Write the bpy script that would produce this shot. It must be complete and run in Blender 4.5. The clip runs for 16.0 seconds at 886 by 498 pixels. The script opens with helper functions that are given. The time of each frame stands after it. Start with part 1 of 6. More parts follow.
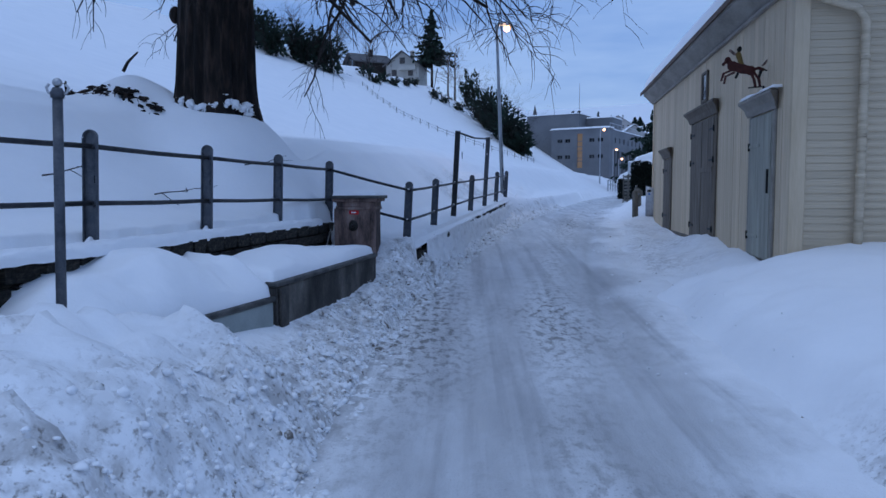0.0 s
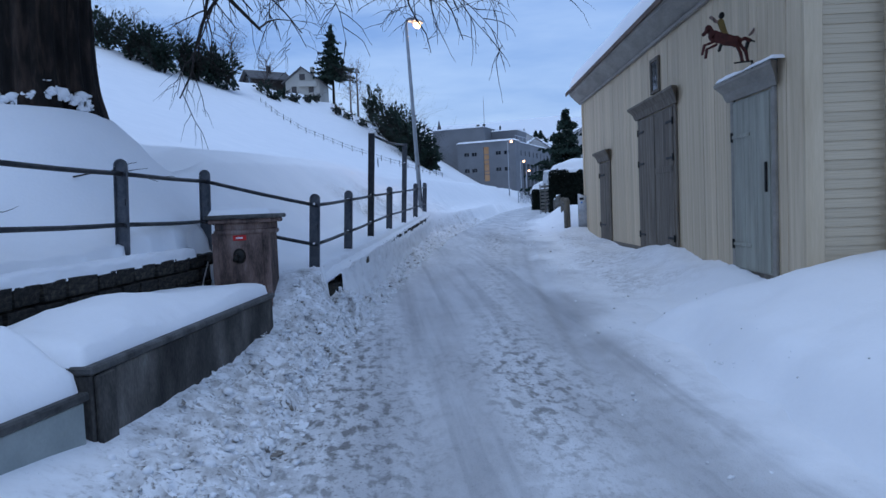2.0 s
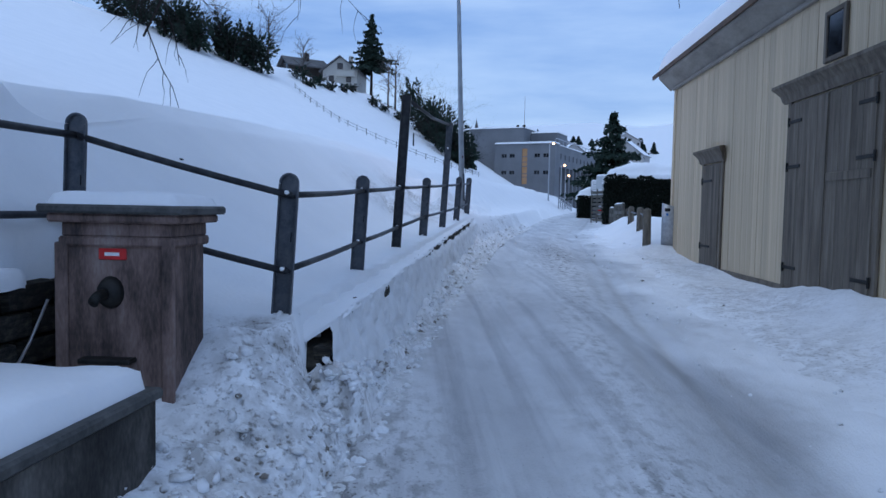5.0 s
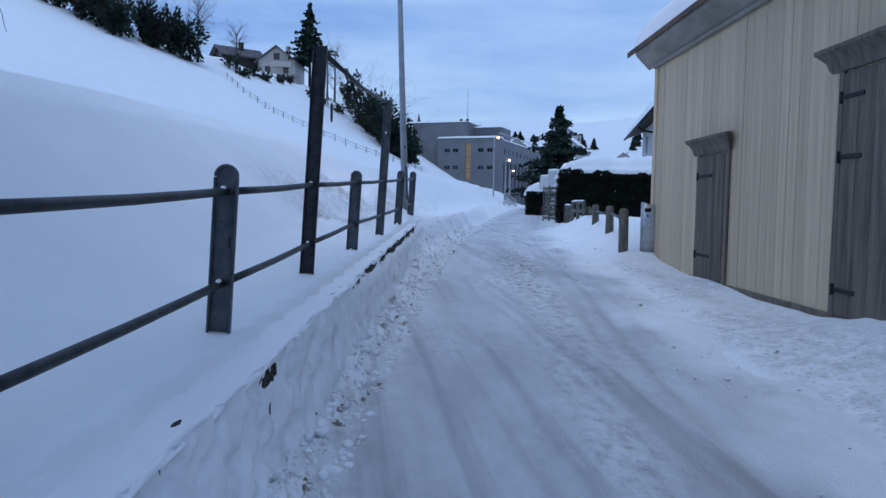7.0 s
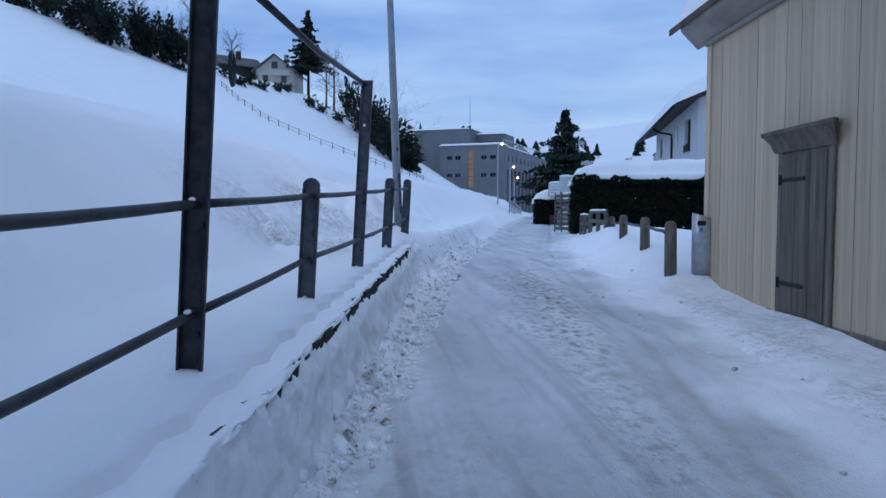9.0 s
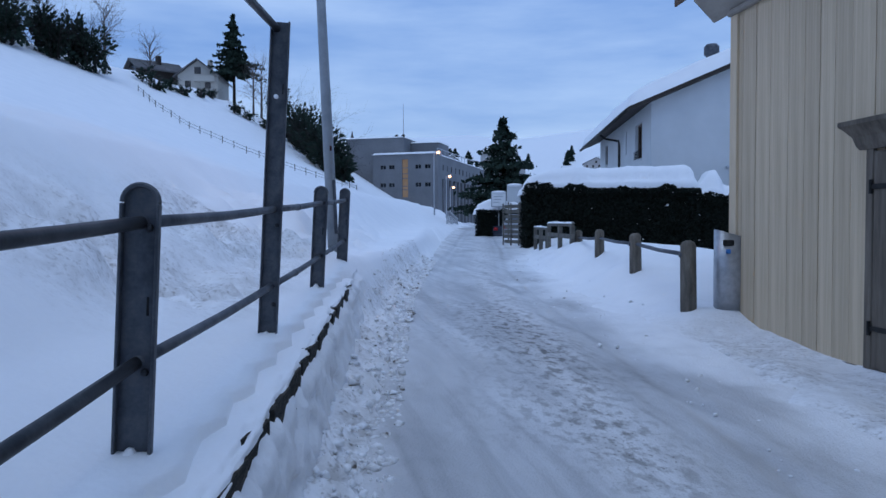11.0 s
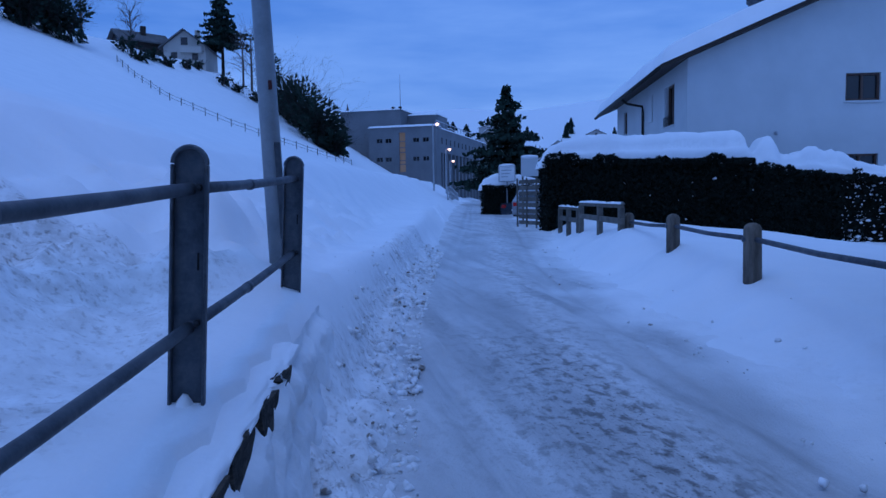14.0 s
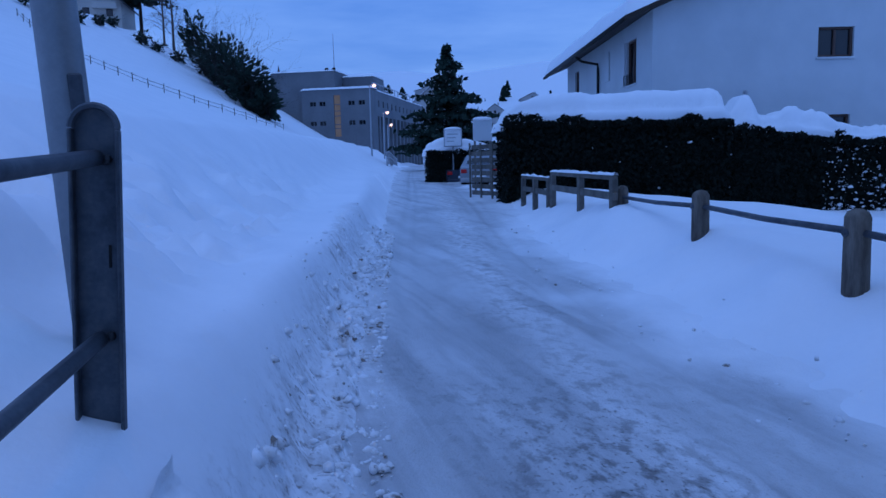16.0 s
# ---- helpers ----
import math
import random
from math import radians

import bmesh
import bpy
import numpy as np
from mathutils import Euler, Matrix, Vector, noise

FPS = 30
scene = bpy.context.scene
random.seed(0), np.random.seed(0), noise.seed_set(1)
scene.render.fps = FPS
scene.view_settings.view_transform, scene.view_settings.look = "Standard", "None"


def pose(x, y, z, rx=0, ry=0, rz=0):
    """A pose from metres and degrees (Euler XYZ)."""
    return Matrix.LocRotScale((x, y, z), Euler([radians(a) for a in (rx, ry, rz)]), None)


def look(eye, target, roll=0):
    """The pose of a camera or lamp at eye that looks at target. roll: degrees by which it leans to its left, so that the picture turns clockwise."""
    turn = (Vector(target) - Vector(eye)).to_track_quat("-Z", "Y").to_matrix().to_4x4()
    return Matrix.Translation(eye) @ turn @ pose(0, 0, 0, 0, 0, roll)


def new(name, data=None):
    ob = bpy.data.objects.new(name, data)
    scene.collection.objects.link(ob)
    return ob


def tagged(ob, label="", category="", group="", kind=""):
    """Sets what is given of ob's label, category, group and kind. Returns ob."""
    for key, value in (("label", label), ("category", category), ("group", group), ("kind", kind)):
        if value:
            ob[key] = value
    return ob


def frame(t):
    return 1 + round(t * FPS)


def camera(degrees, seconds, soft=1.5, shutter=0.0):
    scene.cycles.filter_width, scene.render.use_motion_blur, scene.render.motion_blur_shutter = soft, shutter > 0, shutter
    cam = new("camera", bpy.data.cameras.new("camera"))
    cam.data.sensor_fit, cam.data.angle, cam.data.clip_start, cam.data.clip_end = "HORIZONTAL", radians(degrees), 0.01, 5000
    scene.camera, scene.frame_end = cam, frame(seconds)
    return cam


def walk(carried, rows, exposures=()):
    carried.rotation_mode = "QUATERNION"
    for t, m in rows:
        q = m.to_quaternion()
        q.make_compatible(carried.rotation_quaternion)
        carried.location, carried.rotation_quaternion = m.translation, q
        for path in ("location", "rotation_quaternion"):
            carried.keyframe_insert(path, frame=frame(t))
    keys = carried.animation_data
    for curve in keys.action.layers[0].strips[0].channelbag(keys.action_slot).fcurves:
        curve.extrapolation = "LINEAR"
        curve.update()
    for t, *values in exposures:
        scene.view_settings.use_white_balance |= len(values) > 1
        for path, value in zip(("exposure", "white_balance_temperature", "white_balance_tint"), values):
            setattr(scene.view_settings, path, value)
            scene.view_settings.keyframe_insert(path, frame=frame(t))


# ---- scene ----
# The camera and its walk.
cam = camera(64.2, 16.0)
PATH = [
    (0, (0.163, 0.977, 1.521), (0.091, 2.969, 1.363), -0.2),
    (0.5, (0.06, 1.622, 1.53), (0.033, 3.614, 1.357), 0.2),
    (1, (0.02, 2.27, 1.508), (0.099, 4.265, 1.394), -1.5),
    (1.5, (-0.054, 2.878, 1.483), (0.08, 4.871, 1.376), -1.3),
    (2, (-0.053, 3.55, 1.471), (0.132, 5.538, 1.355), -2.4),
    (2.5, (-0.068, 4.217, 1.467), (0.116, 6.204, 1.329), -1.0),
    (3, (-0.068, 4.874, 1.486), (0.178, 6.854, 1.344), -0.4),
    (3.5, (-0.049, 5.495, 1.492), (0.141, 7.483, 1.381), 1.0),
    (4, (-0.047, 6.2, 1.489), (0.053, 8.195, 1.377), 1.2),
    (6.5, (0.056, 9.687, 1.575), (0.232, 11.675, 1.455), 0.3),
    (7, (0.172, 10.365, 1.602), (0.438, 12.343, 1.476), 1.0),
    (7.5, (0.255, 11.002, 1.616), (0.538, 12.974, 1.442), 0.1),
    (8, (0.409, 11.654, 1.623), (0.677, 13.629, 1.463), -1.3),
    (8.5, (0.464, 12.299, 1.646), (0.693, 14.283, 1.534), -0.0),
    (9, (0.537, 12.992, 1.707), (0.793, 14.973, 1.604), 0.2),
    (9.5, (0.611, 13.73, 1.742), (0.948, 15.7, 1.657), -0.6),
    (12, (0.775, 16.92, 1.862), (1.231, 18.865, 1.787), -0.1),
    (12.5, (0.881, 17.509, 1.882), (1.309, 19.459, 1.752), -0.2),
    (13, (1.012, 18.116, 1.919), (1.415, 20.069, 1.774), -0.5),
    (13.5, (1.125, 18.778, 1.957), (1.509, 20.736, 1.816), -0.3),
    (14, (1.304, 19.432, 1.953), (1.749, 21.376, 1.806), -0.9),
    (14.5, (1.351, 20.084, 1.982), (1.836, 22.019, 1.834), -0.9),
    (15, (1.47, 20.704, 1.998), (1.992, 22.628, 1.843), -1.5),
    (15.5, (1.552, 21.357, 2.003), (2.073, 23.275, 1.786), -1.5),
    (16, (1.668, 21.954, 2.055), (2.278, 23.843, 1.805), -1.4),
]
EXPOSURES = [
    (0.0, 0.15, 6100, 13), (1.0, 0.28, 6320, 12), (3.5, 0.48, 6500, 10), (9.5, 0.36, 6380, 10), (12.0, 0.16, 6100, 12),
    (12.5, 0.05, 5600, 12), (13.0, -0.09, 5080, 13), (13.5, -0.35, 4640, 17), (14.5, -0.36, 4560, 19), (16.0, -0.36, 4550, 19),
]
walk(cam, [(t, look(eye, target, roll)) for t, eye, target, roll in PATH], EXPOSURES)

# ---- world and sun: blue hour under a thin cloud deck ----
world = bpy.data.worlds.new("dusk")
scene.world = world
world.use_nodes = True
wn, wl = world.node_tree.nodes, world.node_tree.links
wn.clear()


def wnode(kind, **kw):
    n = wn.new(kind)
    for k, v in kw.items():
        if k in n.inputs:
            n.inputs[k].default_value = v
    return n


sky = wn.new("ShaderNodeTexSky")
sky.sky_type, sky.sun_disc = "NISHITA", False
sky.sun_elevation, sky.sun_rotation = radians(3.0), radians(200.0)
sky.air_density, sky.dust_density, sky.ozone_density = 1.0, 0.6, 3.0
coord = wn.new("ShaderNodeTexCoord")
stretch = wn.new("ShaderNodeMapping")
stretch.inputs["Scale"].default_value = (1.0, 1.0, 5.5)
wl.new(coord.outputs["Generated"], stretch.inputs["Vector"])
cloud = wnode("ShaderNodeTexNoise", Scale=1.7, Detail=7.0, Roughness=0.55)
wl.new(stretch.outputs[0], cloud.inputs["Vector"])
deck = wn.new("ShaderNodeValToRGB")
deck.color_ramp.elements[0].position, deck.color_ramp.elements[0].color = 0.38, (0.15, 0.315, 0.72, 1)
deck.color_ramp.elements[1].position, deck.color_ramp.elements[1].color = 0.66, (0.55, 0.74, 1.06, 1)
wl.new(cloud.outputs["Fac"], deck.inputs["Fac"])
updown = wn.new("ShaderNodeSeparateXYZ")
wl.new(coord.outputs["Generated"], updown.inputs[0])
low = wn.new("ShaderNodeValToRGB")
low.color_ramp.elements[0].position, low.color_ramp.elements[0].color = 0.0, (0.48, 0.65, 1.0, 1)
low.color_ramp.elements[1].position, low.color_ramp.elements[1].color = 0.34, (0.34, 0.54, 1.0, 1)
wl.new(updown.outputs["Z"], low.inputs["Fac"])
mixa = wn.new("ShaderNodeMixRGB")
mixa.inputs[0].default_value = 0.68
wl.new(low.outputs[0], mixa.inputs[1])
wl.new(deck.outputs[0], mixa.inputs[2])
bg_sky = wnode("ShaderNodeBackground", Strength=0.03)
bg_deck = wnode("ShaderNodeBackground", Strength=0.66)
wl.new(sky.outputs[0], bg_sky.inputs[0])
wl.new(mixa.outputs[0], bg_deck.inputs[0])
both = wn.new("ShaderNodeAddShader")
wl.new(bg_sky.outputs[0], both.inputs[0])
wl.new(bg_deck.outputs[0], both.inputs[1])
wout = wn.new("ShaderNodeOutputWorld")
wl.new(both.outputs[0], wout.inputs[0])

sun_data = bpy.data.lights.new("sun", "SUN")
sun_data.energy, sun_data.angle, sun_data.color = 0.52, radians(50), (0.78, 0.90, 1.0)
sun = new("sun", sun_data)
sun.matrix_world = look((-8, -14, 60), (0, 0, 0))

# ---- materials ----
def mat(name, stops, scale=6.0, detail=6.0, rough=0.8, metal=0.0, bump=0.2, bump_scale=40.0, dist=0.02,
        stretch=(1, 1, 1), fine=0.25, spec=0.3, random_tint=0.0, emit=None, emit_strength=0.0):
    """Two scales of noise through a colour ramp, fine grain on top, and relief."""
    m = bpy.data.materials.new(name)
    m.use_nodes = True
    n, l = m.node_tree.nodes, m.node_tree.links
    b = n["Principled BSDF"]
    b.inputs["Roughness"].default_value, b.inputs["Metallic"].default_value = rough, metal
    b.inputs["Specular IOR Level"].default_value = spec
    tc = n.new("ShaderNodeTexCoord")
    mp = n.new("ShaderNodeMapping")
    mp.inputs["Scale"].default_value = stretch
    l.new(tc.outputs["Object"], mp.inputs["Vector"])
    big = n.new("ShaderNodeTexNoise")
    big.inputs["Scale"].default_value, big.inputs["Detail"].default_value = scale, detail
    big.inputs["Roughness"].default_value = 0.6
    l.new(mp.outputs[0], big.inputs["Vector"])
    small = n.new("ShaderNodeTexNoise")
    small.inputs["Scale"].default_value, small.inputs["Detail"].default_value = bump_scale, 4.0
    l.new(mp.outputs[0], small.inputs["Vector"])
    ramp = n.new("ShaderNodeValToRGB")
    while len(ramp.color_ramp.elements) < len(stops):
        ramp.color_ramp.elements.new(0.5)
    for e, (p, c) in zip(ramp.color_ramp.elements, stops):
        e.position, e.color = p, (*c, 1)
    mixf = n.new("ShaderNodeMath")
    mixf.operation = "MULTIPLY_ADD"
    l.new(small.outputs["Fac"], mixf.inputs[0])
    mixf.inputs[1].default_value = fine
    add = n.new("ShaderNodeMath")
    add.operation = "SUBTRACT"
    l.new(big.outputs["Fac"], add.inputs[0])
    add.inputs[1].default_value = fine * 0.5
    l.new(add.outputs[0], mixf.inputs[2])
    l.new(mixf.outputs[0], ramp.inputs["Fac"])
    colour = ramp.outputs[0]
    if random_tint:
        info = n.new("ShaderNodeObjectInfo")
        hsv = n.new("ShaderNodeHueSaturation")
        mr = n.new("ShaderNodeMapRange")
        mr.inputs["To Min"].default_value, mr.inputs["To Max"].default_value = 1 - random_tint, 1 + random_tint
        l.new(info.outputs["Random"], mr.inputs["Value"])
        l.new(mr.outputs[0], hsv.inputs["Value"])
        l.new(colour, hsv.inputs["Color"])
        colour = hsv.outputs[0]
    l.new(colour, b.inputs["Base Color"])
    bp = n.new("ShaderNodeBump")
    bp.inputs["Strength"].default_value, bp.inputs["Distance"].default_value = bump, dist
    l.new(mixf.outputs[0], bp.inputs["Height"])
    l.new(bp.outputs[0], b.inputs["Normal"])
    if emit:
        b.inputs["Emission Color"].default_value, b.inputs["Emission Strength"].default_value = (*emit, 1), emit_strength
    return m


SNOW = mat("fresh_snow", [(0.25, (0.80, 0.81, 0.83)), (0.75, (0.88, 0.88, 0.89))], 0.8, 8, 0.65, bump=0.35, bump_scale=30, dist=0.03, spec=0.25)
GROUND_SNOW = mat("ground_snow", [(0.25, (0.80, 0.81, 0.83)), (0.75, (0.88, 0.88, 0.89))], 0.8, 8, 0.65, bump=0.35, bump_scale=30, dist=0.03, spec=0.25)


def soil_and_shade_snow(m):
    """Darkens snow where the layer says: grit, sullied trodden snow, and painted shade."""
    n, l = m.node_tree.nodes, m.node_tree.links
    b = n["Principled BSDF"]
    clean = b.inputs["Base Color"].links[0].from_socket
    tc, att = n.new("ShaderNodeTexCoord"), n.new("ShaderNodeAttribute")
    att.attribute_name = "grime_shade"
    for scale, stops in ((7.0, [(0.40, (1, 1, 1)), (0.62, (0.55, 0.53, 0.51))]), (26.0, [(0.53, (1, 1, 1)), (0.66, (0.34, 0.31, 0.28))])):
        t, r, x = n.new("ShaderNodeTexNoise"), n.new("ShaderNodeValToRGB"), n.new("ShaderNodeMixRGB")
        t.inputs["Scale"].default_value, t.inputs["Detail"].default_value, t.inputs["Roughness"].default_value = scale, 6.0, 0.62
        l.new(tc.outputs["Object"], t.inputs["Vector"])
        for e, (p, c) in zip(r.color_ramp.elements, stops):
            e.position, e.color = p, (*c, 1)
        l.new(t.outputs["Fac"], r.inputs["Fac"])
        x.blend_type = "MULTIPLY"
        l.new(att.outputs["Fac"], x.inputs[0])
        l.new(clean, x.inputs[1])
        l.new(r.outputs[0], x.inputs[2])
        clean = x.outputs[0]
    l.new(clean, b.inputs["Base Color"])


soil_and_shade_snow(GROUND_SNOW)
SNOW_OLD = mat("broken_snow", [(0.36, (0.20, 0.175, 0.15)), (0.42, (0.66, 0.655, 0.65)), (0.56, (0.83, 0.84, 0.86))], 5.0, 8, 0.7, bump=0.5, bump_scale=45, dist=0.03)
SNOW_CRUST = mat("wall_crust", [(0.25, (0.70, 0.70, 0.71)), (0.5, (0.86, 0.865, 0.88))], 4.0, 8, 0.7, bump=0.6, bump_scale=22, dist=0.04)
STEEL = mat("painted_steel", [(0.3, (0.05, 0.056, 0.068)), (0.5, (0.085, 0.093, 0.108)), (0.7, (0.13, 0.135, 0.145))], 9, 6, 0.55, 0.35, 0.15, 90, 0.004)
STEEL_DARK = mat("dark_steel", [(0.35, (0.02, 0.022, 0.026)), (0.7, (0.055, 0.056, 0.06))], 11, 6, 0.5, 0.35, 0.2, 90, 0.004)
GALV = mat("galvanised", [(0.3, (0.34, 0.35, 0.37)), (0.7, (0.50, 0.51, 0.53))], 14, 5, 0.4, 0.8, 0.08, 80, 0.003)
LAMP_STEEL = mat("lamp_post_steel", [(0.3, (0.22, 0.24, 0.26)), (0.7, (0.33, 0.35, 0.37))], 4, 5, 0.5, 0.5, 0.06, 60, 0.003)
CONCRETE = mat("stained_concrete", [(0.34, (0.016, 0.015, 0.014)), (0.48, (0.05, 0.046, 0.042)), (0.62, (0.11, 0.10, 0.09)), (0.78, (0.20, 0.19, 0.175))], 2.6, 9, 0.85, bump=0.35, bump_scale=60, dist=0.01, stretch=(1, 1, 0.45))
CONCRETE_WET = mat("wet_concrete_rim", [(0.35, (0.03, 0.03, 0.03)), (0.65, (0.10, 0.098, 0.094))], 6, 7, 0.6, bump=0.3, bump_scale=60, dist=0.01)
SHEET = mat("grey_green_sheet", [(0.3, (0.22, 0.25, 0.24)), (0.7, (0.32, 0.35, 0.34))], 3, 7, 0.7, bump=0.15, bump_scale=50, dist=0.005)
SANDSTONE = mat("weathered_sandstone", [(0.33, (0.035, 0.026, 0.024)), (0.46, (0.11, 0.075, 0.065)), (0.58, (0.21, 0.14, 0.12)), (0.72, (0.29, 0.23, 0.205))], 4.5, 9, 0.85, bump=0.35, bump_scale=70, dist=0.008, stretch=(1, 1, 0.35))
DARK_STONE = mat("dark_mossy_stone", [(0.35, (0.008, 0.008, 0.007)), (0.5, (0.022, 0.020, 0.017)), (0.68, (0.065, 0.055, 0.042))], 5.5, 8, 0.9, bump=0.6, bump_scale=30, dist=0.03, random_tint=0.3)
BOARD = mat("cream_painted_board", [(0.20, (0.22, 0.165, 0.10)), (0.31, (0.49, 0.38, 0.25)), (0.62, (0.63, 0.505, 0.35))], 2.0, 8, 0.7, bump=0.25, bump_scale=26, dist=0.006, stretch=(3.2, 3.2, 0.3), random_tint=0.10)
LAP = mat("cream_lap_board", [(0.27, (0.20, 0.155, 0.10)), (0.39, (0.44, 0.355, 0.245)), (0.62, (0.59, 0.485, 0.345))], 2.6, 8, 0.7, bump=0.3, bump_scale=26, dist=0.006, stretch=(0.6, 0.6, 5), random_tint=0.05)
TRIM = mat("grey_cornice_paint", [(0.3, (0.19, 0.172, 0.15)), (0.65, (0.32, 0.29, 0.25))], 3, 8, 0.75, bump=0.2, bump_scale=30, dist=0.005, stretch=(1, 0.4, 1))
GREY_WOOD = mat("grey_weathered_door", [(0.3, (0.085, 0.070, 0.055)), (0.5, (0.15, 0.125, 0.098)), (0.7, (0.22, 0.185, 0.148))], 2.5, 9, 0.8, bump=0.3, bump_scale=24, dist=0.006, stretch=(5, 5, 0.4), random_tint=0.08)
GREEN_WOOD = mat("pale_green_door", [(0.3, (0.22, 0.215, 0.175)), (0.65, (0.36, 0.35, 0.29))], 2.0, 8, 0.7, bump=0.2, bump_scale=24, dist=0.005, stretch=(4, 4, 0.4))
BROWN_WOOD = mat("brown_roof_edge", [(0.3, (0.045, 0.03, 0.022)), (0.6, (0.12, 0.075, 0.05))], 4, 7, 0.7, bump=0.3, bump_scale=30, dist=0.006)
IRON = mat("black_iron", [(0.3, (0.015, 0.015, 0.015)), (0.7, (0.04, 0.038, 0.035))], 12, 5, 0.6, 0.5, 0.2, 80, 0.003)
RED_PAINT = mat("dark_red_paint", [(0.3, (0.035, 0.010, 0.009)), (0.7, (0.085, 0.020, 0.016))], 8, 5, 0.6, bump=0.1)
RED_SIGN = mat("red_enamel", [(0.3, (0.45, 0.02, 0.02)), (0.7, (0.62, 0.03, 0.03))], 8, 5, 0.4, bump=0.05)
YELLOW = mat("ochre_paint", [(0.3, (0.10, 0.065, 0.02)), (0.7, (0.17, 0.11, 0.03))], 8, 5, 0.6, bump=0.1)
WHITE = mat("white_lettering", [(0.3, (0.7, 0.7, 0.7)), (0.7, (0.8, 0.8, 0.8))], 8, 3, 0.5, bump=0.02)
BLUE = mat("blue_sticker", [(0.3, (0.03, 0.14, 0.40)), (0.7, (0.05, 0.20, 0.50))], 8, 3, 0.5, bump=0.02)
LOG = mat("grey_log", [(0.3, (0.07, 0.06, 0.05)), (0.5, (0.13, 0.115, 0.095)), (0.7, (0.20, 0.18, 0.15))], 4, 9, 0.85, bump=0.4, bump_scale=30, dist=0.008, stretch=(3, 3, 0.6), random_tint=0.12)
PALE_WOOD = mat("grey_rail_wood", [(0.3, (0.08, 0.075, 0.065)), (0.7, (0.16, 0.15, 0.13))], 4, 9, 0.85, bump=0.3, bump_scale=30, dist=0.006, random_tint=0.1)
BARK = mat("furrowed_bark", [(0.34, (0.004, 0.003, 0.003)), (0.5, (0.014, 0.010, 0.008)), (0.68, (0.055, 0.036, 0.027))], 5.5, 9, 0.9, bump=1.0, bump_scale=12, dist=0.09, stretch=(1.7, 1.7, 0.32))
TWIG = mat("dark_twig", [(0.3, (0.010, 0.008, 0.007)), (0.7, (0.028, 0.021, 0.018))], 6, 5, 0.85, bump=0.1)
GREY_TWIG = mat("grey_twig", [(0.3, (0.07, 0.06, 0.055)), (0.7, (0.14, 0.12, 0.11))], 6, 5, 0.85, bump=0.1)
YEW = mat("dark_hedge_leaf", [(0.3, (0.004, 0.006, 0.004)), (0.7, (0.013, 0.018, 0.012))], 8, 5, 0.75, bump=0.1, spec=0.15)
SPRUCE = mat("spruce_needles", [(0.3, (0.010, 0.020, 0.015)), (0.7, (0.035, 0.055, 0.040))], 3, 5, 0.8, bump=0.1, spec=0.15)
STUCCO = mat("white_render", [(0.3, (0.53, 0.55, 0.56)), (0.7, (0.62, 0.635, 0.645))], 0.6, 8, 0.9, bump=0.12, bump_scale=60, dist=0.006)
DARK_WOOD = mat("dark_eave_wood", [(0.3, (0.018, 0.014, 0.012)), (0.7, (0.05, 0.038, 0.03))], 5, 6, 0.7, bump=0.2, stretch=(1, 1, 4))
FRAME_BROWN = mat("brown_window_frame", [(0.3, (0.07, 0.045, 0.035)), (0.7, (0.12, 0.08, 0.06))], 5, 6, 0.6, bump=0.1)
GREY_FACADE = mat("grey_concrete_facade", [(0.3, (0.15, 0.155, 0.165)), (0.7, (0.21, 0.215, 0.225))], 0.25, 8, 0.85, bump=0.15, bump_scale=4, dist=0.02)
PALE_FACADE = mat("pale_far_wall", [(0.3, (0.35, 0.34, 0.33)), (0.7, (0.50, 0.48, 0.46))], 0.3, 6, 0.9, bump=0.1)
WARM_FACADE = mat("cottage_render", [(0.3, (0.40, 0.38, 0.34)), (0.7, (0.50, 0.47, 0.42))], 0.3, 6, 0.9, bump=0.1)
ROOF_GREY = mat("grey_tile_roof", [(0.3, (0.07, 0.068, 0.07)), (0.7, (0.14, 0.135, 0.135))], 0.8, 6, 0.8, bump=0.2)
GLASS = mat("dark_window_glass", [(0.3, (0.012, 0.014, 0.018)), (0.7, (0.022, 0.025, 0.03))], 0.6, 3, 0.06, bump=0.01, spec=0.6)
WARM_GLASS = mat("lit_stair_glass", [(0.3, (0.30, 0.20, 0.10)), (0.7, (0.36, 0.25, 0.15))], 0.8, 3, 0.3, bump=0.01, emit=(1.0, 0.52, 0.28), emit_strength=0.05)
LAMP_GLOW = mat("sodium_lamp_glass", [(0.3, (0.8, 0.6, 0.4)), (0.7, (0.9, 0.7, 0.5))], 4, 3, 0.4, bump=0.01, emit=(1.0, 0.50, 0.22), emit_strength=4.5)
CAR_BLUE = mat("dark_blue_car_paint", [(0.3, (0.012, 0.018, 0.035)), (0.7, (0.022, 0.03, 0.055))], 2, 4, 0.3, 0.3, 0.03, spec=0.6)
CAR_SILVER = mat("silver_car_paint", [(0.3, (0.22, 0.23, 0.25)), (0.7, (0.32, 0.33, 0.35))], 2, 4, 0.35, 0.4, 0.03, spec=0.6)
RUBBER = mat("tyre_rubber", [(0.3, (0.010, 0.010, 0.010)), (0.7, (0.022, 0.022, 0.022))], 12, 4, 0.85, bump=0.2)
TAIL = mat("red_tail_lamp", [(0.3, (0.35, 0.01, 0.01)), (0.7, (0.5, 0.02, 0.02))], 8, 3, 0.25, bump=0.02)


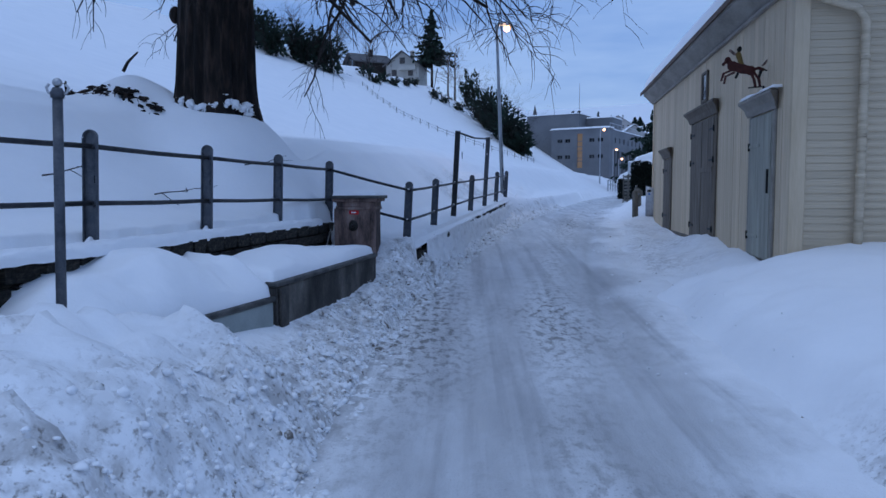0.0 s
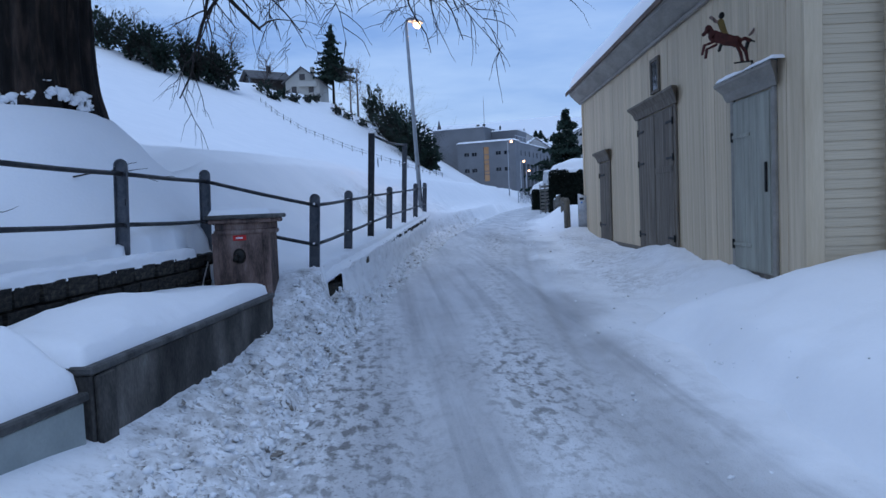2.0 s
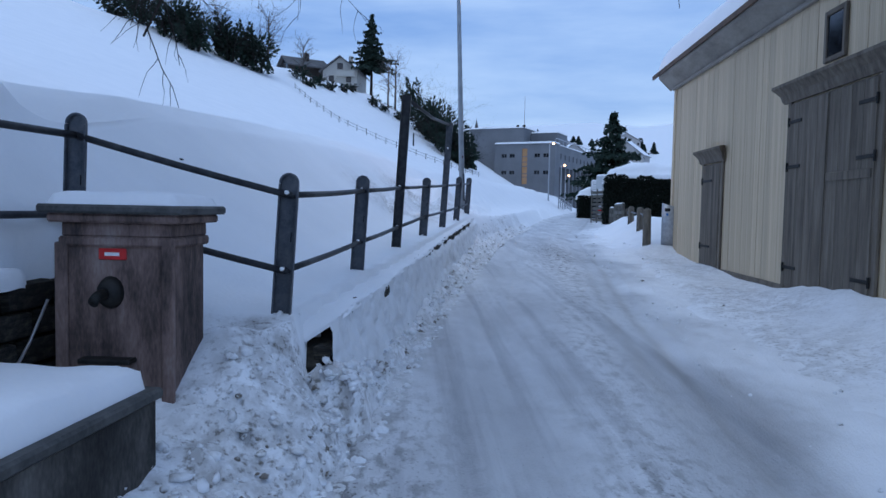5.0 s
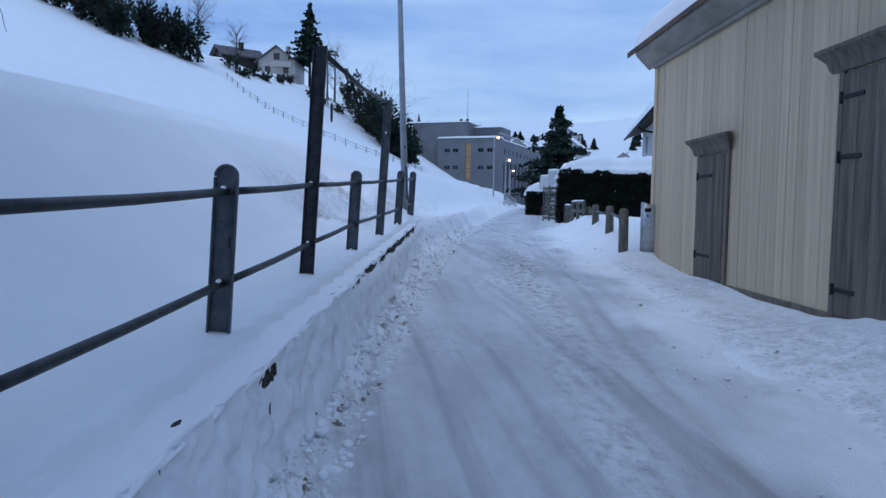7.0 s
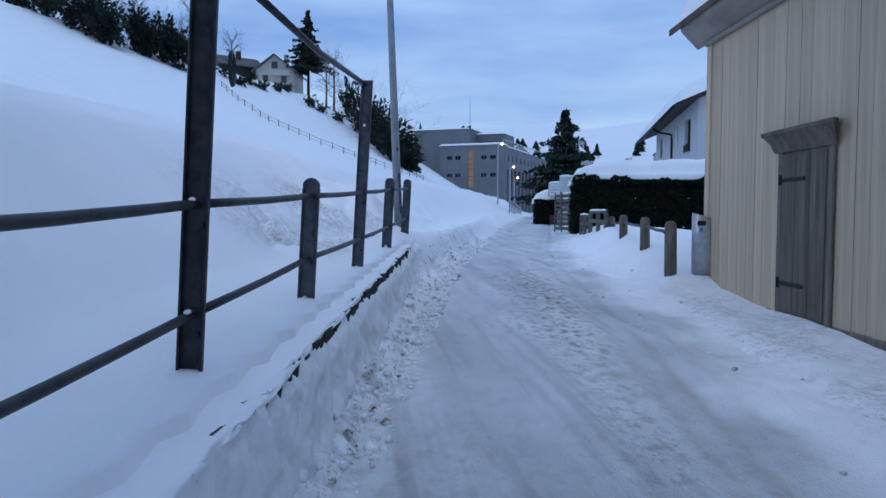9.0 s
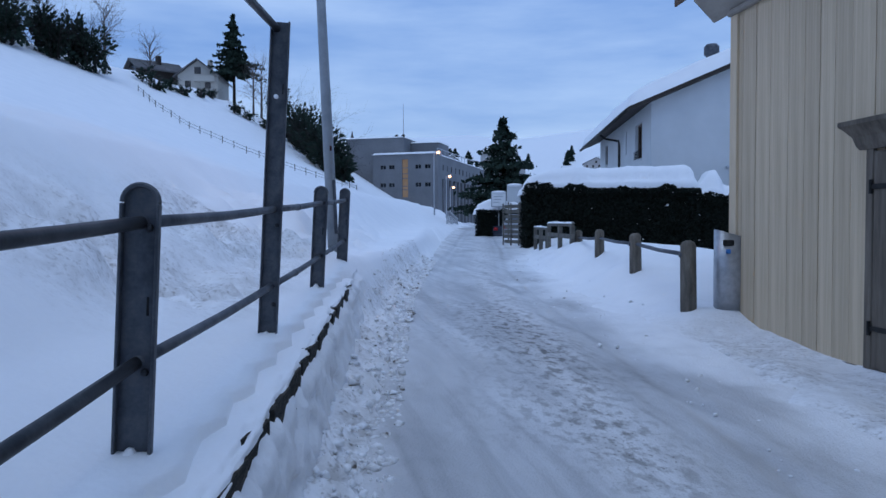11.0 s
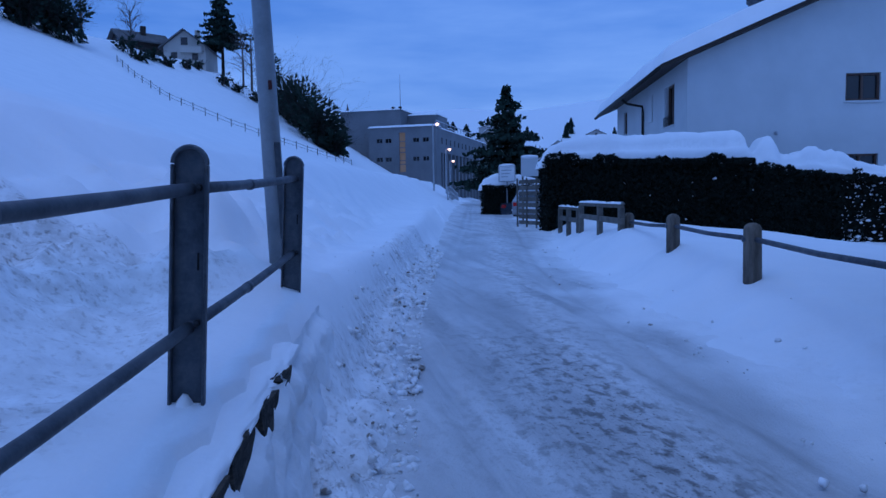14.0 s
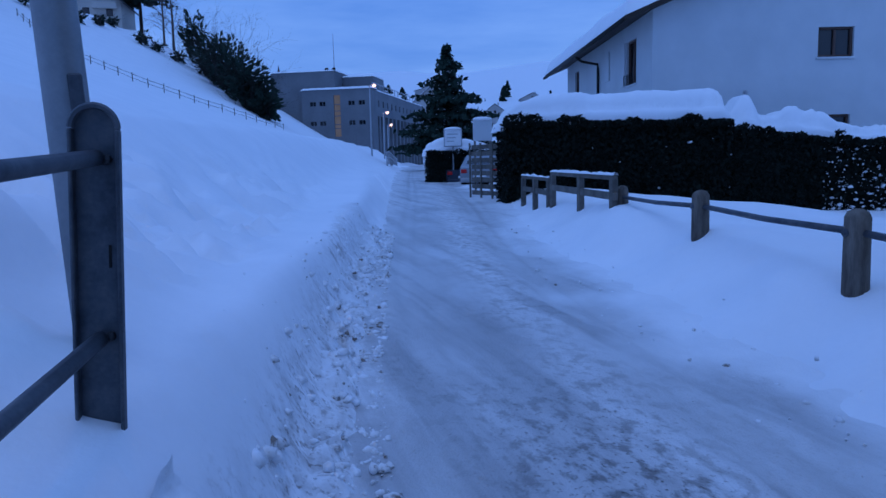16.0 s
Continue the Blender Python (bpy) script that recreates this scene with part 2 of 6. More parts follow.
def road_material():
    """Driven snow: grey ice in the wheel tracks, loose snow between, grit and dark wet spots."""
    m = bpy.data.materials.new("driven_snow")
    m.use_nodes = True
    n, l = m.node_tree.nodes, m.node_tree.links
    b = n["Principled BSDF"]
    tc = n.new("ShaderNodeTexCoord")

    def noise_tex(scale, stretch=(1, 1, 1), detail=8.0, r=0.6):
        mp = n.new("ShaderNodeMapping")
        mp.inputs["Scale"].default_value = stretch
        l.new(tc.outputs["UV"], mp.inputs["Vector"])
        t = n.new("ShaderNodeTexNoise")
        t.inputs["Scale"].default_value, t.inputs["Detail"].default_value, t.inputs["Roughness"].default_value = scale, detail, r
        l.new(mp.outputs[0], t.inputs["Vector"])
        return t.outputs["Fac"]

    def ramp(fac, stops):
        r = n.new("ShaderNodeValToRGB")
        while len(r.color_ramp.elements) < len(stops):
            r.color_ramp.elements.new(0.5)
        for e, (p, c) in zip(r.color_ramp.elements, stops):
            e.position, e.color = p, (*c, 1)
        l.new(fac, r.inputs["Fac"])
        return r.outputs[0]

    def mix(kind, fac, a, c):
        x = n.new("ShaderNodeMixRGB")
        x.blend_type = kind
        if isinstance(fac, float):
            x.inputs[0].default_value = fac
        else:
            l.new(fac, x.inputs[0])
        l.new(a, x.inputs[1])
        l.new(c, x.inputs[2])
        return x.outputs[0]

    packed = ramp(noise_tex(1.1, (1, 0.28, 1)), [(0.30, (0.38, 0.375, 0.38)), (0.48, (0.51, 0.505, 0.51)), (0.64, (0.64, 0.64, 0.65))])
    loose = ramp(noise_tex(5.0, (1, 0.75, 1)), [(0.3, (0.50, 0.495, 0.495)), (0.55, (0.72, 0.72, 0.73))])
    att = n.new("ShaderNodeAttribute")
    att.attribute_name = "loose"
    col = mix("MIX", att.outputs["Fac"], packed, loose)
    grit = ramp(noise_tex(42.0, (1, 0.8, 1), 3.0), [(0.62, (1, 1, 1)), (0.74, (0.55, 0.52, 0.49))])
    col = mix("MULTIPLY", 0.6, col, grit)
    streak = ramp(noise_tex(3.4, (1, 0.03, 1), 6.0), [(0.36, (0.60, 0.60, 0.61)), (0.50, (1, 1, 1))])
    col = mix("MULTIPLY", 0.65, col, streak)
    att2 = n.new("ShaderNodeAttribute")
    att2.attribute_name = "dirt"
    dark = ramp(noise_tex(11.0, (1, 0.55, 1)), [(0.49, (1, 1, 1)), (0.60, (0.36, 0.345, 0.33))])
    col = mix("MULTIPLY", att2.outputs["Fac"], col, dark)
    speck = ramp(noise_tex(34.0, (1, 0.8, 1), 4.0), [(0.58, (1, 1, 1)), (0.67, (0.24, 0.22, 0.20))])
    col = mix("MULTIPLY", att2.outputs["Fac"], col, speck)
    att3 = n.new("ShaderNodeAttribute")
    att3.attribute_name = "verge"
    col = mix("MIX", att3.outputs["Fac"], col, ramp(noise_tex(2.0), [(0.3, (0.78, 0.785, 0.80)), (0.7, (0.87, 0.87, 0.88))]))
    l.new(col, b.inputs["Base Color"])
    b.inputs["Specular IOR Level"].default_value = 0.4
    gloss = n.new("ShaderNodeMapRange")
    gloss.inputs["To Min"].default_value, gloss.inputs["To Max"].default_value = 0.42, 0.75
    l.new(att.outputs["Fac"], gloss.inputs["Value"])
    l.new(gloss.outputs[0], b.inputs["Roughness"])
    hsum = n.new("ShaderNodeMath")
    hsum.operation = "ADD"
    l.new(noise_tex(9.0, (1, 0.6, 1)), hsum.inputs[0])
    l.new(noise_tex(55.0, (1, 0.8, 1), 3.0), hsum.inputs[1])
    bp = n.new("ShaderNodeBump")
    bp.inputs["Strength"].default_value, bp.inputs["Distance"].default_value = 0.55, 0.02
    l.new(hsum.outputs[0], bp.inputs["Height"])
    l.new(bp.outputs[0], b.inputs["Normal"])
    return m


ROAD = road_material()

# ---- the lie of the land ----
def lattice(ix, iy, seed):
    h = (ix.astype(np.int64) * 374761393 + iy.astype(np.int64) * 668265263 + seed * 982451653) & 0x7FFFFFFF
    h = ((h ^ (h >> 13)) * 1274126177) & 0x7FFFFFFF
    return ((h ^ (h >> 16)) & 0xFFFF) / 65535.0


def value_noise(x, y, seed=0):
    x, y = np.asarray(x, float), np.asarray(y, float)
    x0, y0 = np.floor(x), np.floor(y)
    fx, fy = x - x0, y - y0
    fx, fy = fx * fx * (3 - 2 * fx), fy * fy * (3 - 2 * fy)
    a, b = lattice(x0, y0, seed), lattice(x0 + 1, y0, seed)
    c, d = lattice(x0, y0 + 1, seed), lattice(x0 + 1, y0 + 1, seed)
    return (a * (1 - fx) + b * fx) * (1 - fy) + (c * (1 - fx) + d * fx) * fy - 0.5


def fbm(x, y, octaves=4, seed=0):
    out, amp = 0.0, 1.0
    for i in range(octaves):
        out = out + amp * value_noise(x * 2**i + 17.3 * i, y * 2**i - 9.1 * i, seed + i)
        amp *= 0.5
    return out


def smooth(v, lo, hi):
    t = np.clip((v - lo) / (hi - lo), 0, 1)
    return t * t * (3 - 2 * t)


def road_z(y):
    return np.interp(y, [-40, 0.9, 6, 8, 9.6, 14, 15.7, 23, 27, 45, 100, 400], [-0.9, -0.25, -0.15, -0.1, -0.03, 0.24, 0.33, 0.62, 0.67, 1.0, 1.3, 1.5])


def road_left(y):
    return np.interp(y, [-40, 5.4, 8.6, 10.9, 13.6, 16.7, 18.8, 23.1, 26.6, 35.2, 66.6, 110, 160], [-1.2, -0.75, -0.72, -0.46, 0.0, 0.57, 1.01, 1.87, 2.58, 4.85, 12.8, 24.5, 40])


def road_right(y):
    return np.interp(y, [-40, 5.6, 8.2, 11.2, 13, 15.8, 19, 22.4, 24.5, 30.4, 37.9, 42, 66, 110, 160], [1.6, 2.29, 2.47, 2.84, 3.0, 3.3, 3.9, 4.45, 4.75, 5.9, 8.3, 9.6, 16.8, 29.5, 45])


def fence_x(y):
    return np.interp(y, [-40, 12.04, 24.0, 38, 70, 110, 170, 900], [-8.0, -0.75, 1.41, 4.4, 12.6, 23.5, 40, 220])


def terrace_x(y):
    """The line of the stone wall behind the trough."""
    return np.interp(y, [-40, 4, 7.3, 11.7], [-6.5, -3.15, -2.64, -1.94])


def bank_z(y):
    """The top of the roadside wall, and of the ploughed bank that follows it."""
    return np.interp(y, [0, 12.04, 24.0, 27, 30, 45, 100, 400], [0.6, 0.84, 1.34, 1.34, 1.30, 1.55, 2.2, 2.6])


def hill(d, y):
    s = np.interp(y, [15, 40, 80, 105, 125, 145, 180, 240], [0.35, 0.36, 0.41, 0.52, 0.62, 0.60, 0.20, 0.03])
    h = s * np.clip(d - 8, 0, 400)
    cap = np.interp(y, [30, 70, 100, 125, 200], [40.0, 25.0, 17.5, 17.5, 17.0])
    return cap * (1 - np.exp(-h / cap)) * 0.2 + 0.8 * np.minimum(h, cap + 0.12 * np.maximum(h - cap, 0))


def land(x, y):
    """The height of the snow cover."""
    x, y = np.broadcast_arrays(np.asarray(x, float), np.asarray(y, float))
    rz, rl, fx = road_z(y), road_left(y), fence_x(y)
    rr = road_right(y) + 0.45 * fbm(x * 0.5 + 3, y * 0.55, 4, 55)
    # hillside beyond the roadside wall
    d = fx - x
    far = bank_z(y) + np.interp(d, [0, 0.35, 0.9, 1.6, 2.4, 3.0, 5.0, 8.0], [0, 0.02, 0.16, 0.68, 1.38, 1.66, 1.85, 2.3]) + hill(d, y)
    # terrace by the tree
    e = terrace_x(y) - x
    near = np.interp(e, [0, 0.3, 0.8, 1.5, 2.5, 4.0, 6.0, 9.0], [1.16, 1.24, 1.36, 1.80, 2.55, 3.0, 3.12, 3.3]) + hill(d, y)
    near = np.where(e < 0.13, np.interp(-e, [0, 0.25, 1.2], [0.62, 0.60, 0.5]), near)
    w = smooth(y, 11.85, 12.6) * (e > -0.05) + (e <= -0.05) * smooth(y, 11.4, 12.0)
    w = np.where(e > 0.8, smooth(y, 12.6, 15.5), w)
    left = near * (1 - w) + far * w
    knoll = np.interp(np.hypot((x + 3.62) * np.where(x > -3.62, 1.4, 1.0), (y - 11.9) * np.where(y < 11.9, 1.0, 0.8)), [0, 0.80, 1.2, 1.9, 2.4, 3.5], [2.78, 2.66, 2.36, 1.58, 1.1, 0.0])
    left = np.where(e > 0, np.log(np.exp(6 * left) + np.exp(6 * knoll)) / 6, left)
    left = left + 0.16 * np.exp(-(((x - 0.92) / 0.35) ** 2 + ((y - 24.7) / 0.7) ** 2)) + 0.48 * np.exp(-(((x - 0.78) / 0.48) ** 2 + ((y - 25.4) / 1.3) ** 2)) + 0.62 * np.exp(-(((x + 4.82) / 0.66) ** 2 + ((y - 11.6) / 0.72) ** 2))
    # foot of the column and the ploughed bank in front of the trough
    v = rl - x
    ridge = rz + np.interp(v, [0, 0.12, 0.5, 1.0, 1.6], [-0.05, 0.08, 0.22, 0.40, 0.46])
    start = np.interp(y, [4.4, 5.6, 6.3], [1.0, 0.7, 0.0])
    lump = 0.25 * np.clip(fbm(x * 1.7, y * 1.7, 3, 5), -0.4, 0.4)
    ridge = ridge + start * np.interp(v, [0, 0.2, 0.42, 0.7, 1.4, 2.4], [0, 0.06, 0.34, 0.52, 0.62, 0.55]) * (1 + lump)
    ridge = ridge + 0.55 * np.exp(-(((y - 6.75) / 0.5) ** 2) - (np.clip(-e, 0, 9) / 0.55) ** 2)
    ridge = ridge - 0.40 * np.exp(-((np.clip(-e, 0, 9) / 0.42) ** 2)) * smooth(-y, -6.4, -5.9)
    ridge = ridge + 0.46 * np.exp(-(((x + 0.95) / 0.45) ** 2) - ((y - 11.8) / 0.6) ** 2)
    lower = y < 11.75
    left = np.where((e < 0.13) & lower, ridge, left)
    # chunky strip at the foot of the roadside wall, and the cut bank after its end
    strip = rz + np.interp(v, [0, 0.10, 0.35, 0.8], [-0.05, 0.05, 0.14, 0.22])
    strip = strip + 0.36 * np.exp(-(((x + 0.40) / 0.35) ** 2) - ((y - 11.8) / 0.7) ** 2)
    wall_on = smooth(y, 23.0, 23.6)
    cut = rz + np.interp(v, [0, 0.10, 0.28, 0.50, 0.62, 0.85], [-0.05, 0.05, 0.15, 0.60, 0.70, 0.77]) + 0.1 * fbm(x * 1.3, y * 0.8, 3, 9)
    inner = strip * (1 - wall_on) + np.minimum(cut, np.maximum(left, strip)) * wall_on
    step = np.where(y < 23.8, x - (fx + 0.08), x - (fx + 0.05))
    in_strip = (step > 0) & (y >= 11.75)
    out = np.where(in_strip, inner, left)
    # right of the road: verge, the big heap by the barn, the field before the hedge
    r = x - rr
    verge = rz + np.interp(r, [0, 0.45, 1.0, 1.6, 3, 8, 30, 200], [-0.06, 0.015, 0.10, 0.18, 0.20, 0.06, 0.1, 3.0])
    rise = np.interp(y, [22.5, 23.5, 25.8, 28.2, 31, 36, 60], [0.0, 0.10, 0.28, 0.44, 0.42, 0.25, 0.15])
    verge = verge + rise * np.interp(r, [0, 0.5, 1.2, 2.5, 6, 12], [0, 0.25, 1.0, 0.9, 0.3, 0.0])
    edge = 11.75 - 0.10 * (x - 3.2) + 0.35 * fbm(x * 0.8, y * 0.8, 3, 57)
    heap = np.interp(y, [-10, 3, 6, 9], [0.40, 0.40, 0.52, 0.62]) * smooth(edge - y, 0.0, 1.1) * (0.55 * smooth(r, 0.0, 0.7) + 0.45 * smooth(r, 0.5, 2.6))
    verge = verge + heap + smooth(r, 0.0, 0.5) * 0.06 * fbm(x * 0.9, y * 0.9, 4, 21)
    wall_gap = 4.45 + (y - 10.56) * 0.113 - x
    verge = verge + (0.22 + 0.10 * fbm(x * 2.5, y * 2.5, 3, 23)) * np.exp(-((wall_gap / 0.55) ** 2)) * smooth(y, 10.6, 11.6) * smooth(-y, -17.5, -15.0)
    verge = verge - 0.12 * smooth(r, 0.5, 1.2) * smooth(y, 15.5, 18.0) * smooth(-y, -23.2, -22.4)
    verge = verge - 0.5 * smooth(x, 10.5, 14.5) * smooth(y, 29.0, 35.0) * smooth(-y, -70.0, -50.0)
    out = np.where(r > 0, verge, out)
    out = np.where((x >= rl) & (x <= rr), rz - 0.10, out)
    # general unevenness of drifted snow, then the far hills
    off = np.minimum(np.abs(x - rl), np.abs(x - rr))
    out = out + np.where((x < rl - 0.2) | (x > rr + 0.2), 0.05 * fbm(x * 0.6, y * 0.6, 4, 2), 0) * smooth(off, 0.1, 1.0)
    away = np.hypot(x - 10, y - 20)
    out = out + smooth(y, 165, 640) * (56 + 34 * fbm(x / 170.0, y / 260.0, 3, 31)) + smooth(x, 80, 500) * 40
    out = out + smooth(-y, 30, 300) * 25 + 0.4 * fbm(x / 11.0, y / 11.0, 3, 40) * smooth(away, 25, 70) * ((x < rl - 2) | (x > rr + 2))
    return out


# ---- mesh tools ----
def mesh_of(name, verts, faces, material, flat=False):
    me = bpy.data.meshes.new(name)
    me.from_pydata([tuple(v) for v in verts], [], faces)
    me.materials.append(material)
    if not flat:
        me.polygons.foreach_set("use_smooth", [True] * len(me.polygons))
    me.update()
    return me


def join(*shapes):
    verts, faces = [], []
    for v, f in shapes:
        k = len(verts)
        verts.extend(v)
        faces.extend([tuple(i + k for i in face) for face in f])
    return verts, faces


def box(lo, hi, bevel=0.008):
    """A box with chamfered edges."""
    bm = bmesh.new()
    bmesh.ops.create_cube(bm, size=1.0)
    for v in bm.verts:
        v.co = [lo[i] + (v.co[i] + 0.5) * (hi[i] - lo[i]) for i in range(3)]
    if bevel:
        bmesh.ops.bevel(bm, geom=bm.edges[:], offset=min(bevel, 0.4 * min(hi[i] - lo[i] for i in range(3))), segments=1, affect="EDGES")
    bm.verts.index_update()
    out = [tuple(v.co) for v in bm.verts], [tuple(v.index for v in f.verts) for f in bm.faces]
    bm.free()
    return out


def prism(outline, depth, axis=1, at=0.0):
    """A closed outline of (a, b) drawn out along an axis from at to at + depth."""
    n = len(outline)
    verts = []
    for o in (at, at + depth):
        for a, b in outline:
            p = [a, b]
            p.insert(axis, o)
            verts.append(tuple(p))
    faces = [tuple(range(n)), tuple(range(2 * n - 1, n - 1, -1))]
    faces += [(i, (i + 1) % n, n + (i + 1) % n, n + i) for i in range(n)]
    return verts, faces


def tube(points, radii, sides=8, caps=True):
    """A round tube along points."""
    pts = [Vector(p) for p in points]
    if not isinstance(radii, (list, tuple)):
        radii = [radii] * len(pts)
    verts, faces, side = [], [], None
    for i, p in enumerate(pts):
        way = (pts[min(i + 1, len(pts) - 1)] - pts[max(i - 1, 0)]).normalized()
        if side is None:
            side = way.orthogonal().normalized()
        side = (side - way * side.dot(way)).normalized()
        up = way.cross(side)
        for k in range(sides):
            a = 2 * math.pi * k / sides
            verts.append(tuple(p + (side * math.cos(a) + up * math.sin(a)) * radii[i]))
    for i in range(len(pts) - 1):
        for k in range(sides):
            a, b = i * sides + k, i * sides + (k + 1) % sides
            faces.append((a, b, b + sides, a + sides))
    if caps:
        faces.append(tuple(range(sides - 1, -1, -1)))
        faces.append(tuple(range(len(verts) - sides, len(verts))))
    return verts, faces


def ball(centre, r, rings=6, sides=10):
    verts, faces = [], []
    for i in range(rings + 1):
        t = math.pi * i / rings
        for k in range(sides):
            a = 2 * math.pi * k / sides
            verts.append((centre[0] + r * math.sin(t) * math.cos(a), centre[1] + r * math.sin(t) * math.sin(a), centre[2] + r * math.cos(t)))
    for i in range(rings):
        for k in range(sides):
            a, b = i * sides + k, i * sides + (k + 1) % sides
            faces.append((a, a + sides, b + sides, b))
    return verts, faces


def moved(shape, m):
    return [tuple(m @ Vector(v)) for v in shape[0]], shape[1]


def part(name, shape, material, parent, label="", flat=True):
    ob = new(name, mesh_of(name, shape[0], shape[1], material, flat))
    ob.parent = parent
    if label:
        ob["label"] = label
    return ob


def thing(name, m, label, category, group="", kind=""):
    ob = new(name)
    ob.empty_display_size = 0.1
    ob.matrix_basis = m
    return tagged(ob, label, category, group, kind)


def single(name, shape, material, label, category, kind="", m=None, flat=True, group=""):
    ob = new(name, mesh_of(name, shape[0], shape[1], material, flat))
    if m is not None:
        ob.matrix_basis = m
    return tagged(ob, label, category, group, kind)


def piece(name, me, m, parent):
    """One of many alike pieces on one mesh."""
    ob = new(name, me)
    ob.parent = parent
    ob.matrix_basis = m
    return ob


def grid_mesh(name, X, Y, Z, material):
    """A sheet over a grid of places."""
    ny, nx = X.shape
    me = bpy.data.meshes.new(name)
    me.vertices.add(nx * ny)
    me.vertices.foreach_set("co", np.stack([X, Y, Z], -1).astype(np.float32).ravel())
    i = np.arange(nx * ny).reshape(ny, nx)
    quads = np.stack([i[:-1, :-1], i[:-1, 1:], i[1:, 1:], i[1:, :-1]], -1).reshape(-1, 4)
    me.loops.add(quads.size)
    me.loops.foreach_set("vertex_index", quads.ravel().astype(np.int32))
    me.polygons.add(len(quads))
    me.polygons.foreach_set("loop_start", (np.arange(len(quads)) * 4).astype(np.int32))
    me.polygons.foreach_set("use_smooth", np.ones(len(quads), bool))
    me.update(calc_edges=True)
    me.validate()
    me.materials.append(material)
    return me


def snow_slab(points_x, points_y, base, height, seed, edge=0.16, rough=0.05, material=None, name="snow_cap"):
    """A rounded cover of snow over a rectangle in its own frame: base and height are functions of (u, v)."""
    U, V = np.meshgrid(points_x, points_y)
    e = np.minimum.reduce([U - U.min(), U.max() - U, V - V.min(), V.max() - V])
    e = e + 0.06 * fbm(U * 3, V * 3, 3, seed) * (e > 1e-6)
    k = np.sqrt(np.clip(1 - (1 - np.clip(e / edge, 0, 1)) ** 2, 0, 1))
    Z = base(U, V) + height(U, V) * k + rough * fbm(U * 1.6, V * 1.6, 4, seed + 3) * k
    return grid_mesh(name, U, V, Z, material or SNOW)


# ---- ground, road, roadside walls ----
def spread(lo, hi, step, out_lo, out_hi, grow=1.13):
    mid = list(np.arange(lo, hi, step))
    a, s = [lo], step
    while a[-1] > out_lo:
        s *= grow
        a.append(a[-1] - s)
    b, s = [hi], step
    while b[-1] < out_hi:
        s *= grow
        b.append(b[-1] + s)
    return np.array(a[::-1][:-1] + mid + b)


def relief(x, y):
    """Broken, trodden and wind-worn relief on top of the land."""
    # the torn face of the ploughed bank by the start of the walk
    torn = smooth(road_left(y) - x, 0.0, 0.35) * smooth(x - terrace_x(y), 0.3, 0.8) * smooth(-y, -7.0, -5.8)
    a, b = fbm(x * 1.9, y * 1.9, 4, 61), fbm(x * 4.6, y * 4.6, 3, 64)
    out = torn * (0.13 * smooth(a, -0.12, 0.14) + 0.07 * smooth(b, -0.08, 0.16) - 0.10 + 0.06 * fbm(x * 9, y * 9, 2, 65))
    # wind-worn crust and old footprints on the bank above the wall
    worn = smooth(y, 19.3, 20.8) * smooth(fence_x(y) - x, 0.2, 0.55) * smooth(x - fence_x(y), -2.3, -1.3) * (y > 12.5) * (y < 40) * smooth(fbm(x * 0.6, y * 0.45, 3, 66), -0.6, -0.05)
    out = out + worn * (0.27 * fbm(x * 3.6, y * 3.6, 4, 67) + 0.07 * fbm(x * 8.5, y * 8.5, 2, 69) - 0.12 * smooth(fbm(x * 2.4, y * 2.4, 2, 68), 0.2, 0.42))
    # crumbled strip between the road and the wall
    v = road_left(y) - x
    strip = smooth(v, -0.05, 0.12) * np.where(y > 23.5, smooth(-v, -0.40, -0.25), smooth(-v, -0.85, -0.5)) * (y < 38) * (y > 5) * ((y < 11.8) | (x > fence_x(y) + 0.20) | (y > 23.9))
    out = out + strip * (0.17 * np.abs(fbm(x * 5.5, y * 5.5, 3, 71)) + 0.11 * fbm(x * 10, y * 10, 3, 73) - 0.02)
    # verge: scuffed snow thrown to the side
    r = x - road_right(y)
    scuff = smooth(r, -0.2, 0.2) * smooth(-r, -1.6, -0.5) * (y < 34) * (y > 3)
    return out + scuff * 0.06 * fbm(x * 3.5, y * 3.5, 4, 75)


gx, gy = spread(-6.5, 9.0, 0.085, -420, 900), spread(1.0, 34.0, 0.085, -320, 1500)
GX, GY = np.meshgrid(gx, gy)
GZ = land(GX, GY) + relief(GX, GY)
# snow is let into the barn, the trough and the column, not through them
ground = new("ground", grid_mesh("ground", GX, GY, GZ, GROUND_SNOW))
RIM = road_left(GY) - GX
grime_shade = smooth(RIM, -0.3, 0.05) * smooth(-RIM, -1.15, -0.35) * (GY > 2) * (GY < 34) * np.where(GY < 7.2, 1.0, np.where(GY < 11.9, 0.8, 0.55)) * np.where(GY > 11.9, smooth(GX - fence_x(GY), 0.16, 0.26), 1.0)
grime_shade = grime_shade + 0.8 * np.exp(-(((GX + 0.95) / 0.35) ** 2) - ((GY - 8.0) / 1.6) ** 2)
grime_shade = grime_shade + 0.5 * smooth(RIM, 0.2, 0.8) * smooth(-RIM, -2.4, -1.4) * (GY < 6.6) * smooth(fbm(GX * 1.4, GY * 1.4, 3, 91), -0.1, 0.25)
# bank above the wall: trodden tone, part of it shade put into the colour
grime_shade = grime_shade + 0.75 * smooth(GY, 19.3, 20.8) * smooth(fence_x(GY) - GX, 0.2, 0.55) * smooth(GX - fence_x(GY), -2.3, -1.3) * (GY > 15) * (GY < 24) * smooth(fbm(GX * 0.6, GY * 0.45, 3, 66), -0.6, -0.05)
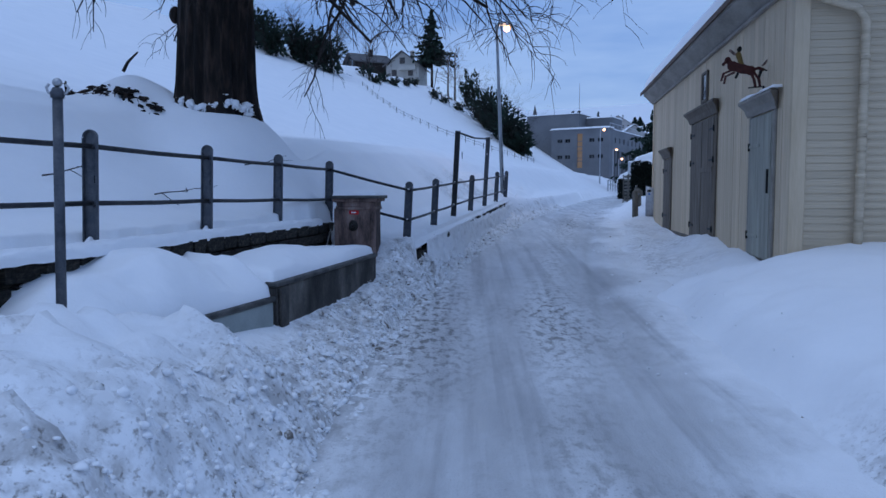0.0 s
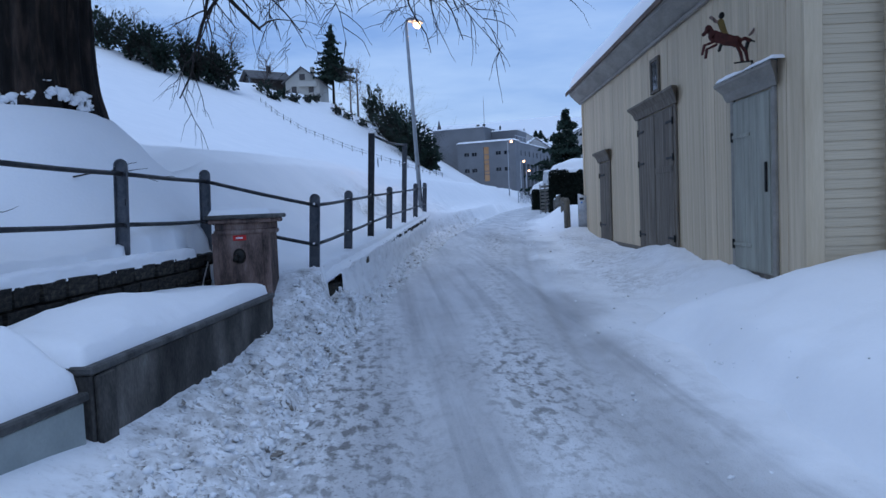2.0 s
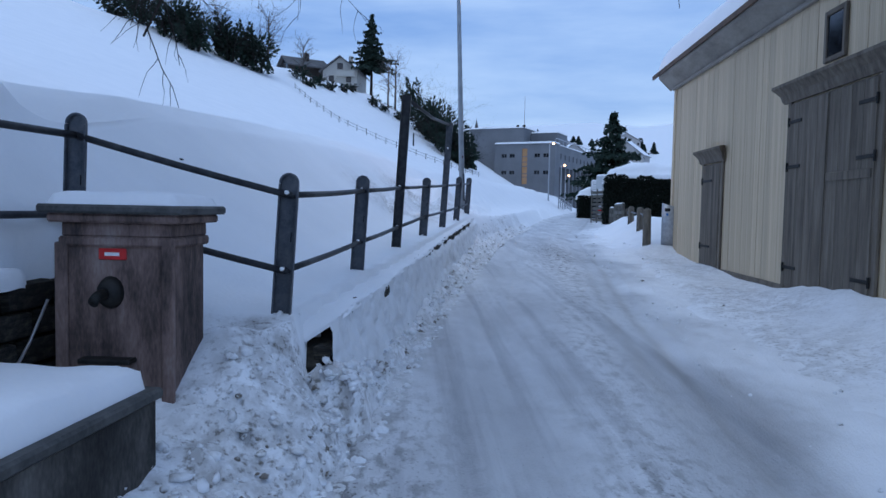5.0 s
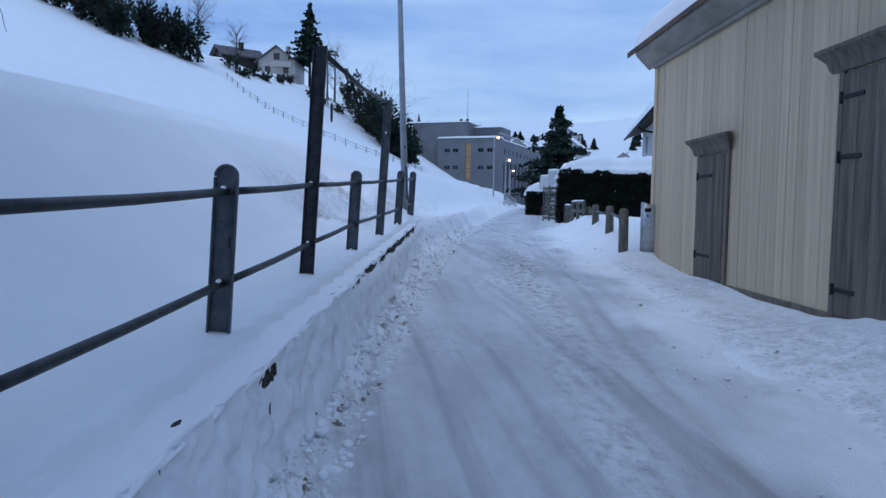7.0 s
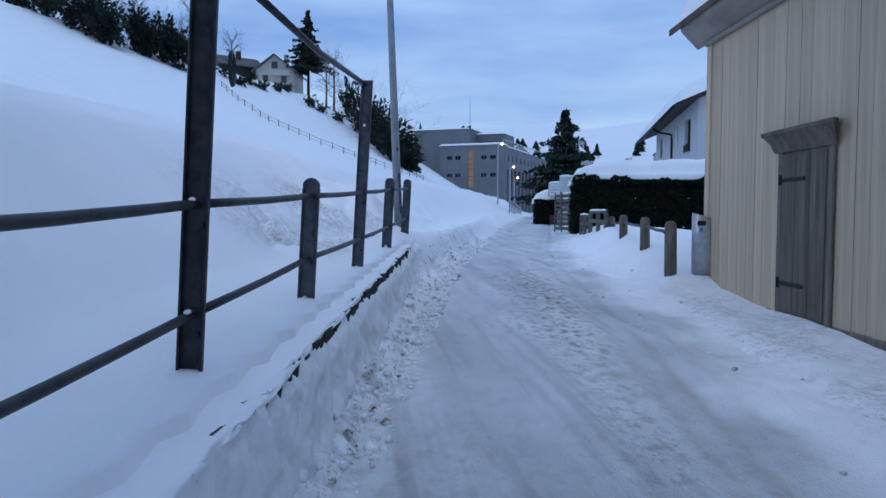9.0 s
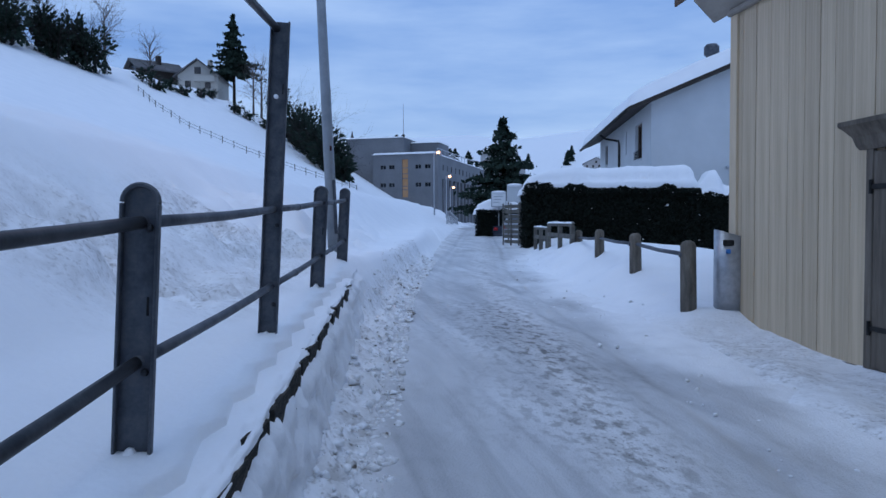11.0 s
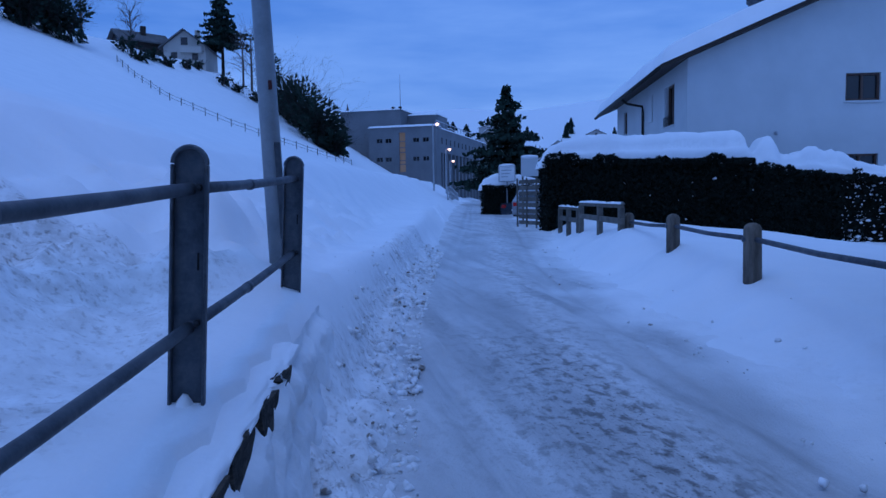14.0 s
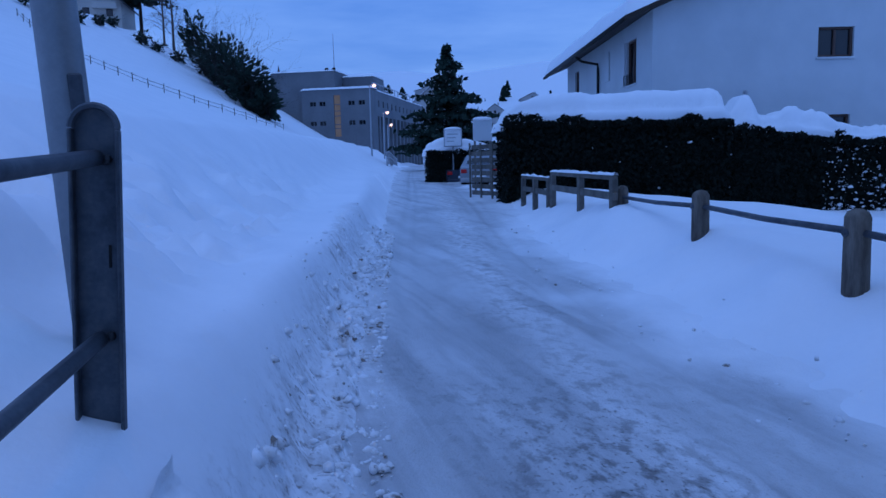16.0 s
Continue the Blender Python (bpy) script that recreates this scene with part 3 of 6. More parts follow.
# low spots of the strip's relief darkened: grit, and shade painted into the colour
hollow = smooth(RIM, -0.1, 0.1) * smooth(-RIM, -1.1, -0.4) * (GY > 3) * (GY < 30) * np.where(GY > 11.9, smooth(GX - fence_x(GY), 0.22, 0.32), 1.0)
grime_shade = grime_shade + 1.2 * hollow * smooth(-fbm(GX * 10, GY * 10, 3, 73), 0.02, 0.22)
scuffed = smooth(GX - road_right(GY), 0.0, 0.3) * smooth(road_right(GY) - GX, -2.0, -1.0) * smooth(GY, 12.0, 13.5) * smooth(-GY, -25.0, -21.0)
grime_shade = grime_shade + 0.55 * scuffed + 0.9 * np.exp(-(((GX - 2.55) / 0.5) ** 2) - ((GY - 4.6) / 0.9) ** 2)
grime_shade = grime_shade * np.clip(0.9 + 1.2 * fbm(GX * 1.1, GY * 1.1, 3, 92), 0, 1)
layer = ground.data.attributes.new("grime_shade", "FLOAT", "POINT")
layer.data.foreach_set("value", np.clip(grime_shade, 0, 1).ravel().astype(np.float32))
tagged(ground, "smooth deep snow cover rising into a steep white hillside", "snow ground", kind="structure")

ry = np.concatenate([np.arange(-4, 34, 0.07), np.arange(34, 60, 0.3), np.arange(60, 161, 2.0)])
rs = np.linspace(0, 1, 90)
RS, RY = np.meshgrid(rs, ry)
LE, RI = road_left(RY) - 0.35, road_right(RY) + 0.35
RX = LE + (RI - LE) * RS
across = (RX - (road_left(RY) + road_right(RY)) / 2)
rut = sum(np.exp(-((across - c) / 0.28) ** 2) for c in (-0.80, 0.75))
RZ = road_z(RY) - 0.035 * rut + 0.014 * np.sin(across * 21 + 2.5 * fbm(RX * 0.3, RY * 0.12, 2, 44)) * np.clip(rut, 0, 1) + 0.03 * fbm(RX * 1.2, RY * 0.7, 4, 3) + 0.018 * fbm(RX * 7, RY * 5, 3, 8) * (1 - 0.6 * rut) + 0.012 * np.abs(across) ** 2 * 0.5
road_me = grid_mesh("road", RX, RY, RZ, ROAD)
uv = road_me.uv_layers.new(name="UVMap")
idx = np.empty(len(road_me.loops), np.int32)
road_me.loops.foreach_get("vertex_index", idx)
uv.data.foreach_set("uv", np.stack([RX.ravel(), RY.ravel()], -1)[idx].astype(np.float32).ravel())
side = np.clip(np.abs(across) / 1.7, 0, 1)
loose = np.clip(0.8 * np.exp(-((across - 0.1) / 0.32) ** 2) + 1.3 * smooth(side, 0.55, 0.95) + 0.9 * fbm(RX * 1.1, RY * 0.5, 4, 12) - 0.1, 0, 1)
# grit and bare wet ground: by the trough, in the middle strip, and two spots further up
dirt = 0.07 + 0.34 * np.exp(-((across - 0.15) / 0.30) ** 2)
for cx, cy, sx, sy, amount in ((-0.45, 9.4, 0.55, 2.6, 1.3), (3.05, 22.6, 0.5, 1.5, 0.75), (3.2, 24.8, 0.45, 1.4, 0.55), (2.6, 19.8, 0.35, 1.0, 0.4), (1.25, 9.3, 0.5, 1.3, 0.8), (2.4, 20.4, 0.4, 0.9, 0.25), (2.2, 4.2, 0.8, 0.9, 0.7)):
    dirt = dirt + amount * np.exp(-((RX - cx) / sx) ** 2 - ((RY - cy) / sy) ** 2)
verge = smooth(RX - road_right(RY) + 0.65 + 0.9 * fbm(RX * 0.9, RY * 0.8, 4, 19), 0.0, 0.95)
for key, values in (("verge", verge), ("loose", loose), ("dirt", np.clip(dirt + 0.3 * fbm(RX * 1.5, RY * 0.9, 3, 14), 0, 1))):
    a = road_me.attributes.new(key, "FLOAT", "POINT")
    a.data.foreach_set("value", values.ravel().astype(np.float32))
road = tagged(new("road", road_me), "snow-covered lane with grey icy wheel tracks and grit", "road", kind="structure")


def lumps(name, places, seed, material, label):
    """Many loose lumps of snow in one mesh. places: rows of x, y, z, size."""
    rng = np.random.default_rng(seed)
    g = (1 + 5**0.5) / 2
    ico = np.array([(-1, g, 0), (1, g, 0), (-1, -g, 0), (1, -g, 0), (0, -1, g), (0, 1, g), (0, -1, -g), (0, 1, -g), (g, 0, -1), (g, 0, 1), (-g, 0, -1), (-g, 0, 1)]) / 1.9
    tri = np.array([(0, 11, 5), (0, 5, 1), (0, 1, 7), (0, 7, 10), (0, 10, 11), (1, 5, 9), (5, 11, 4), (11, 10, 2), (10, 7, 6), (7, 1, 8),
                    (3, 9, 4), (3, 4, 2), (3, 2, 6), (3, 6, 8), (3, 8, 9), (4, 9, 5), (2, 4, 11), (6, 2, 10), (8, 6, 7), (9, 8, 1)])
    P = np.asarray(places)
    n = len(P)
    V = ico[None] * (1 + 0.75 * (rng.random((n, 12, 1)) - 0.5)) * P[:, None, 3:4] * (0.6 + 0.8 * rng.random((n, 1, 3)))
    V[:, :, 2] *= 0.75
    V = V + P[:, None, :3]
    F = tri[None] + 12 * np.arange(n)[:, None, None]
    me = bpy.data.meshes.new(name)
    me.vertices.add(n * 12)
    me.vertices.foreach_set("co", V.astype(np.float32).ravel())
    me.loops.add(n * 60)
    me.loops.foreach_set("vertex_index", F.astype(np.int32).ravel())
    me.polygons.add(n * 20)
    me.polygons.foreach_set("loop_start", (np.arange(n * 20) * 3).astype(np.int32))
    me.polygons.foreach_set("use_smooth", np.ones(n * 20, bool))
    me.update(calc_edges=True)
    me.materials.append(material)
    return tagged(new(name, me), label, "snow rubble", kind="stuff")


rng = np.random.default_rng(4)
y = np.concatenate([rng.uniform(4.0, 12.0, 2600), rng.uniform(12.0, 34.0, 3200)])
v = np.abs(rng.normal(0.12, 0.22, y.size)) * np.where(y < 11.5, 1.6, 1.0)
x = road_left(y) + 0.12 - v
keep = (y > 12) | (v < 0.9)
keep &= x > np.where((y > 12) & (y < 24.2), fence_x(y) + 0.24, -9)
x, y = x[keep], y[keep]
size = 0.008 + 0.034 * rng.random(y.size) ** 3.2
rubble = np.stack([x, y, np.maximum(land(x, y) + relief(x, y), road_z(y)) + size * 0.10, size], -1)
lumps("snow_rubble", rubble, 5, SNOW_OLD, "dirty crumbled snow lumps ploughed to the roadside")
y = rng.uniform(6, 34, 500)
x = road_right(y) + rng.normal(0.0, 0.35, y.size)
size = 0.006 + 0.02 * rng.random(y.size) ** 3
lumps("snow_crumbs", np.stack([x, y, np.maximum(land(x, y), road_z(y)) + size * 0.2, size], -1), 6, SNOW_OLD, "small snow crumbs along the verge")
y = rng.uniform(3.0, 7.4, 500)
x = road_left(y) - np.abs(rng.normal(0.1, 0.4, y.size))
size = 0.008 + 0.024 * rng.random(y.size) ** 3
lumps("snow_crumble", np.stack([x, y, land(x, y) + relief(x, y) + size * 0.1, size], -1), 7, SNOW, "crumbled clean snow on the ploughed bank")


def wall_run(a, b, top_a, top_b, low_a, low_b, thick, seed, name, label, course=0.17, sink=0.0):
    """A rough stone wall from a to b, every stone of its face a piece; the face looks to the right of the way."""
    a, b = Vector((*a, 0)), Vector((*b, 0))
    way = (b - a).normalized()
    out = Vector((way.y, -way.x, 0))
    length = (b - a).length
    wall = thing(name, Matrix.Identity(4), label, "stone wall", kind="structure")
    n = 40
    vs, fs = [], []
    for i in range(n + 1):
        t = i / n
        p = a + way * length * t
        top, low = top_a + (top_b - top_a) * t - sink * float(smooth(t, 0.885, 0.935) + 0.5 * smooth(-t, -0.045, -0.005)), low_a + (low_b - low_a) * t
        for q, z in ((p - out * thick, low), (p - out * 0.05, low), (p - out * 0.05, top - 0.03), (p - out * thick, top - 0.03)):
            vs.append((q.x, q.y, z))
    for i in range(n):
        for k in range(4):
            j = (k + 1) % 4
            fs.append((4 * i + k, 4 * i + j, 4 * i + 4 + j, 4 * i + 4 + k))
    fs += [(3, 2, 1, 0), (4 * n, 4 * n + 1, 4 * n + 2, 4 * n + 3)]
    part("core", (vs, fs), DARK_STONE, wall)
    rnd = random.Random(seed)
    shapes = []
    for k in range(6):
        s = box((-0.5, -0.09, -0.5), (0.5, 0.0, 0.5), 0.0)
        bm = bmesh.new()
        bv = [bm.verts.new(p) for p in s[0]]
        for f in s[1]:
            bm.faces.new([bv[i] for i in f])
        bmesh.ops.bevel(bm, geom=bm.edges[:], offset=0.06, segments=1, affect="EDGES")
        for w in bm.verts:
            w.co += Vector((rnd.uniform(-0.03, 0.03), rnd.uniform(-0.012, 0.012), rnd.uniform(-0.04, 0.04)))
        me = bpy.data.meshes.new("stone")
        bm.to_mesh(me)
        bm.free()
        me.materials.append(DARK_STONE)
        shapes.append(me)
    rows = max(1, round(max(top_a - low_a, top_b - low_b) / course))
    count = 0
    for r in range(rows):
        s = rnd.uniform(-0.1, 0.1)
        while s < length:
            w = rnd.uniform(0.24, 0.48)
            t = min(max((s + w / 2) / length, 0), 1)
            top, low = top_a + (top_b - top_a) * t - sink * float(smooth(t, 0.885, 0.935) + 0.5 * smooth(-t, -0.045, -0.005)), low_a + (low_b - low_a) * t
            h = (top - low) / rows
            p = a + way * (s + w / 2)
            z = low + h * (r + 0.5)
            m = Matrix.Translation((p.x, p.y, z)) @ Matrix(((way.x, -out.x, 0, 0), (way.y, -out.y, 0, 0), (0, 0, 1, 0), (0, 0, 0, 1))) @ Matrix.Diagonal((w * 0.96, -1.0 - rnd.uniform(-0.15, 0.25), h * 0.95, 1))
            if count < 300:
                piece("stone", shapes[rnd.randrange(6)], m @ pose(0, 0.0, 0), wall)
            count += 1
            s += w
    return wall, a, way, out, length


def crust(a, way, out, length, top_a, top_b, low_a, low_b, seed, cover, name="snow_crust", parent=None, proud=0.035, band=0.10):
    """Snow driven against a wall's face: an uneven skin that sinks behind the stones where they show."""
    S, T = np.meshgrid(np.linspace(0, length, int(length / 0.035)), np.linspace(0, 1, 26))
    top, low = top_a + (top_b - top_a) * S / length, low_a + (low_b - low_a) * S / length
    Z = low + (top - low) * T
    field = 1.15 * fbm(S * 10.0, Z * 9.0, 4, seed) + 0.5 * fbm(S * 1.1, Z * 2, 2, seed + 1) + cover - 1.9 * np.exp(-((1 - T) * (top - low) / band) ** 2) * smooth(S, 3.6, 5.0) * (0.8 + 0.9 * fbm(S * 1.6, Z * 0, 3, seed + 4))
    D = np.clip(field * 0.07, -0.05, proud) + 0.10 * (1 - T) ** 2 + 0.012 * fbm(S * 11, Z * 11, 2, seed + 7)
    X = a.x + way.x * S + out.x * (D + 0.012)
    Y = a.y + way.y * S + out.y * (D + 0.012)
    ob = new(name, grid_mesh(name, X, Y, Z, SNOW_CRUST))
    if parent:
        ob.parent = parent
    return ob


# roadside retaining wall under the railing
fa, fb = (float(fence_x(11.95)) + 0.235, 11.95), (float(fence_x(23.9)) + 0.165, 23.9)
rw, wa, ww, wo, wlen = wall_run(fa, fb, 0.79, 1.295, 0.0, 0.58, 0.20, 8, "wall_roadside", "low dark stone retaining wall crusted with driven snow", sink=0.5)
crust(wa, ww, wo, wlen, 0.79, 1.295, 0.05, 0.60, 3, 0.30, parent=rw, band=0.075)
# terrace wall behind the trough
ta, tb = (float(terrace_x(2.5)), 2.5), (-1.94, 11.7)
tw, wa2, ww2, wo2, wlen2 = wall_run(ta, tb, 1.08, 1.08, 0.2, 0.35, 0.25, 9, "wall_terrace", "dark mossy stone terrace wall half hidden by snow")
ra, rb = (-1.94, 11.72), (-1.08, 11.87)
rw2 = wall_run(ra, rb, 0.94, 0.74, 0.1, 0.1, 0.22, 10, "wall_return", "short return of the terrace wall beside the column", course=0.10, sink=0.5)
crust(rw2[1], rw2[2], rw2[3], rw2[4], 0.94, 0.74, 0.2, 0.2, 17, 0.62, parent=rw2[0])
# rolled edge of snow on top of both walls
def rolled(a, way, out, length, top_a, top_b, seed, name, label, reach=0.06, high=0.13):
    S, A = np.meshgrid(np.linspace(0, length, int(length / 0.03)), np.linspace(0, math.pi, 22))
    r = 1 + 0.6 * fbm(S * 1.6, A * 0.7, 3, seed) + 0.12 * fbm(S * 7, A * 1.5, 2, seed + 2)
    off = -0.15 + (0.17 + reach * r) * np.cos(A)
    back = np.clip(A - math.pi / 2, 0, 9)
    r = np.where(back > 0, 1 + (r - 1) * np.exp(-back * 2), r)
    off = np.where(back > 0, -0.10 - 0.25 * back, -0.10 + (0.115 - 0.042 * smooth(S, 3.8, 5.2) + reach * r) * np.clip(np.cos(A), 0, 1) ** 0.5)
    Z = top_a + (top_b - top_a) * S / length - 0.03 + np.where(back > 0, high - 0.06 * back, high * (0.85 + 0.15 * r) * np.sin(A) ** 0.6)
    end = smooth(S, 0.0, 0.35) * (smooth(length - S, 0.3, 1.1) if length > 10.5 else smooth(length - S, 0.0, 0.4))
    rough = 0.016 * fbm(S * 5.5, A * 2.2, 3, seed + 5) + 0.006 * fbm(S * 15, A * 6, 2, seed + 6)
    off, Z = (off + rough) * end - 0.30 * (1 - end), Z + rough - 0.22 * (1 - end)
    ob = new(name, grid_mesh(name, a.x + way.x * S + out.x * off, a.y + way.y * S + out.y * off, Z, SNOW))
    return tagged(ob, label, "snow", kind="structure")


rolled(wa, ww, wo, wlen, 0.79, 1.295, 33, "snow_on_roadside_wall", "uneven lip of snow on the retaining wall", 0.022, 0.04)
rolled(wa2, ww2, wo2, wlen2, 1.08, 1.08, 35, "snow_on_terrace_wall", "thick lip of snow on the terrace wall", 0.03, 0.11)
rolled(rw2[1], rw2[2], rw2[3], rw2[4], 0.94, 0.74, 37, "snow_on_wall_return", "lip of snow on the wall return", 0.02, 0.10)


# ---- railing along the terrace and the lane ----
def railing_post(x, y, top, height, turn, lean, tall=False, steel=None):
    """A channel post: a web with a rounded head, two flanges towards the lane side, snow drifted into its foot."""
    steel = steel or STEEL
    w = 0.056 if not tall else 0.051
    outline = [(-w, 0.0), (w, 0.0), (w, height - w)]
    if tall:
        outline = [(-w, 0.0), (w, 0.0), (w, height), (-w, height)]
    else:
        outline += [(w * math.cos(a), height - w + w * math.sin(a)) for a in np.linspace(0, math.pi, 12)[1:]]
    lift = height * math.sin(radians(lean))
    th = thing("railing_post", pose(x - lift * math.cos(radians(turn)), y - lift * math.sin(radians(turn)), top - height, 0, lean, turn), "grey painted steel railing post" if not tall else "tall grey steel post of a carpet-beating bar", "post", group="railing posts")
    part("web", prism(outline, 0.010, 1, -0.005), steel, th)
    for k in (-1, 1):
        part("flange", box((k * w - 0.005, -0.036, 0.0), (k * w + 0.005, -0.005, height - (0.065 if not tall else 0.0)), 0.003), steel, th)
    if not tall:
        rim = [(w * math.cos(a), -0.021, height - w - 0.006 + w * math.sin(a)) for a in np.linspace(0, math.pi, 13)]
        part("rim", tube(rim, 0.009, 6), steel, th)
    for z in ((height - 0.14, height - 0.60) if not tall else (0.73, 0.26)):
        part("bolt", ball((0.026, -0.012, z), 0.014, 4, 8), STEEL_DARK, th)
    part("slot", box((0.024, -0.0085, height - 0.42), (0.031, -0.0045, height - 0.36), 0.001), IRON, th, "dark slot")
    foot = snow_slab(np.linspace(-w * 1.5, w * 1.5, 11), np.linspace(-0.12, 0.03, 10), lambda u, v: 0 * u + (0.02 if tall else 0.08), lambda u, v: (0.10 if not tall else 0.09) * np.exp(-((u + 0.01) / (w * 0.8)) ** 2) * smooth(v, -0.14, -0.01), int(y * 10), 0.05, 0.01)
    part("snow", ([], []), SNOW, th, "snow drifted into its foot").data = foot
    return th


POSTS = [(-3.55, 2.9, 2.03), (-3.27, 4.7, 2.03), (-2.82, 6.52, 2.03), (-2.57, 8.36, 2.03), (-2.31, 10.19, 2.03), (-1.98, 11.92, 2.02),
         (-0.75, 12.00, 1.70), (-0.43, 14.06, 1.785), (-0.055, 16.12, 2.84), (0.26, 18.12, 1.95), (0.695, 20.02, 3.00), (1.022, 21.95, 2.14), (1.40, 23.96, 2.22)]
TALL = (8, 10)
for i, (x, y, top) in enumerate(POSTS):
    railing_post(x, y, top, (1.92 if i in TALL else 1.02), -8 if i > 5 else -2, 3.2 if i > 5 else 2.0, i in TALL, STEEL_DARK if i == 8 else STEEL)
upper = [1.90, 1.90, 1.90, 1.90, 1.90, 1.89, 1.566, 1.648, 1.740, 1.824, 1.902, 1.994, 2.082]
lower = [1.45, 1.45, 1.45, 1.45, 1.44, 1.43, 1.102, 1.182, 1.268, 1.380, 1.445, 1.525, 1.615]


def on_post(i, z):
    """Where a rail at height z meets the leaning post i."""
    x, y, top = POSTS[i]
    return Vector((x - (top - z) * math.sin(radians(3.2 if i > 5 else 2.0)), y - 0.022, z))


for i in range(len(POSTS) - 1):
    for heights in (upper, lower):
        a, b = on_post(i, heights[i]), on_post(i + 1, heights[i + 1])
        sag = Vector((0, 0, -0.008))
        rail = single("railing_rail", tube([a, a.lerp(b, 0.25) + sag * 0.6, (a + b) / 2 + sag, a.lerp(b, 0.75) + sag * 0.7, b], 0.021, 12), STEEL if i > 8 else STEEL_DARK, "dark round steel railing rail fixed to the posts", "rail", flat=False, group="railing rails")
        way = (b - a).normalized()
        for t in ((0.42,) if i in (10, 11) else ()):
            c = a.lerp(b, t) + sag
            part("sleeve", tube([c - way * 0.03, c - way * 0.026, c + way * 0.026, c + way * 0.03], [0.021, 0.0245, 0.0245, 0.021], 12), STEEL if i > 8 else STEEL_DARK, rail, flat=False)
        if i not in (6, 7, 8):
            continue
        tuft = Matrix.Translation(a - way * 0.04 + Vector((0, 0, 0.017))) @ Matrix.Diagonal((0.014, 0.05, 0.013, 1))
        part("snow_tuft", moved(ball((0, 0, 0), 1.0, 6, 9), tuft), SNOW, rail, "small tuft of snow", flat=False)
bar_a, bar_b = Vector((-0.055, 16.12, 2.80)), Vector((0.67, 20.02, 2.96))
bar = single("carpet_bar", tube([bar_a, bar_a.lerp(bar_b, 0.5) + Vector((0, 0, -0.05)), bar_b], 0.022, 10), STEEL_DARK, "dark iron bar across the two tall posts", "carpet bar", flat=False)
ring = [(-0.05 + 0.08, 16.15 + 0.05 * math.cos(a), 2.32 + 0.07 * math.sin(a)) for a in np.linspace(0, 2 * math.pi, 17)]
part("hook_ring", tube(ring, 0.009, 6, False), STEEL_DARK, bar)
for (x, y, z) in ((-0.1, 16.17, 2.36), (0.66, 19.94, 2.55)):
    part("snow_tuft", ball((x, y, z), 0.014, 5, 8), SNOW, bar)

# ---- slim post with a small finial, by the start ----
fin = thing("finial_post", pose(-2.31, 5.13, 0.55, 0, 1.6, 0), "slim grey steel post with a ball finial standing in snow", "post")
part("shaft", tube([(0, 0, 0), (0, 0, 1.56)], [0.031, 0.029], 14), STEEL, fin, flat=False)
part("collar", tube([(0, 0, 1.54), (0, 0, 1.57), (0, 0, 1.60)], [0.038, 0.042, 0.026], 14), STEEL, fin, flat=False)
part("knob", ball((0, 0, 1.63), 0.028, 8, 12), GALV, fin, flat=False)
for s in (-1, 1):
    part("scroll", tube([(0.02 * s, 0, 1.56), (0.055 * s, 0, 1.57), (0.068 * s, 0, 1.60), (0.05 * s, 0, 1.62)], 0.008, 8), GALV, fin, flat=False)

# ---- fountain: trough, lower basin, column ----
tr_a, tr_b = Vector((-1.64, 7.52, 0)), Vector((-1.13, 10.76, 0))
tl = (tr_b - tr_a).length
ty = (tr_b - tr_a).normalized()
tx = Vector((-ty.y, ty.x, 0))
TROUGH = Matrix(((tx.x, ty.x, 0, tr_a.x), (tx.y, ty.y, 0, tr_a.y), (0, 0, 1, 0), (0, 0, 0, 1)))


def basin(m, length, width, top, low, material, rim_material, name, label):
    th = thing(name, m, label, "trough")
    t = 0.10
    part("front_wall", box((0, 0, low), (t, length, top - 0.05), 0.01), material, th)
    part("back_wall", box((width - t, 0, low), (width, length, top - 0.05), 0.01), material, th)
    part("end_wall", box((t, 0, low), (width - t, t, top - 0.05), 0.01), material, th)
    part("end_wall", box((t, length - t, low), (width - t, length, top - 0.05), 0.01), material, th)
    part("bottom", box((t, t, low), (width - t, length - t, low + 0.1), 0.0), material, th)
    part("rim", box((-0.025, -0.02, top - 0.05), (t + 0.02, length + 0.02, top), 0.012), rim_material, th, "dark wet rim")
    part("rim", box((width - t, -0.02, top - 0.05), (width + 0.02, length + 0.02, top), 0.012), rim_material, th, "dark wet rim")
    return th


basin(TROUGH, tl, 0.95, 0.69, -0.15, CONCRETE, CONCRETE_WET, "fountain_trough", "long stained concrete fountain trough filled with snow")
part_post = single("trough_pilaster", box((-0.035, 0.02, -0.15), (0.0, 0.20, 0.635), 0.01), CONCRETE, "narrow concrete pilaster at the trough's end", "pilaster", m=TROUGH)
low_m = Matrix.Translation((-1.66 - 0.25 * 1.62, 7.50 - 0.968 * 1.62, 0)) @ Matrix(((-0.968, 0.25, 0, 0), (0.25, 0.968, 0, 0), (0, 0, 1, 0), (0, 0, 0, 1)))
basin(low_m, 1.60, 0.85, 0.56, -0.2, SHEET, CONCRETE_WET, "lower_basin", "smaller grey-green basin buried in snow beside the trough")
cap = new("snow_on_trough", snow_slab(np.linspace(0.03, 1.02, 44), np.linspace(0.0, tl - 0.01, 110), lambda u, v: 0.0 * u + 0.682, lambda u, v: 0.12 + 0.15 * np.exp(-((v - 1.2) / 0.9) ** 2) * smooth(u, 0.0, 0.4) * smooth(-u, -0.95, -0.6) + 0.015 * np.sin(v * 3), 71, 0.14))
cap.matrix_basis = TROUGH
tagged(cap, "thick rounded snow lying on the fountain trough", "snow")
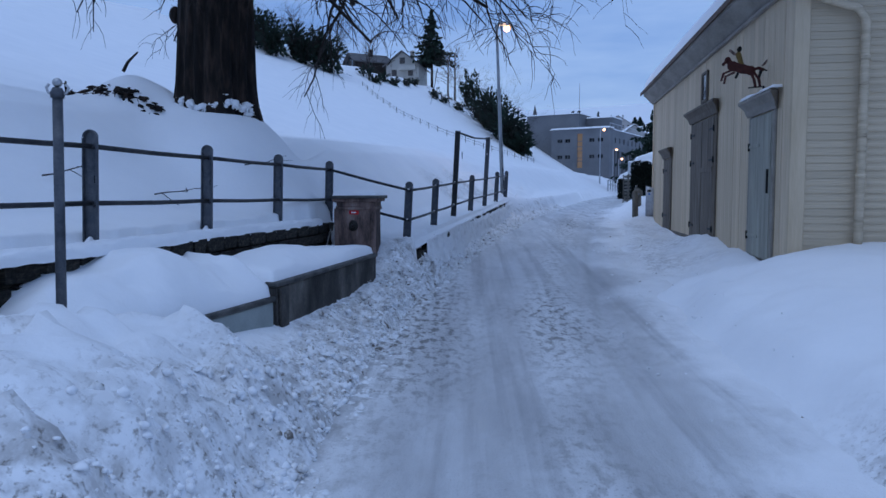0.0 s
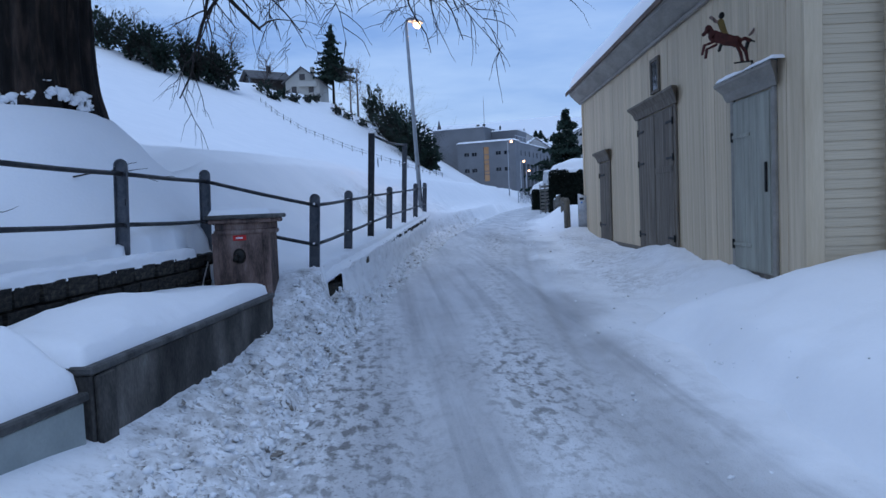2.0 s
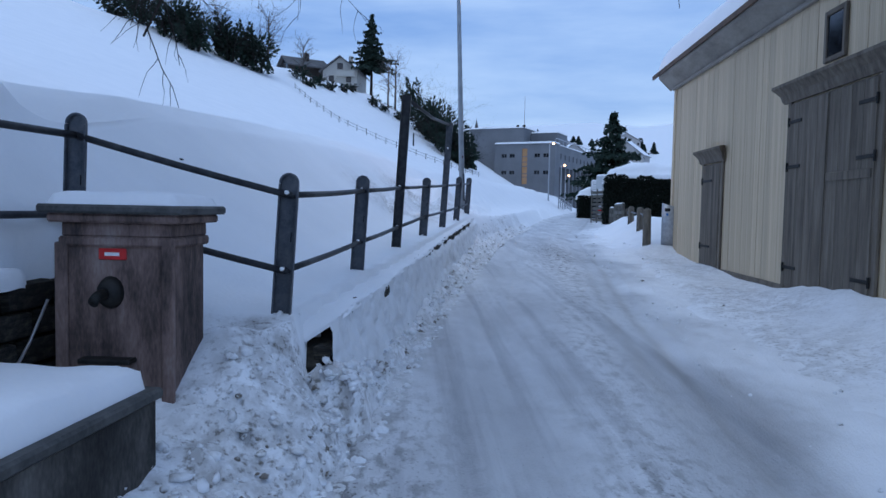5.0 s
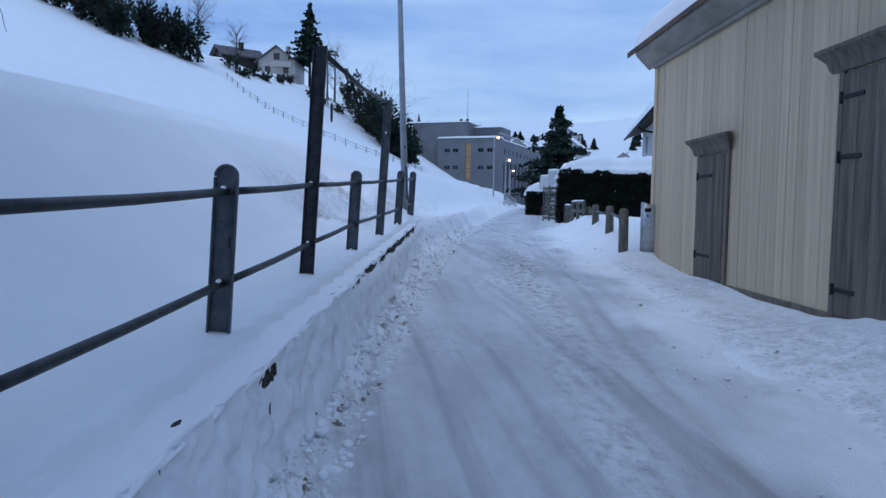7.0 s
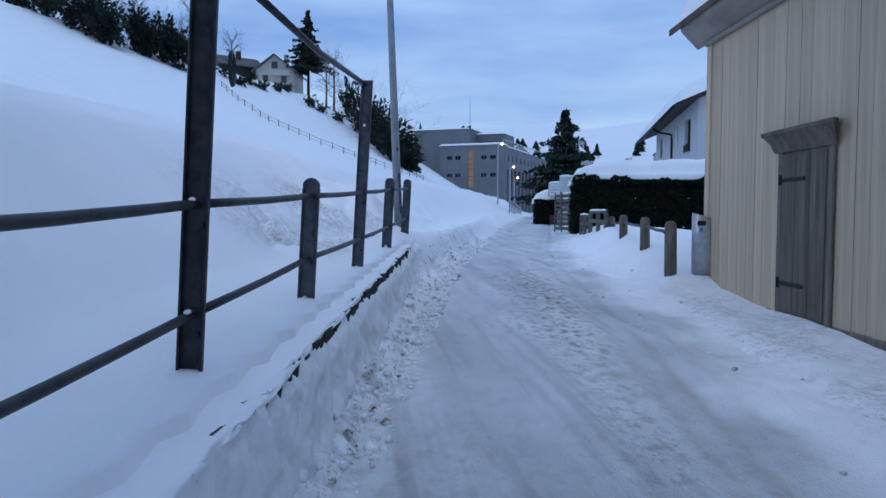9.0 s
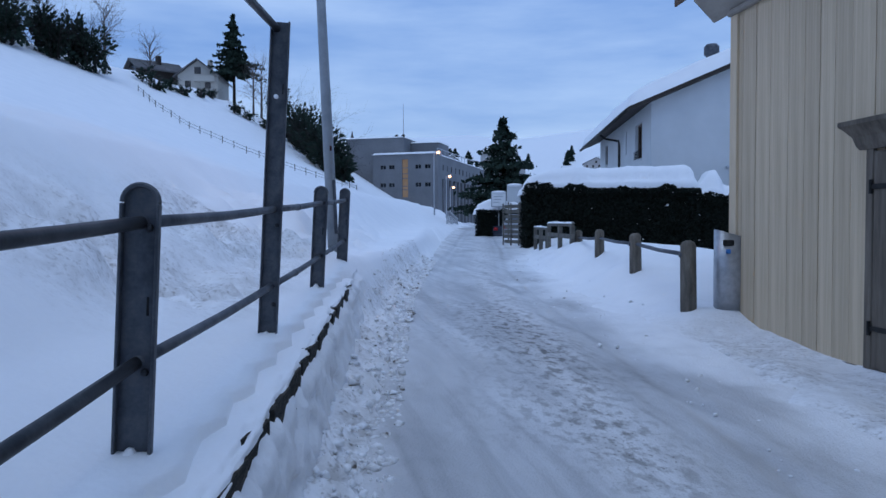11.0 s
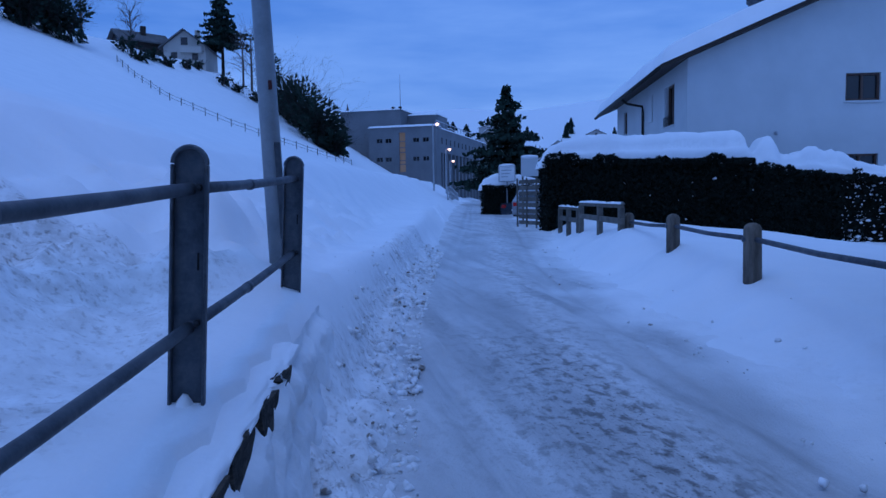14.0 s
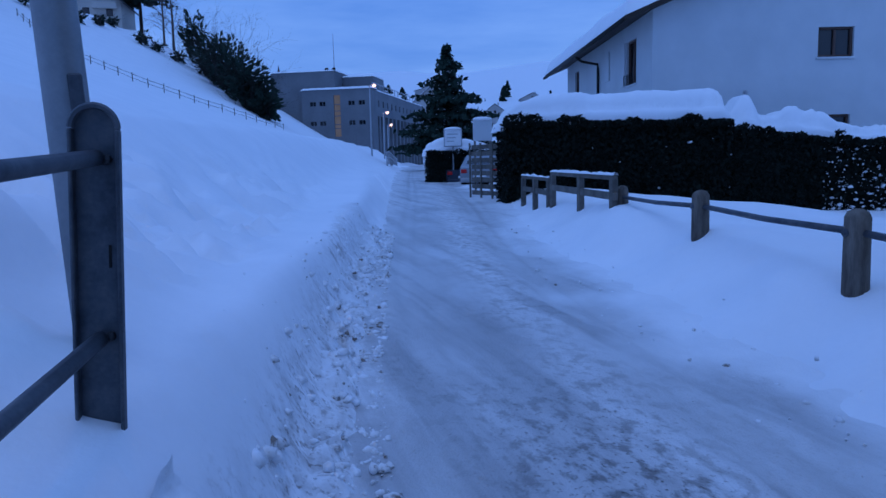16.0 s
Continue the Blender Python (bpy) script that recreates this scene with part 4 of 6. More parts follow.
cap2 = new("snow_on_basin", snow_slab(np.linspace(0.02, 1.0, 40), np.linspace(-1.6, 1.62, 90), lambda u, v: 0.545 - 0.75 * smooth(-v, 0.35, 1.6), lambda u, v: 0.20 + 0.24 * smooth(u, 0.0, 0.4) + 0.04 * np.sin(v * 4), 77, 0.15, 0.14))
cap2.matrix_basis = low_m
tagged(cap2, "thick uneven snow heaped on the lower basin", "snow")

CM = pose(-1.46, 11.44, 0.0, 0, 0, -6) @ Matrix.Diagonal((0.83, 0.83, 1, 1))
col = thing("fountain_column", CM, "weathered reddish sandstone fountain column with moulded cap", "fountain column")
part("shaft", box((-0.33, -0.26, 0.0), (0.33, 0.26, 1.36), 0.02), SANDSTONE, col)
part("base_block", box((-0.37, -0.30, 0.0), (0.37, 0.30, 0.42), 0.02), SANDSTONE, col)
for s in (-1, 1):
    part("corner_strip", box((s * 0.33 - 0.05, -0.285, 0.42), (s * 0.33 + 0.03, -0.255, 1.30), 0.008), SANDSTONE, col)
part("necking", box((-0.355, -0.285, 1.28), (0.355, 0.285, 1.33), 0.012), SANDSTONE, col)
part("frieze", box((-0.34, -0.27, 1.33), (0.34, 0.27, 1.40), 0.008), SANDSTONE, col)
part("cornice", box((-0.40, -0.33, 1.40), (0.40, 0.33, 1.445), 0.012), SANDSTONE, col)
part("cap_slab", box((-0.44, -0.37, 1.445), (0.44, 0.37, 1.49), 0.012), CONCRETE_WET, col, "dark wet cap slab")
plate = part("name_plate", box((-0.11, -0.272, 1.215), (0.06, -0.258, 1.272), 0.004), RED_SIGN, col, "small red enamel plate")
part("lettering", box((-0.07, -0.276, 1.235), (0.02, -0.2722, 1.252), 0.0), WHITE, plate, "illegible white lettering")
spout = part("spout_rose", tube([(-0.04, -0.255, 1.05), (-0.04, -0.30, 1.05), (-0.04, -0.33, 1.05)], [0.085, 0.07, 0.04], 16), IRON, col, "dark iron spout rose", flat=False)
part("spout_pipe", tube([(-0.04, -0.30, 1.05), (-0.04, -0.42, 1.045), (-0.04, -0.46, 1.02)], [0.028, 0.026, 0.03], 12), IRON, spout, flat=False)
part("bowl_bracket", box((-0.20, -0.36, 0.70), (0.12, -0.26, 0.725), 0.006), IRON, col, "thin iron grille bracket")
ccap = new("snow_on_column", snow_slab(np.linspace(-0.40, 0.40, 26), np.linspace(-0.33, 0.33, 24), lambda u, v: 0 * u + 1.485, lambda u, v: 0.07 + 0 * u, 81, 0.12, 0.02))
ccap.matrix_basis = CM
tagged(ccap, "thin cushion of snow on the column's cap", "snow")
hose = single("thin_hose", tube([(-1.86, 11.3, 1.0), (-1.90, 11.2, 0.8), (-1.88, 11.05, 0.72), (-1.80, 10.95, 0.74)], 0.008, 6), GALV, "thin pale hose hanging beside the column", "hose", flat=False)

# ---- street lamp behind the railing ----
LZ = float(land(1.23, 24.41)) - 0.1
lamp = thing("street_lamp", pose(1.29, 24.41, LZ, 0, -2.2, 0), "tapered grey steel street lamp with lit sodium head", "street lamp")
hgt = 7.0 - LZ
part("pole", tube([(0, 0, 0), (0, 0, 1.3), (0.0, 0, hgt - 0.15), (0.04, 0.05, hgt - 0.04), (0.15, 0.2, hgt)], [0.068, 0.064, 0.042, 0.038, 0.035], 16), LAMP_STEEL, lamp, flat=False)
part("base_door", box((0.02, -0.068, 0.25), (0.06, -0.045, 0.9), 0.004), STEEL, lamp)
head = part("head", moved(box((-0.12, -0.32, -0.03), (0.12, 0.32, 0.07), 0.03), pose(0.3, 0.46, hgt + 0.02, 0, 0, -35)), LAMP_STEEL, lamp)
part("lens", moved(ball((0, 0, 0), 0.115, 8, 14), pose(0.36, 0.50, hgt - 0.06)), LAMP_GLOW, head, "glowing orange lens", flat=False)
part("red_mark", box((0.01, -0.072, 1.25), (0.035, -0.058, 1.31), 0.002), RED_PAINT, lamp, "faded red mark")
pl = bpy.data.lights.new("sodium", "POINT")
pl.energy, pl.color, pl.shadow_soft_size = 30, (1.0, 0.55, 0.28), 0.12
new("sodium", pl).location = (1.53, 24.92, 6.72)


# ---- barn ----
BARN = Matrix(((0.9937, 0.1123, 0, 4.45), (-0.1123, 0.9937, 0, 10.56), (0, 0, 1, 0), (0, 0, 0, 1)))
BL, BD, BT, B0 = 12.62, 8.0, 4.45, -0.1
barn = thing("barn", BARN, "old cream timber barn with grey doors and deep roof snow", "barn")
core = join(box((0.03, 0.03, B0), (0.18, BL - 0.03, BT), 0), box((0.18, 0.03, B0), (BD, 0.18, BT), 0), box((BD - 0.15, 0.18, B0), (BD, BL - 0.03, BT), 0), box((0.18, BL - 0.18, B0), (BD - 0.15, BL - 0.03, BT), 0))
part("wall_frame", core, BOARD, barn)
rnd = random.Random(12)
# vertical boards with cover strips on the long side
board = mesh_of("board", *box((-0.006, -0.5, 0.42), (0.03, 0.5, BT - 0.2), 0.006), BOARD, True)
y = 0.16
while y < BL - 0.05:
    w = rnd.uniform(0.20, 0.33)
    w = min(w, BL - y)
    piece("board", board, Matrix.Translation((rnd.uniform(-0.006, 0.003), y + w / 2, rnd.uniform(-0.01, 0.01))) @ Matrix.Diagonal((1, w - 0.008, 1, 1)), barn)
    y += w
part("sill_beam", box((-0.035, 0.1, 0.20), (0.03, BL, 0.54), 0.012), GREY_WOOD, barn, "grey weathered sill beam")
# lapped boards on the gable side
lap = mesh_of("lap_board", *prism([(0.012, 0.0), (-0.014, 0.0), (-0.002, 0.105), (0.012, 0.105)], 1.0, 0, 0.0), LAP, True)
for i in range(40):
    z = 0.30 + 0.1 * i
    piece("lap_board", lap, Matrix.Translation((0.15, 0.02 + rnd.uniform(-0.003, 0.003), z)) @ pose(0, 0, 0, rnd.uniform(-0.6, 0.6), 0, 0) @ Matrix.Diagonal((BD - 0.15, 1, 1, 1)), barn)
part("corner_board", box((-0.035, -0.03, 0.2), (0.16, 0.02, BT - 0.15), 0.006), BOARD, barn)
part("corner_board", box((-0.035, 0.02, 0.2), (0.0, 0.19, BT - 0.15), 0.006), BOARD, barn)
part("corner_board", box((-0.035, BL - 0.12, 0.3), (0.02, BL + 0.03, BT - 0.15), 0.006), BOARD, barn)
# gable ends and roof
EZ, RIDGE, OV = 4.62, 7.6, 0.30
gable = [(0.05, BT - 0.1), (BD - 0.05, BT - 0.1), (BD / 2, RIDGE - 0.25)]
part("gable", prism(gable, 0.15, 1, 0.03), LAP, barn)
part("gable", prism(gable, 0.15, 1, BL - 0.18), LAP, barn)


def roof_slope(s, name, lift, thick, material, over=0.0):
    """One pitch of the roof, from eave to ridge."""
    x0, x1 = (-OV - over, BD / 2) if s < 0 else (BD + OV + over, BD / 2)
    v = []
    for z in (lift, lift + thick):
        v += [(x0, -0.9, EZ + z), (x1, -0.9, RIDGE + z), (x1, BL + 0.88, RIDGE + z), (x0, BL + 0.88, EZ + z)]
    return v, [(3, 2, 1, 0), (4, 5, 6, 7), (0, 1, 5, 4), (1, 2, 6, 5), (2, 3, 7, 6), (3, 0, 4, 7)]


for s in (-1, 1):
    part("roof", roof_slope(s, "roof", -0.02, 0.06, BROWN_WOOD), BROWN_WOOD, barn, "brown boarded roof")
part("eave_edge", box((-OV - 0.03, -0.92, EZ - 0.05), (-OV, BL + 0.90, EZ + 0.05), 0.006), BROWN_WOOD, barn, "weathered brown eave board")
corn = [(-OV + 0.01, EZ - 0.03), (-OV + 0.03, EZ - 0.10), (-0.05, 4.30), (-0.01, 4.26), (0.0, 4.26), (0.0, EZ - 0.03)]
part("cornice", prism(corn, BL + 1.08, 1, -0.6), TRIM, barn, "grey painted cornice under the eave")
part("cornice_moulding", box((-0.075, 0.0, 4.20), (-0.005, BL + 0.05, 4.27), 0.015), TRIM, barn)
part("gutter", tube([(-0.03, -0.55, EZ - 0.03), (0.10, -0.16, 4.05), (0.30, -0.12, 3.98), (0.70, -0.10, 3.86), (0.80, -0.10, 3.70), (0.81, -0.10, 2.0), (0.81, -0.10, 0.4)], 0.055, 14), LAP, barn, "cream painted downpipe", flat=False)
for z in (1.7, 3.2):
    part("pipe_clip", tube([(0.81, -0.10, z), (0.81, -0.10, z + 0.05)], 0.064, 14), LAP, barn, flat=False)
# roof snow
V, U = np.meshgrid(np.linspace(-0.85, BL + 0.83, 90), np.linspace(0, 1, 46))
k = np.clip(U / 0.10, 0, 1)
ends = np.clip(np.minimum(V + 0.85, BL + 0.83 - V) / 0.3, 0, 1)
X = -OV + 0.02 + U * (BD / 2 + OV)
Z = EZ + 0.05 + U * (RIDGE - EZ) + 0.42 * np.sqrt(np.clip(1 - (1 - k) ** 2, 0, 1)) * np.sqrt(np.clip(1 - (1 - ends) ** 2, 0, 1)) + 0.06 * fbm(V * 0.8, U * 3, 3, 91) * k
rs_ob = new("roof_snow", grid_mesh("roof_snow", X, V, Z, SNOW))
rs_ob.matrix_basis = BARN
tagged(rs_ob, "thick snow blanket on the barn roof", "snow")
X2 = BD - X
rs2 = new("roof_snow", grid_mesh("roof_snow", X2[::-1], V, Z[::-1], SNOW))
rs2.matrix_basis = BARN
tagged(rs2, "thick snow blanket on the barn roof", "snow")


def barn_door(y0, y1, top, low, leaves, material, name, trim_over, label, hinge_z, trim_material, planks):
    """A plank door with a moulded head board; y0 is the near jamb."""
    d = thing(name, BARN @ pose(-0.03, 0, 0), label, "door", kind="structure")
    for a, b in ((y0 - 0.09, y0), (y1, y1 + 0.09)):
        part("jamb", box((-0.02, a, low), (0.02, b, top + 0.04), 0.008), trim_material, d)
    w = (y1 - y0) / leaves
    for i in range(leaves):
        leaf = part("leaf", box((-0.018, y0 + i * w + 0.006, low + 0.03), (0.02, y0 + (i + 1) * w - 0.006, top), 0.006), material, d)
        n = planks
        for p in range(n):
            pw = (w - 0.05) / n
            a = y0 + i * w + 0.025 + p * pw
            part("plank", box((-0.030, a + 0.003, low + 0.05), (-0.018, a + pw - 0.003, top - 0.02), 0.004), material, leaf)
        for z in hinge_z:
            h0, h1 = (y0 + w - 0.45, y0 + w * 1.0) if (leaves == 2 and i == 1) else (y0 + i * w, y0 + i * w + 0.4)
            if leaves == 2:
                h0, h1 = (y0, y0 + 0.38) if i == 0 else (y1 - 0.38, y1)
            if leaves == 1:
                h0, h1 = y1 - 0.55, y1
            part("strap_hinge", box((-0.042, h0, z - 0.022), (-0.030, h1, z + 0.022), 0.004), IRON if material is not GREEN_WOOD else GREEN_WOOD, leaf, "iron strap hinge")
            part("hinge_pin", tube([(-0.04, h1 if (leaves == 1 or i == 1) else h0, z - 0.06), (-0.04, h1 if (leaves == 1 or i == 1) else h0, z + 0.06)], 0.016, 8), IRON, leaf)
    o = trim_over
    head = [(0.0, top + 0.02), (-0.03, top + 0.02), (-0.05, top + 0.06), (-0.07, top + 0.13), (-0.12, top + 0.20), (-0.15, top + 0.23), (-0.15, top + 0.27), (0.0, top + 0.29)]
    v, f = prism([(a, z) for a, z in head], 1.0, 1, 0.0)
    v = [(a, (y0 - o * (0.45 + 0.55 * min(1, -a / 0.15))) if yy < 0.5 else (y1 + o * (0.45 + 0.55 * min(1, -a / 0.15))), z) for a, yy, z in v]
    part("head_board", (v, f), trim_material, d, "moulded grey head board")
    return d


gd = barn_door(0.72, 1.82, 2.67, 0.50, 1, GREEN_WOOD, "door_1", 0.30, "pale grey-green plank door with moulded head board", (2.22, 0.85), TRIM, 3)
part("latch", box((-0.06, 0.80, 1.50), (-0.03, 0.83, 1.85), 0.006), IRON, gd, "long iron latch")
dd = barn_door(4.30, 6.48, 3.0, 0.50, 2, GREY_WOOD, "door_2", 0.36, "tall grey weathered double barn door", (2.75, 2.15, 0.80), GREY_WOOD, 4)
part("cross_rail", box((-0.044, 4.36, 1.92), (-0.030, 5.36, 2.02), 0.006), GREY_WOOD, dd)
sd = barn_door(9.27, 10.25, 2.40, 0.52, 1, GREY_WOOD, "door_3", 0.28, "narrow grey weathered plank door", (2.1, 0.9), GREY_WOOD, 3)
loft = thing("window_1", BARN @ pose(-0.03, 0, 0), "small dark loft opening with grey frame", "window", kind="structure")
part("pane", box((-0.004, 5.16, 3.42), (0.03, 5.56, 3.92), 0.0), GLASS, loft, "dark opening")
for lo, hi in (((-0.025, 5.10, 3.36), (0.02, 5.16, 3.98)), ((-0.025, 5.56, 3.36), (0.02, 5.62, 3.98)), ((-0.025, 5.16, 3.92), (0.02, 5.56, 3.98)), ((-0.025, 5.16, 3.36), (0.02, 5.56, 3.42))):
    part("window_frame", box(lo, hi, 0.006), GREY_WOOD, loft)
for y0, y1, d, lab in ((0.42, 2.12, 0.24, "strip of snow on the green door's head board"), (3.94, 6.84, 0.0, ""), (8.99, 10.53, 0.0, "")):
    if lab:
        sc = new("snow_strip", snow_slab(np.linspace(-0.17, 0.0, 10), np.linspace(y0, y1, 60), lambda u, v: 0 * u + 2.955, lambda u, v: 0.055 + 0 * u, 95, 0.05, 0.02))
        sc.matrix_basis = BARN
        tagged(sc, lab, "snow")

# painted sheet-metal cut-out of a leaping horse and its rider, a plain silhouette on the wall
def blob(points, r, x0=-0.075, thick=0.02):
    """A flat rounded limb along points, cut from sheet."""
    out = []
    for (a, b), (c, d) in zip(points[:-1], points[1:]):
        w = Vector((c - a, d - b)).normalized()
        nrm = Vector((-w.y, w.x)) * r
        out.append(prism([(a - nrm.x, b - nrm.y), (c - nrm.x * 0.8, d - nrm.y * 0.8), (c + nrm.x * 0.8, d + nrm.y * 0.8), (a + nrm.x, b + nrm.y)], thick, 0, x0))
    for (a, b) in points:
        out.append(prism([(a + r * math.cos(t), b + r * math.sin(t)) for t in np.linspace(0, 2 * math.pi, 11)[:-1]], thick * 0.9, 0, x0 + thick * 0.05))
    return join(*out)


# the sign stands out from the wall on a bracket over the nearest door
SIGN = Matrix(((0, 0.267, 0, 4.58), (-1, 0, 0, 11.70), (0, 0, 0.267, 3.068), (0, 0, 0, 1)))
sign = thing("horse_sign", SIGN, "painted sheet-metal sign of a leaping horse with rider on a bracket", "wall sign")
part("horse_plate", join(blob([(-1.92, 1.17), (-1.40, 1.02), (-0.90, 0.92)], 0.27), blob([(-1.95, 1.22), (-2.17, 1.50)], 0.17), blob([(-2.15, 1.50), (-2.40, 1.26)], 0.09),
     blob([(-1.97, 0.92), (-2.38, 0.77), (-2.48, 0.40)], 0.06), blob([(-1.82, 0.80), (-2.27, 0.60), (-2.33, 0.24)], 0.06),
     blob([(-0.87, 0.77), (-0.70, 0.42), (-0.62, 0.05)], 0.075), blob([(-0.72, 0.80), (-0.44, 0.45), (-0.37, 0.07)], 0.07),
     blob([(-0.75, 0.97), (-0.48, 1.05), (-0.25, 0.97)], 0.085)), RED_PAINT, sign)
# rider's body and the saddle; hat, leg and arm are the plates below
part("rider_saddle_plate", join(blob([(-1.58, 1.80), (-1.40, 1.25)], 0.15, -0.084), blob([(-1.47, 1.15), (-1.36, 0.98)], 0.15, -0.082)), YELLOW, sign, "ochre plate")
for shape in (blob([(-1.54, 2.06), (-1.52, 2.12)], 0.12, -0.086), blob([(-1.47, 1.05), (-1.67, 0.56)], 0.07, -0.088), blob([(-0.30, 0.95), (-0.42, 0.55)], 0.08, -0.088)):
    part("dark_plate", shape, IRON, sign, "dark flat plate")
part("pale_plate", join(blob([(-1.66, 1.80), (-1.80, 1.84), (-2.02, 2.02)], 0.07, -0.090), blob([(-0.22, 1.22), (-0.12, 1.30), (0.0, 1.47)], 0.055, -0.090)), SANDSTONE, sign, "pale flat plate")
bracket = part("bracket", join(blob([(-0.97, -0.03), (-0.15, 0.04)], 0.035), blob([(-0.17, 0.04), (-0.12, -0.38)], 0.045), blob([(-0.30, -0.38), (0.05, -0.36)], 0.05)), IRON, sign, "black iron bracket")
part("wall_stay", blob([(-0.25, 0.97), (0.02, 0.90)], 0.03), IRON, sign, "short iron stay")


# ---- litter bin at the barn's corner ----
bm_ = pose(5.90, 23.05, 0.78, 0, 0, -20)
lb = thing("litter_bin", bm_, "galvanised steel litter bin with slanted hood", "litter bin")
hood = [(0.26 * math.copysign(abs(math.cos(a)) ** 0.5, math.cos(a)), 0.16 * math.copysign(abs(math.sin(a)) ** 0.7, math.sin(a))) for a in np.linspace(0, 2 * math.pi, 25)[:-1]]
vv = [(a, b, 0.0) for a, b in hood] + [(a, b, 0.93 - 0.16 * (a + 0.24) / 0.48 * 0.9) for a, b in hood]
n = len(hood)
part("body", (vv, [tuple(range(n - 1, -1, -1)), tuple(range(n, 2 * n))] + [(i, (i + 1) % n, n + (i + 1) % n, n + i) for i in range(n)]), GALV, lb, flat=False)
part("slot", box((-0.20, -0.166, 0.75), (-0.08, -0.10, 0.82), 0.01), IRON, lb, "black throw-in slot")
part("label_sticker", box((-0.17, -0.163, 0.66), (-0.12, -0.140, 0.71), 0.0), BLUE, lb, "small blue sticker")
part("support", tube([(0.27, 0.1, -0.2), (0.27, 0.1, 0.75)], 0.03, 10), LOG, lb)

# ---- log posts with a pipe rail, then wooden rail sections ----
LOGS = [(5.36, 23.20, 1.59), (6.09, 25.86, 1.635), (6.62, 28.28, 1.67), (7.40, 31.05, 1.62)]
for x, y, top in LOGS:
    z0 = float(land(x, y)) - 0.2
    h = top - z0
    lp = thing("log_post", pose(x, y, z0, 0, random.Random(int(y * 9)).uniform(-2, 2), 0), "round grey log post with domed top in snow", "post", group="log posts")
    part("log", tube([(0, 0, 0), (0, 0, h - 0.06), (0, 0, h - 0.02), (0, 0, h)], [0.095, 0.09, 0.07, 0.03], 14), LOG, lp, flat=False)
    part("rail_socket", tube([(-0.10, 0.02, h - 0.17), (0.10, 0.02, h - 0.17)], 0.03, 10), STEEL, lp, flat=False)
for (x0, y0, t0), (x1, y1, t1) in zip(LOGS[:-1], LOGS[1:]):
    single("pipe_rail", tube([(x0, y0, t0 - 0.17), ((x0 + x1) / 2, (y0 + y1) / 2, (t0 + t1) / 2 - 0.19), (x1, y1, t1 - 0.17)], 0.027, 10), STEEL, "grey pipe rail between log posts", "rail", flat=False, group="pipe rails")
RAILS = [((7.21, 30.98), (7.57, 32.6), (7.99, 34.45), 1.74), ((8.06, 34.75), (8.30, 35.9), (8.57, 37.1), 1.62)]
for k, (a, b, c, top) in enumerate(RAILS):
    rl = thing("rail_section", pose(a[0], a[1], 0), "snow-dusted grey wooden rail section", "fence", group="rail sections")
    for q in (a, b, c):
        zz = float(land(*q)) - 0.15
        part("post", box((q[0] - a[0] - 0.05, q[1] - a[1] - 0.05, zz), (q[0] - a[0] + 0.05, q[1] - a[1] + 0.05, top - 0.02), 0.01), PALE_WOOD, rl)
    for z, r in ((top, 0.035), (top - 0.27, 0.055)):
        d = Vector((c[0] - a[0], c[1] - a[1], 0))
        ln = d.length
        m = Matrix.Translation((0, 0, z)) @ pose(0, 0, 0, 0, 0, math.degrees(math.atan2(d.y, d.x)))
        part("rail", moved(box((-0.1, -0.03, -r), (ln + 0.1, 0.03, r), 0.01), m), PALE_WOOD, rl)
        U, V = np.meshgrid(np.linspace(-0.1, ln + 0.1, 40), np.linspace(-0.04, 0.04, 7))
        if z == top:
            Z = r + 0.05 * np.sqrt(np.clip(1 - (V / 0.04) ** 2, 0, 1)) * np.clip(0.6 + fbm(U * 3, V, 3, 51 + k), 0, 1.2)
            sn = part("snow_line", ([], []), SNOW, rl, "thin line of snow")
            sn.data = grid_mesh("snow_line", U, V, Z, SNOW)
            sn.matrix_basis = m


# ---- hedges ----
def leaf_cloud(places, size, seed, spread_=1.0):
    """Small leaf triangles, each on a place, turned at random; vertices and faces."""
    r = np.random.default_rng(seed)
    P = np.asarray(places, float)
    n = len(P)
    A = r.normal(size=(n, 3))
    A /= np.linalg.norm(A, axis=1, keepdims=True)
    B = np.cross(A, r.normal(size=(n, 3)))
    B /= np.linalg.norm(B, axis=1, keepdims=True)
    s = (size * (0.6 + 0.9 * r.random((n, 1))))
    V = np.stack([P - A * s, P + A * s, P + B * s * 0.55, P - B * s * 0.55], 1)
    F = np.arange(n * 4).reshape(n, 4)[:, [0, 2, 1, 3]]
    return V.reshape(-1, 3), F


def cloud_mesh(name, V, F, material):
    me = bpy.data.meshes.new(name)
    me.vertices.add(len(V))
    me.vertices.foreach_set("co", np.asarray(V, np.float32).ravel())
    me.loops.add(F.size)
    me.loops.foreach_set("vertex_index", F.astype(np.int32).ravel())
    me.polygons.add(len(F))
    me.polygons.foreach_set("loop_start", (np.arange(len(F)) * F.shape[1]).astype(np.int32))
    me.update(calc_edges=True)
    me.materials.append(material)
    return me


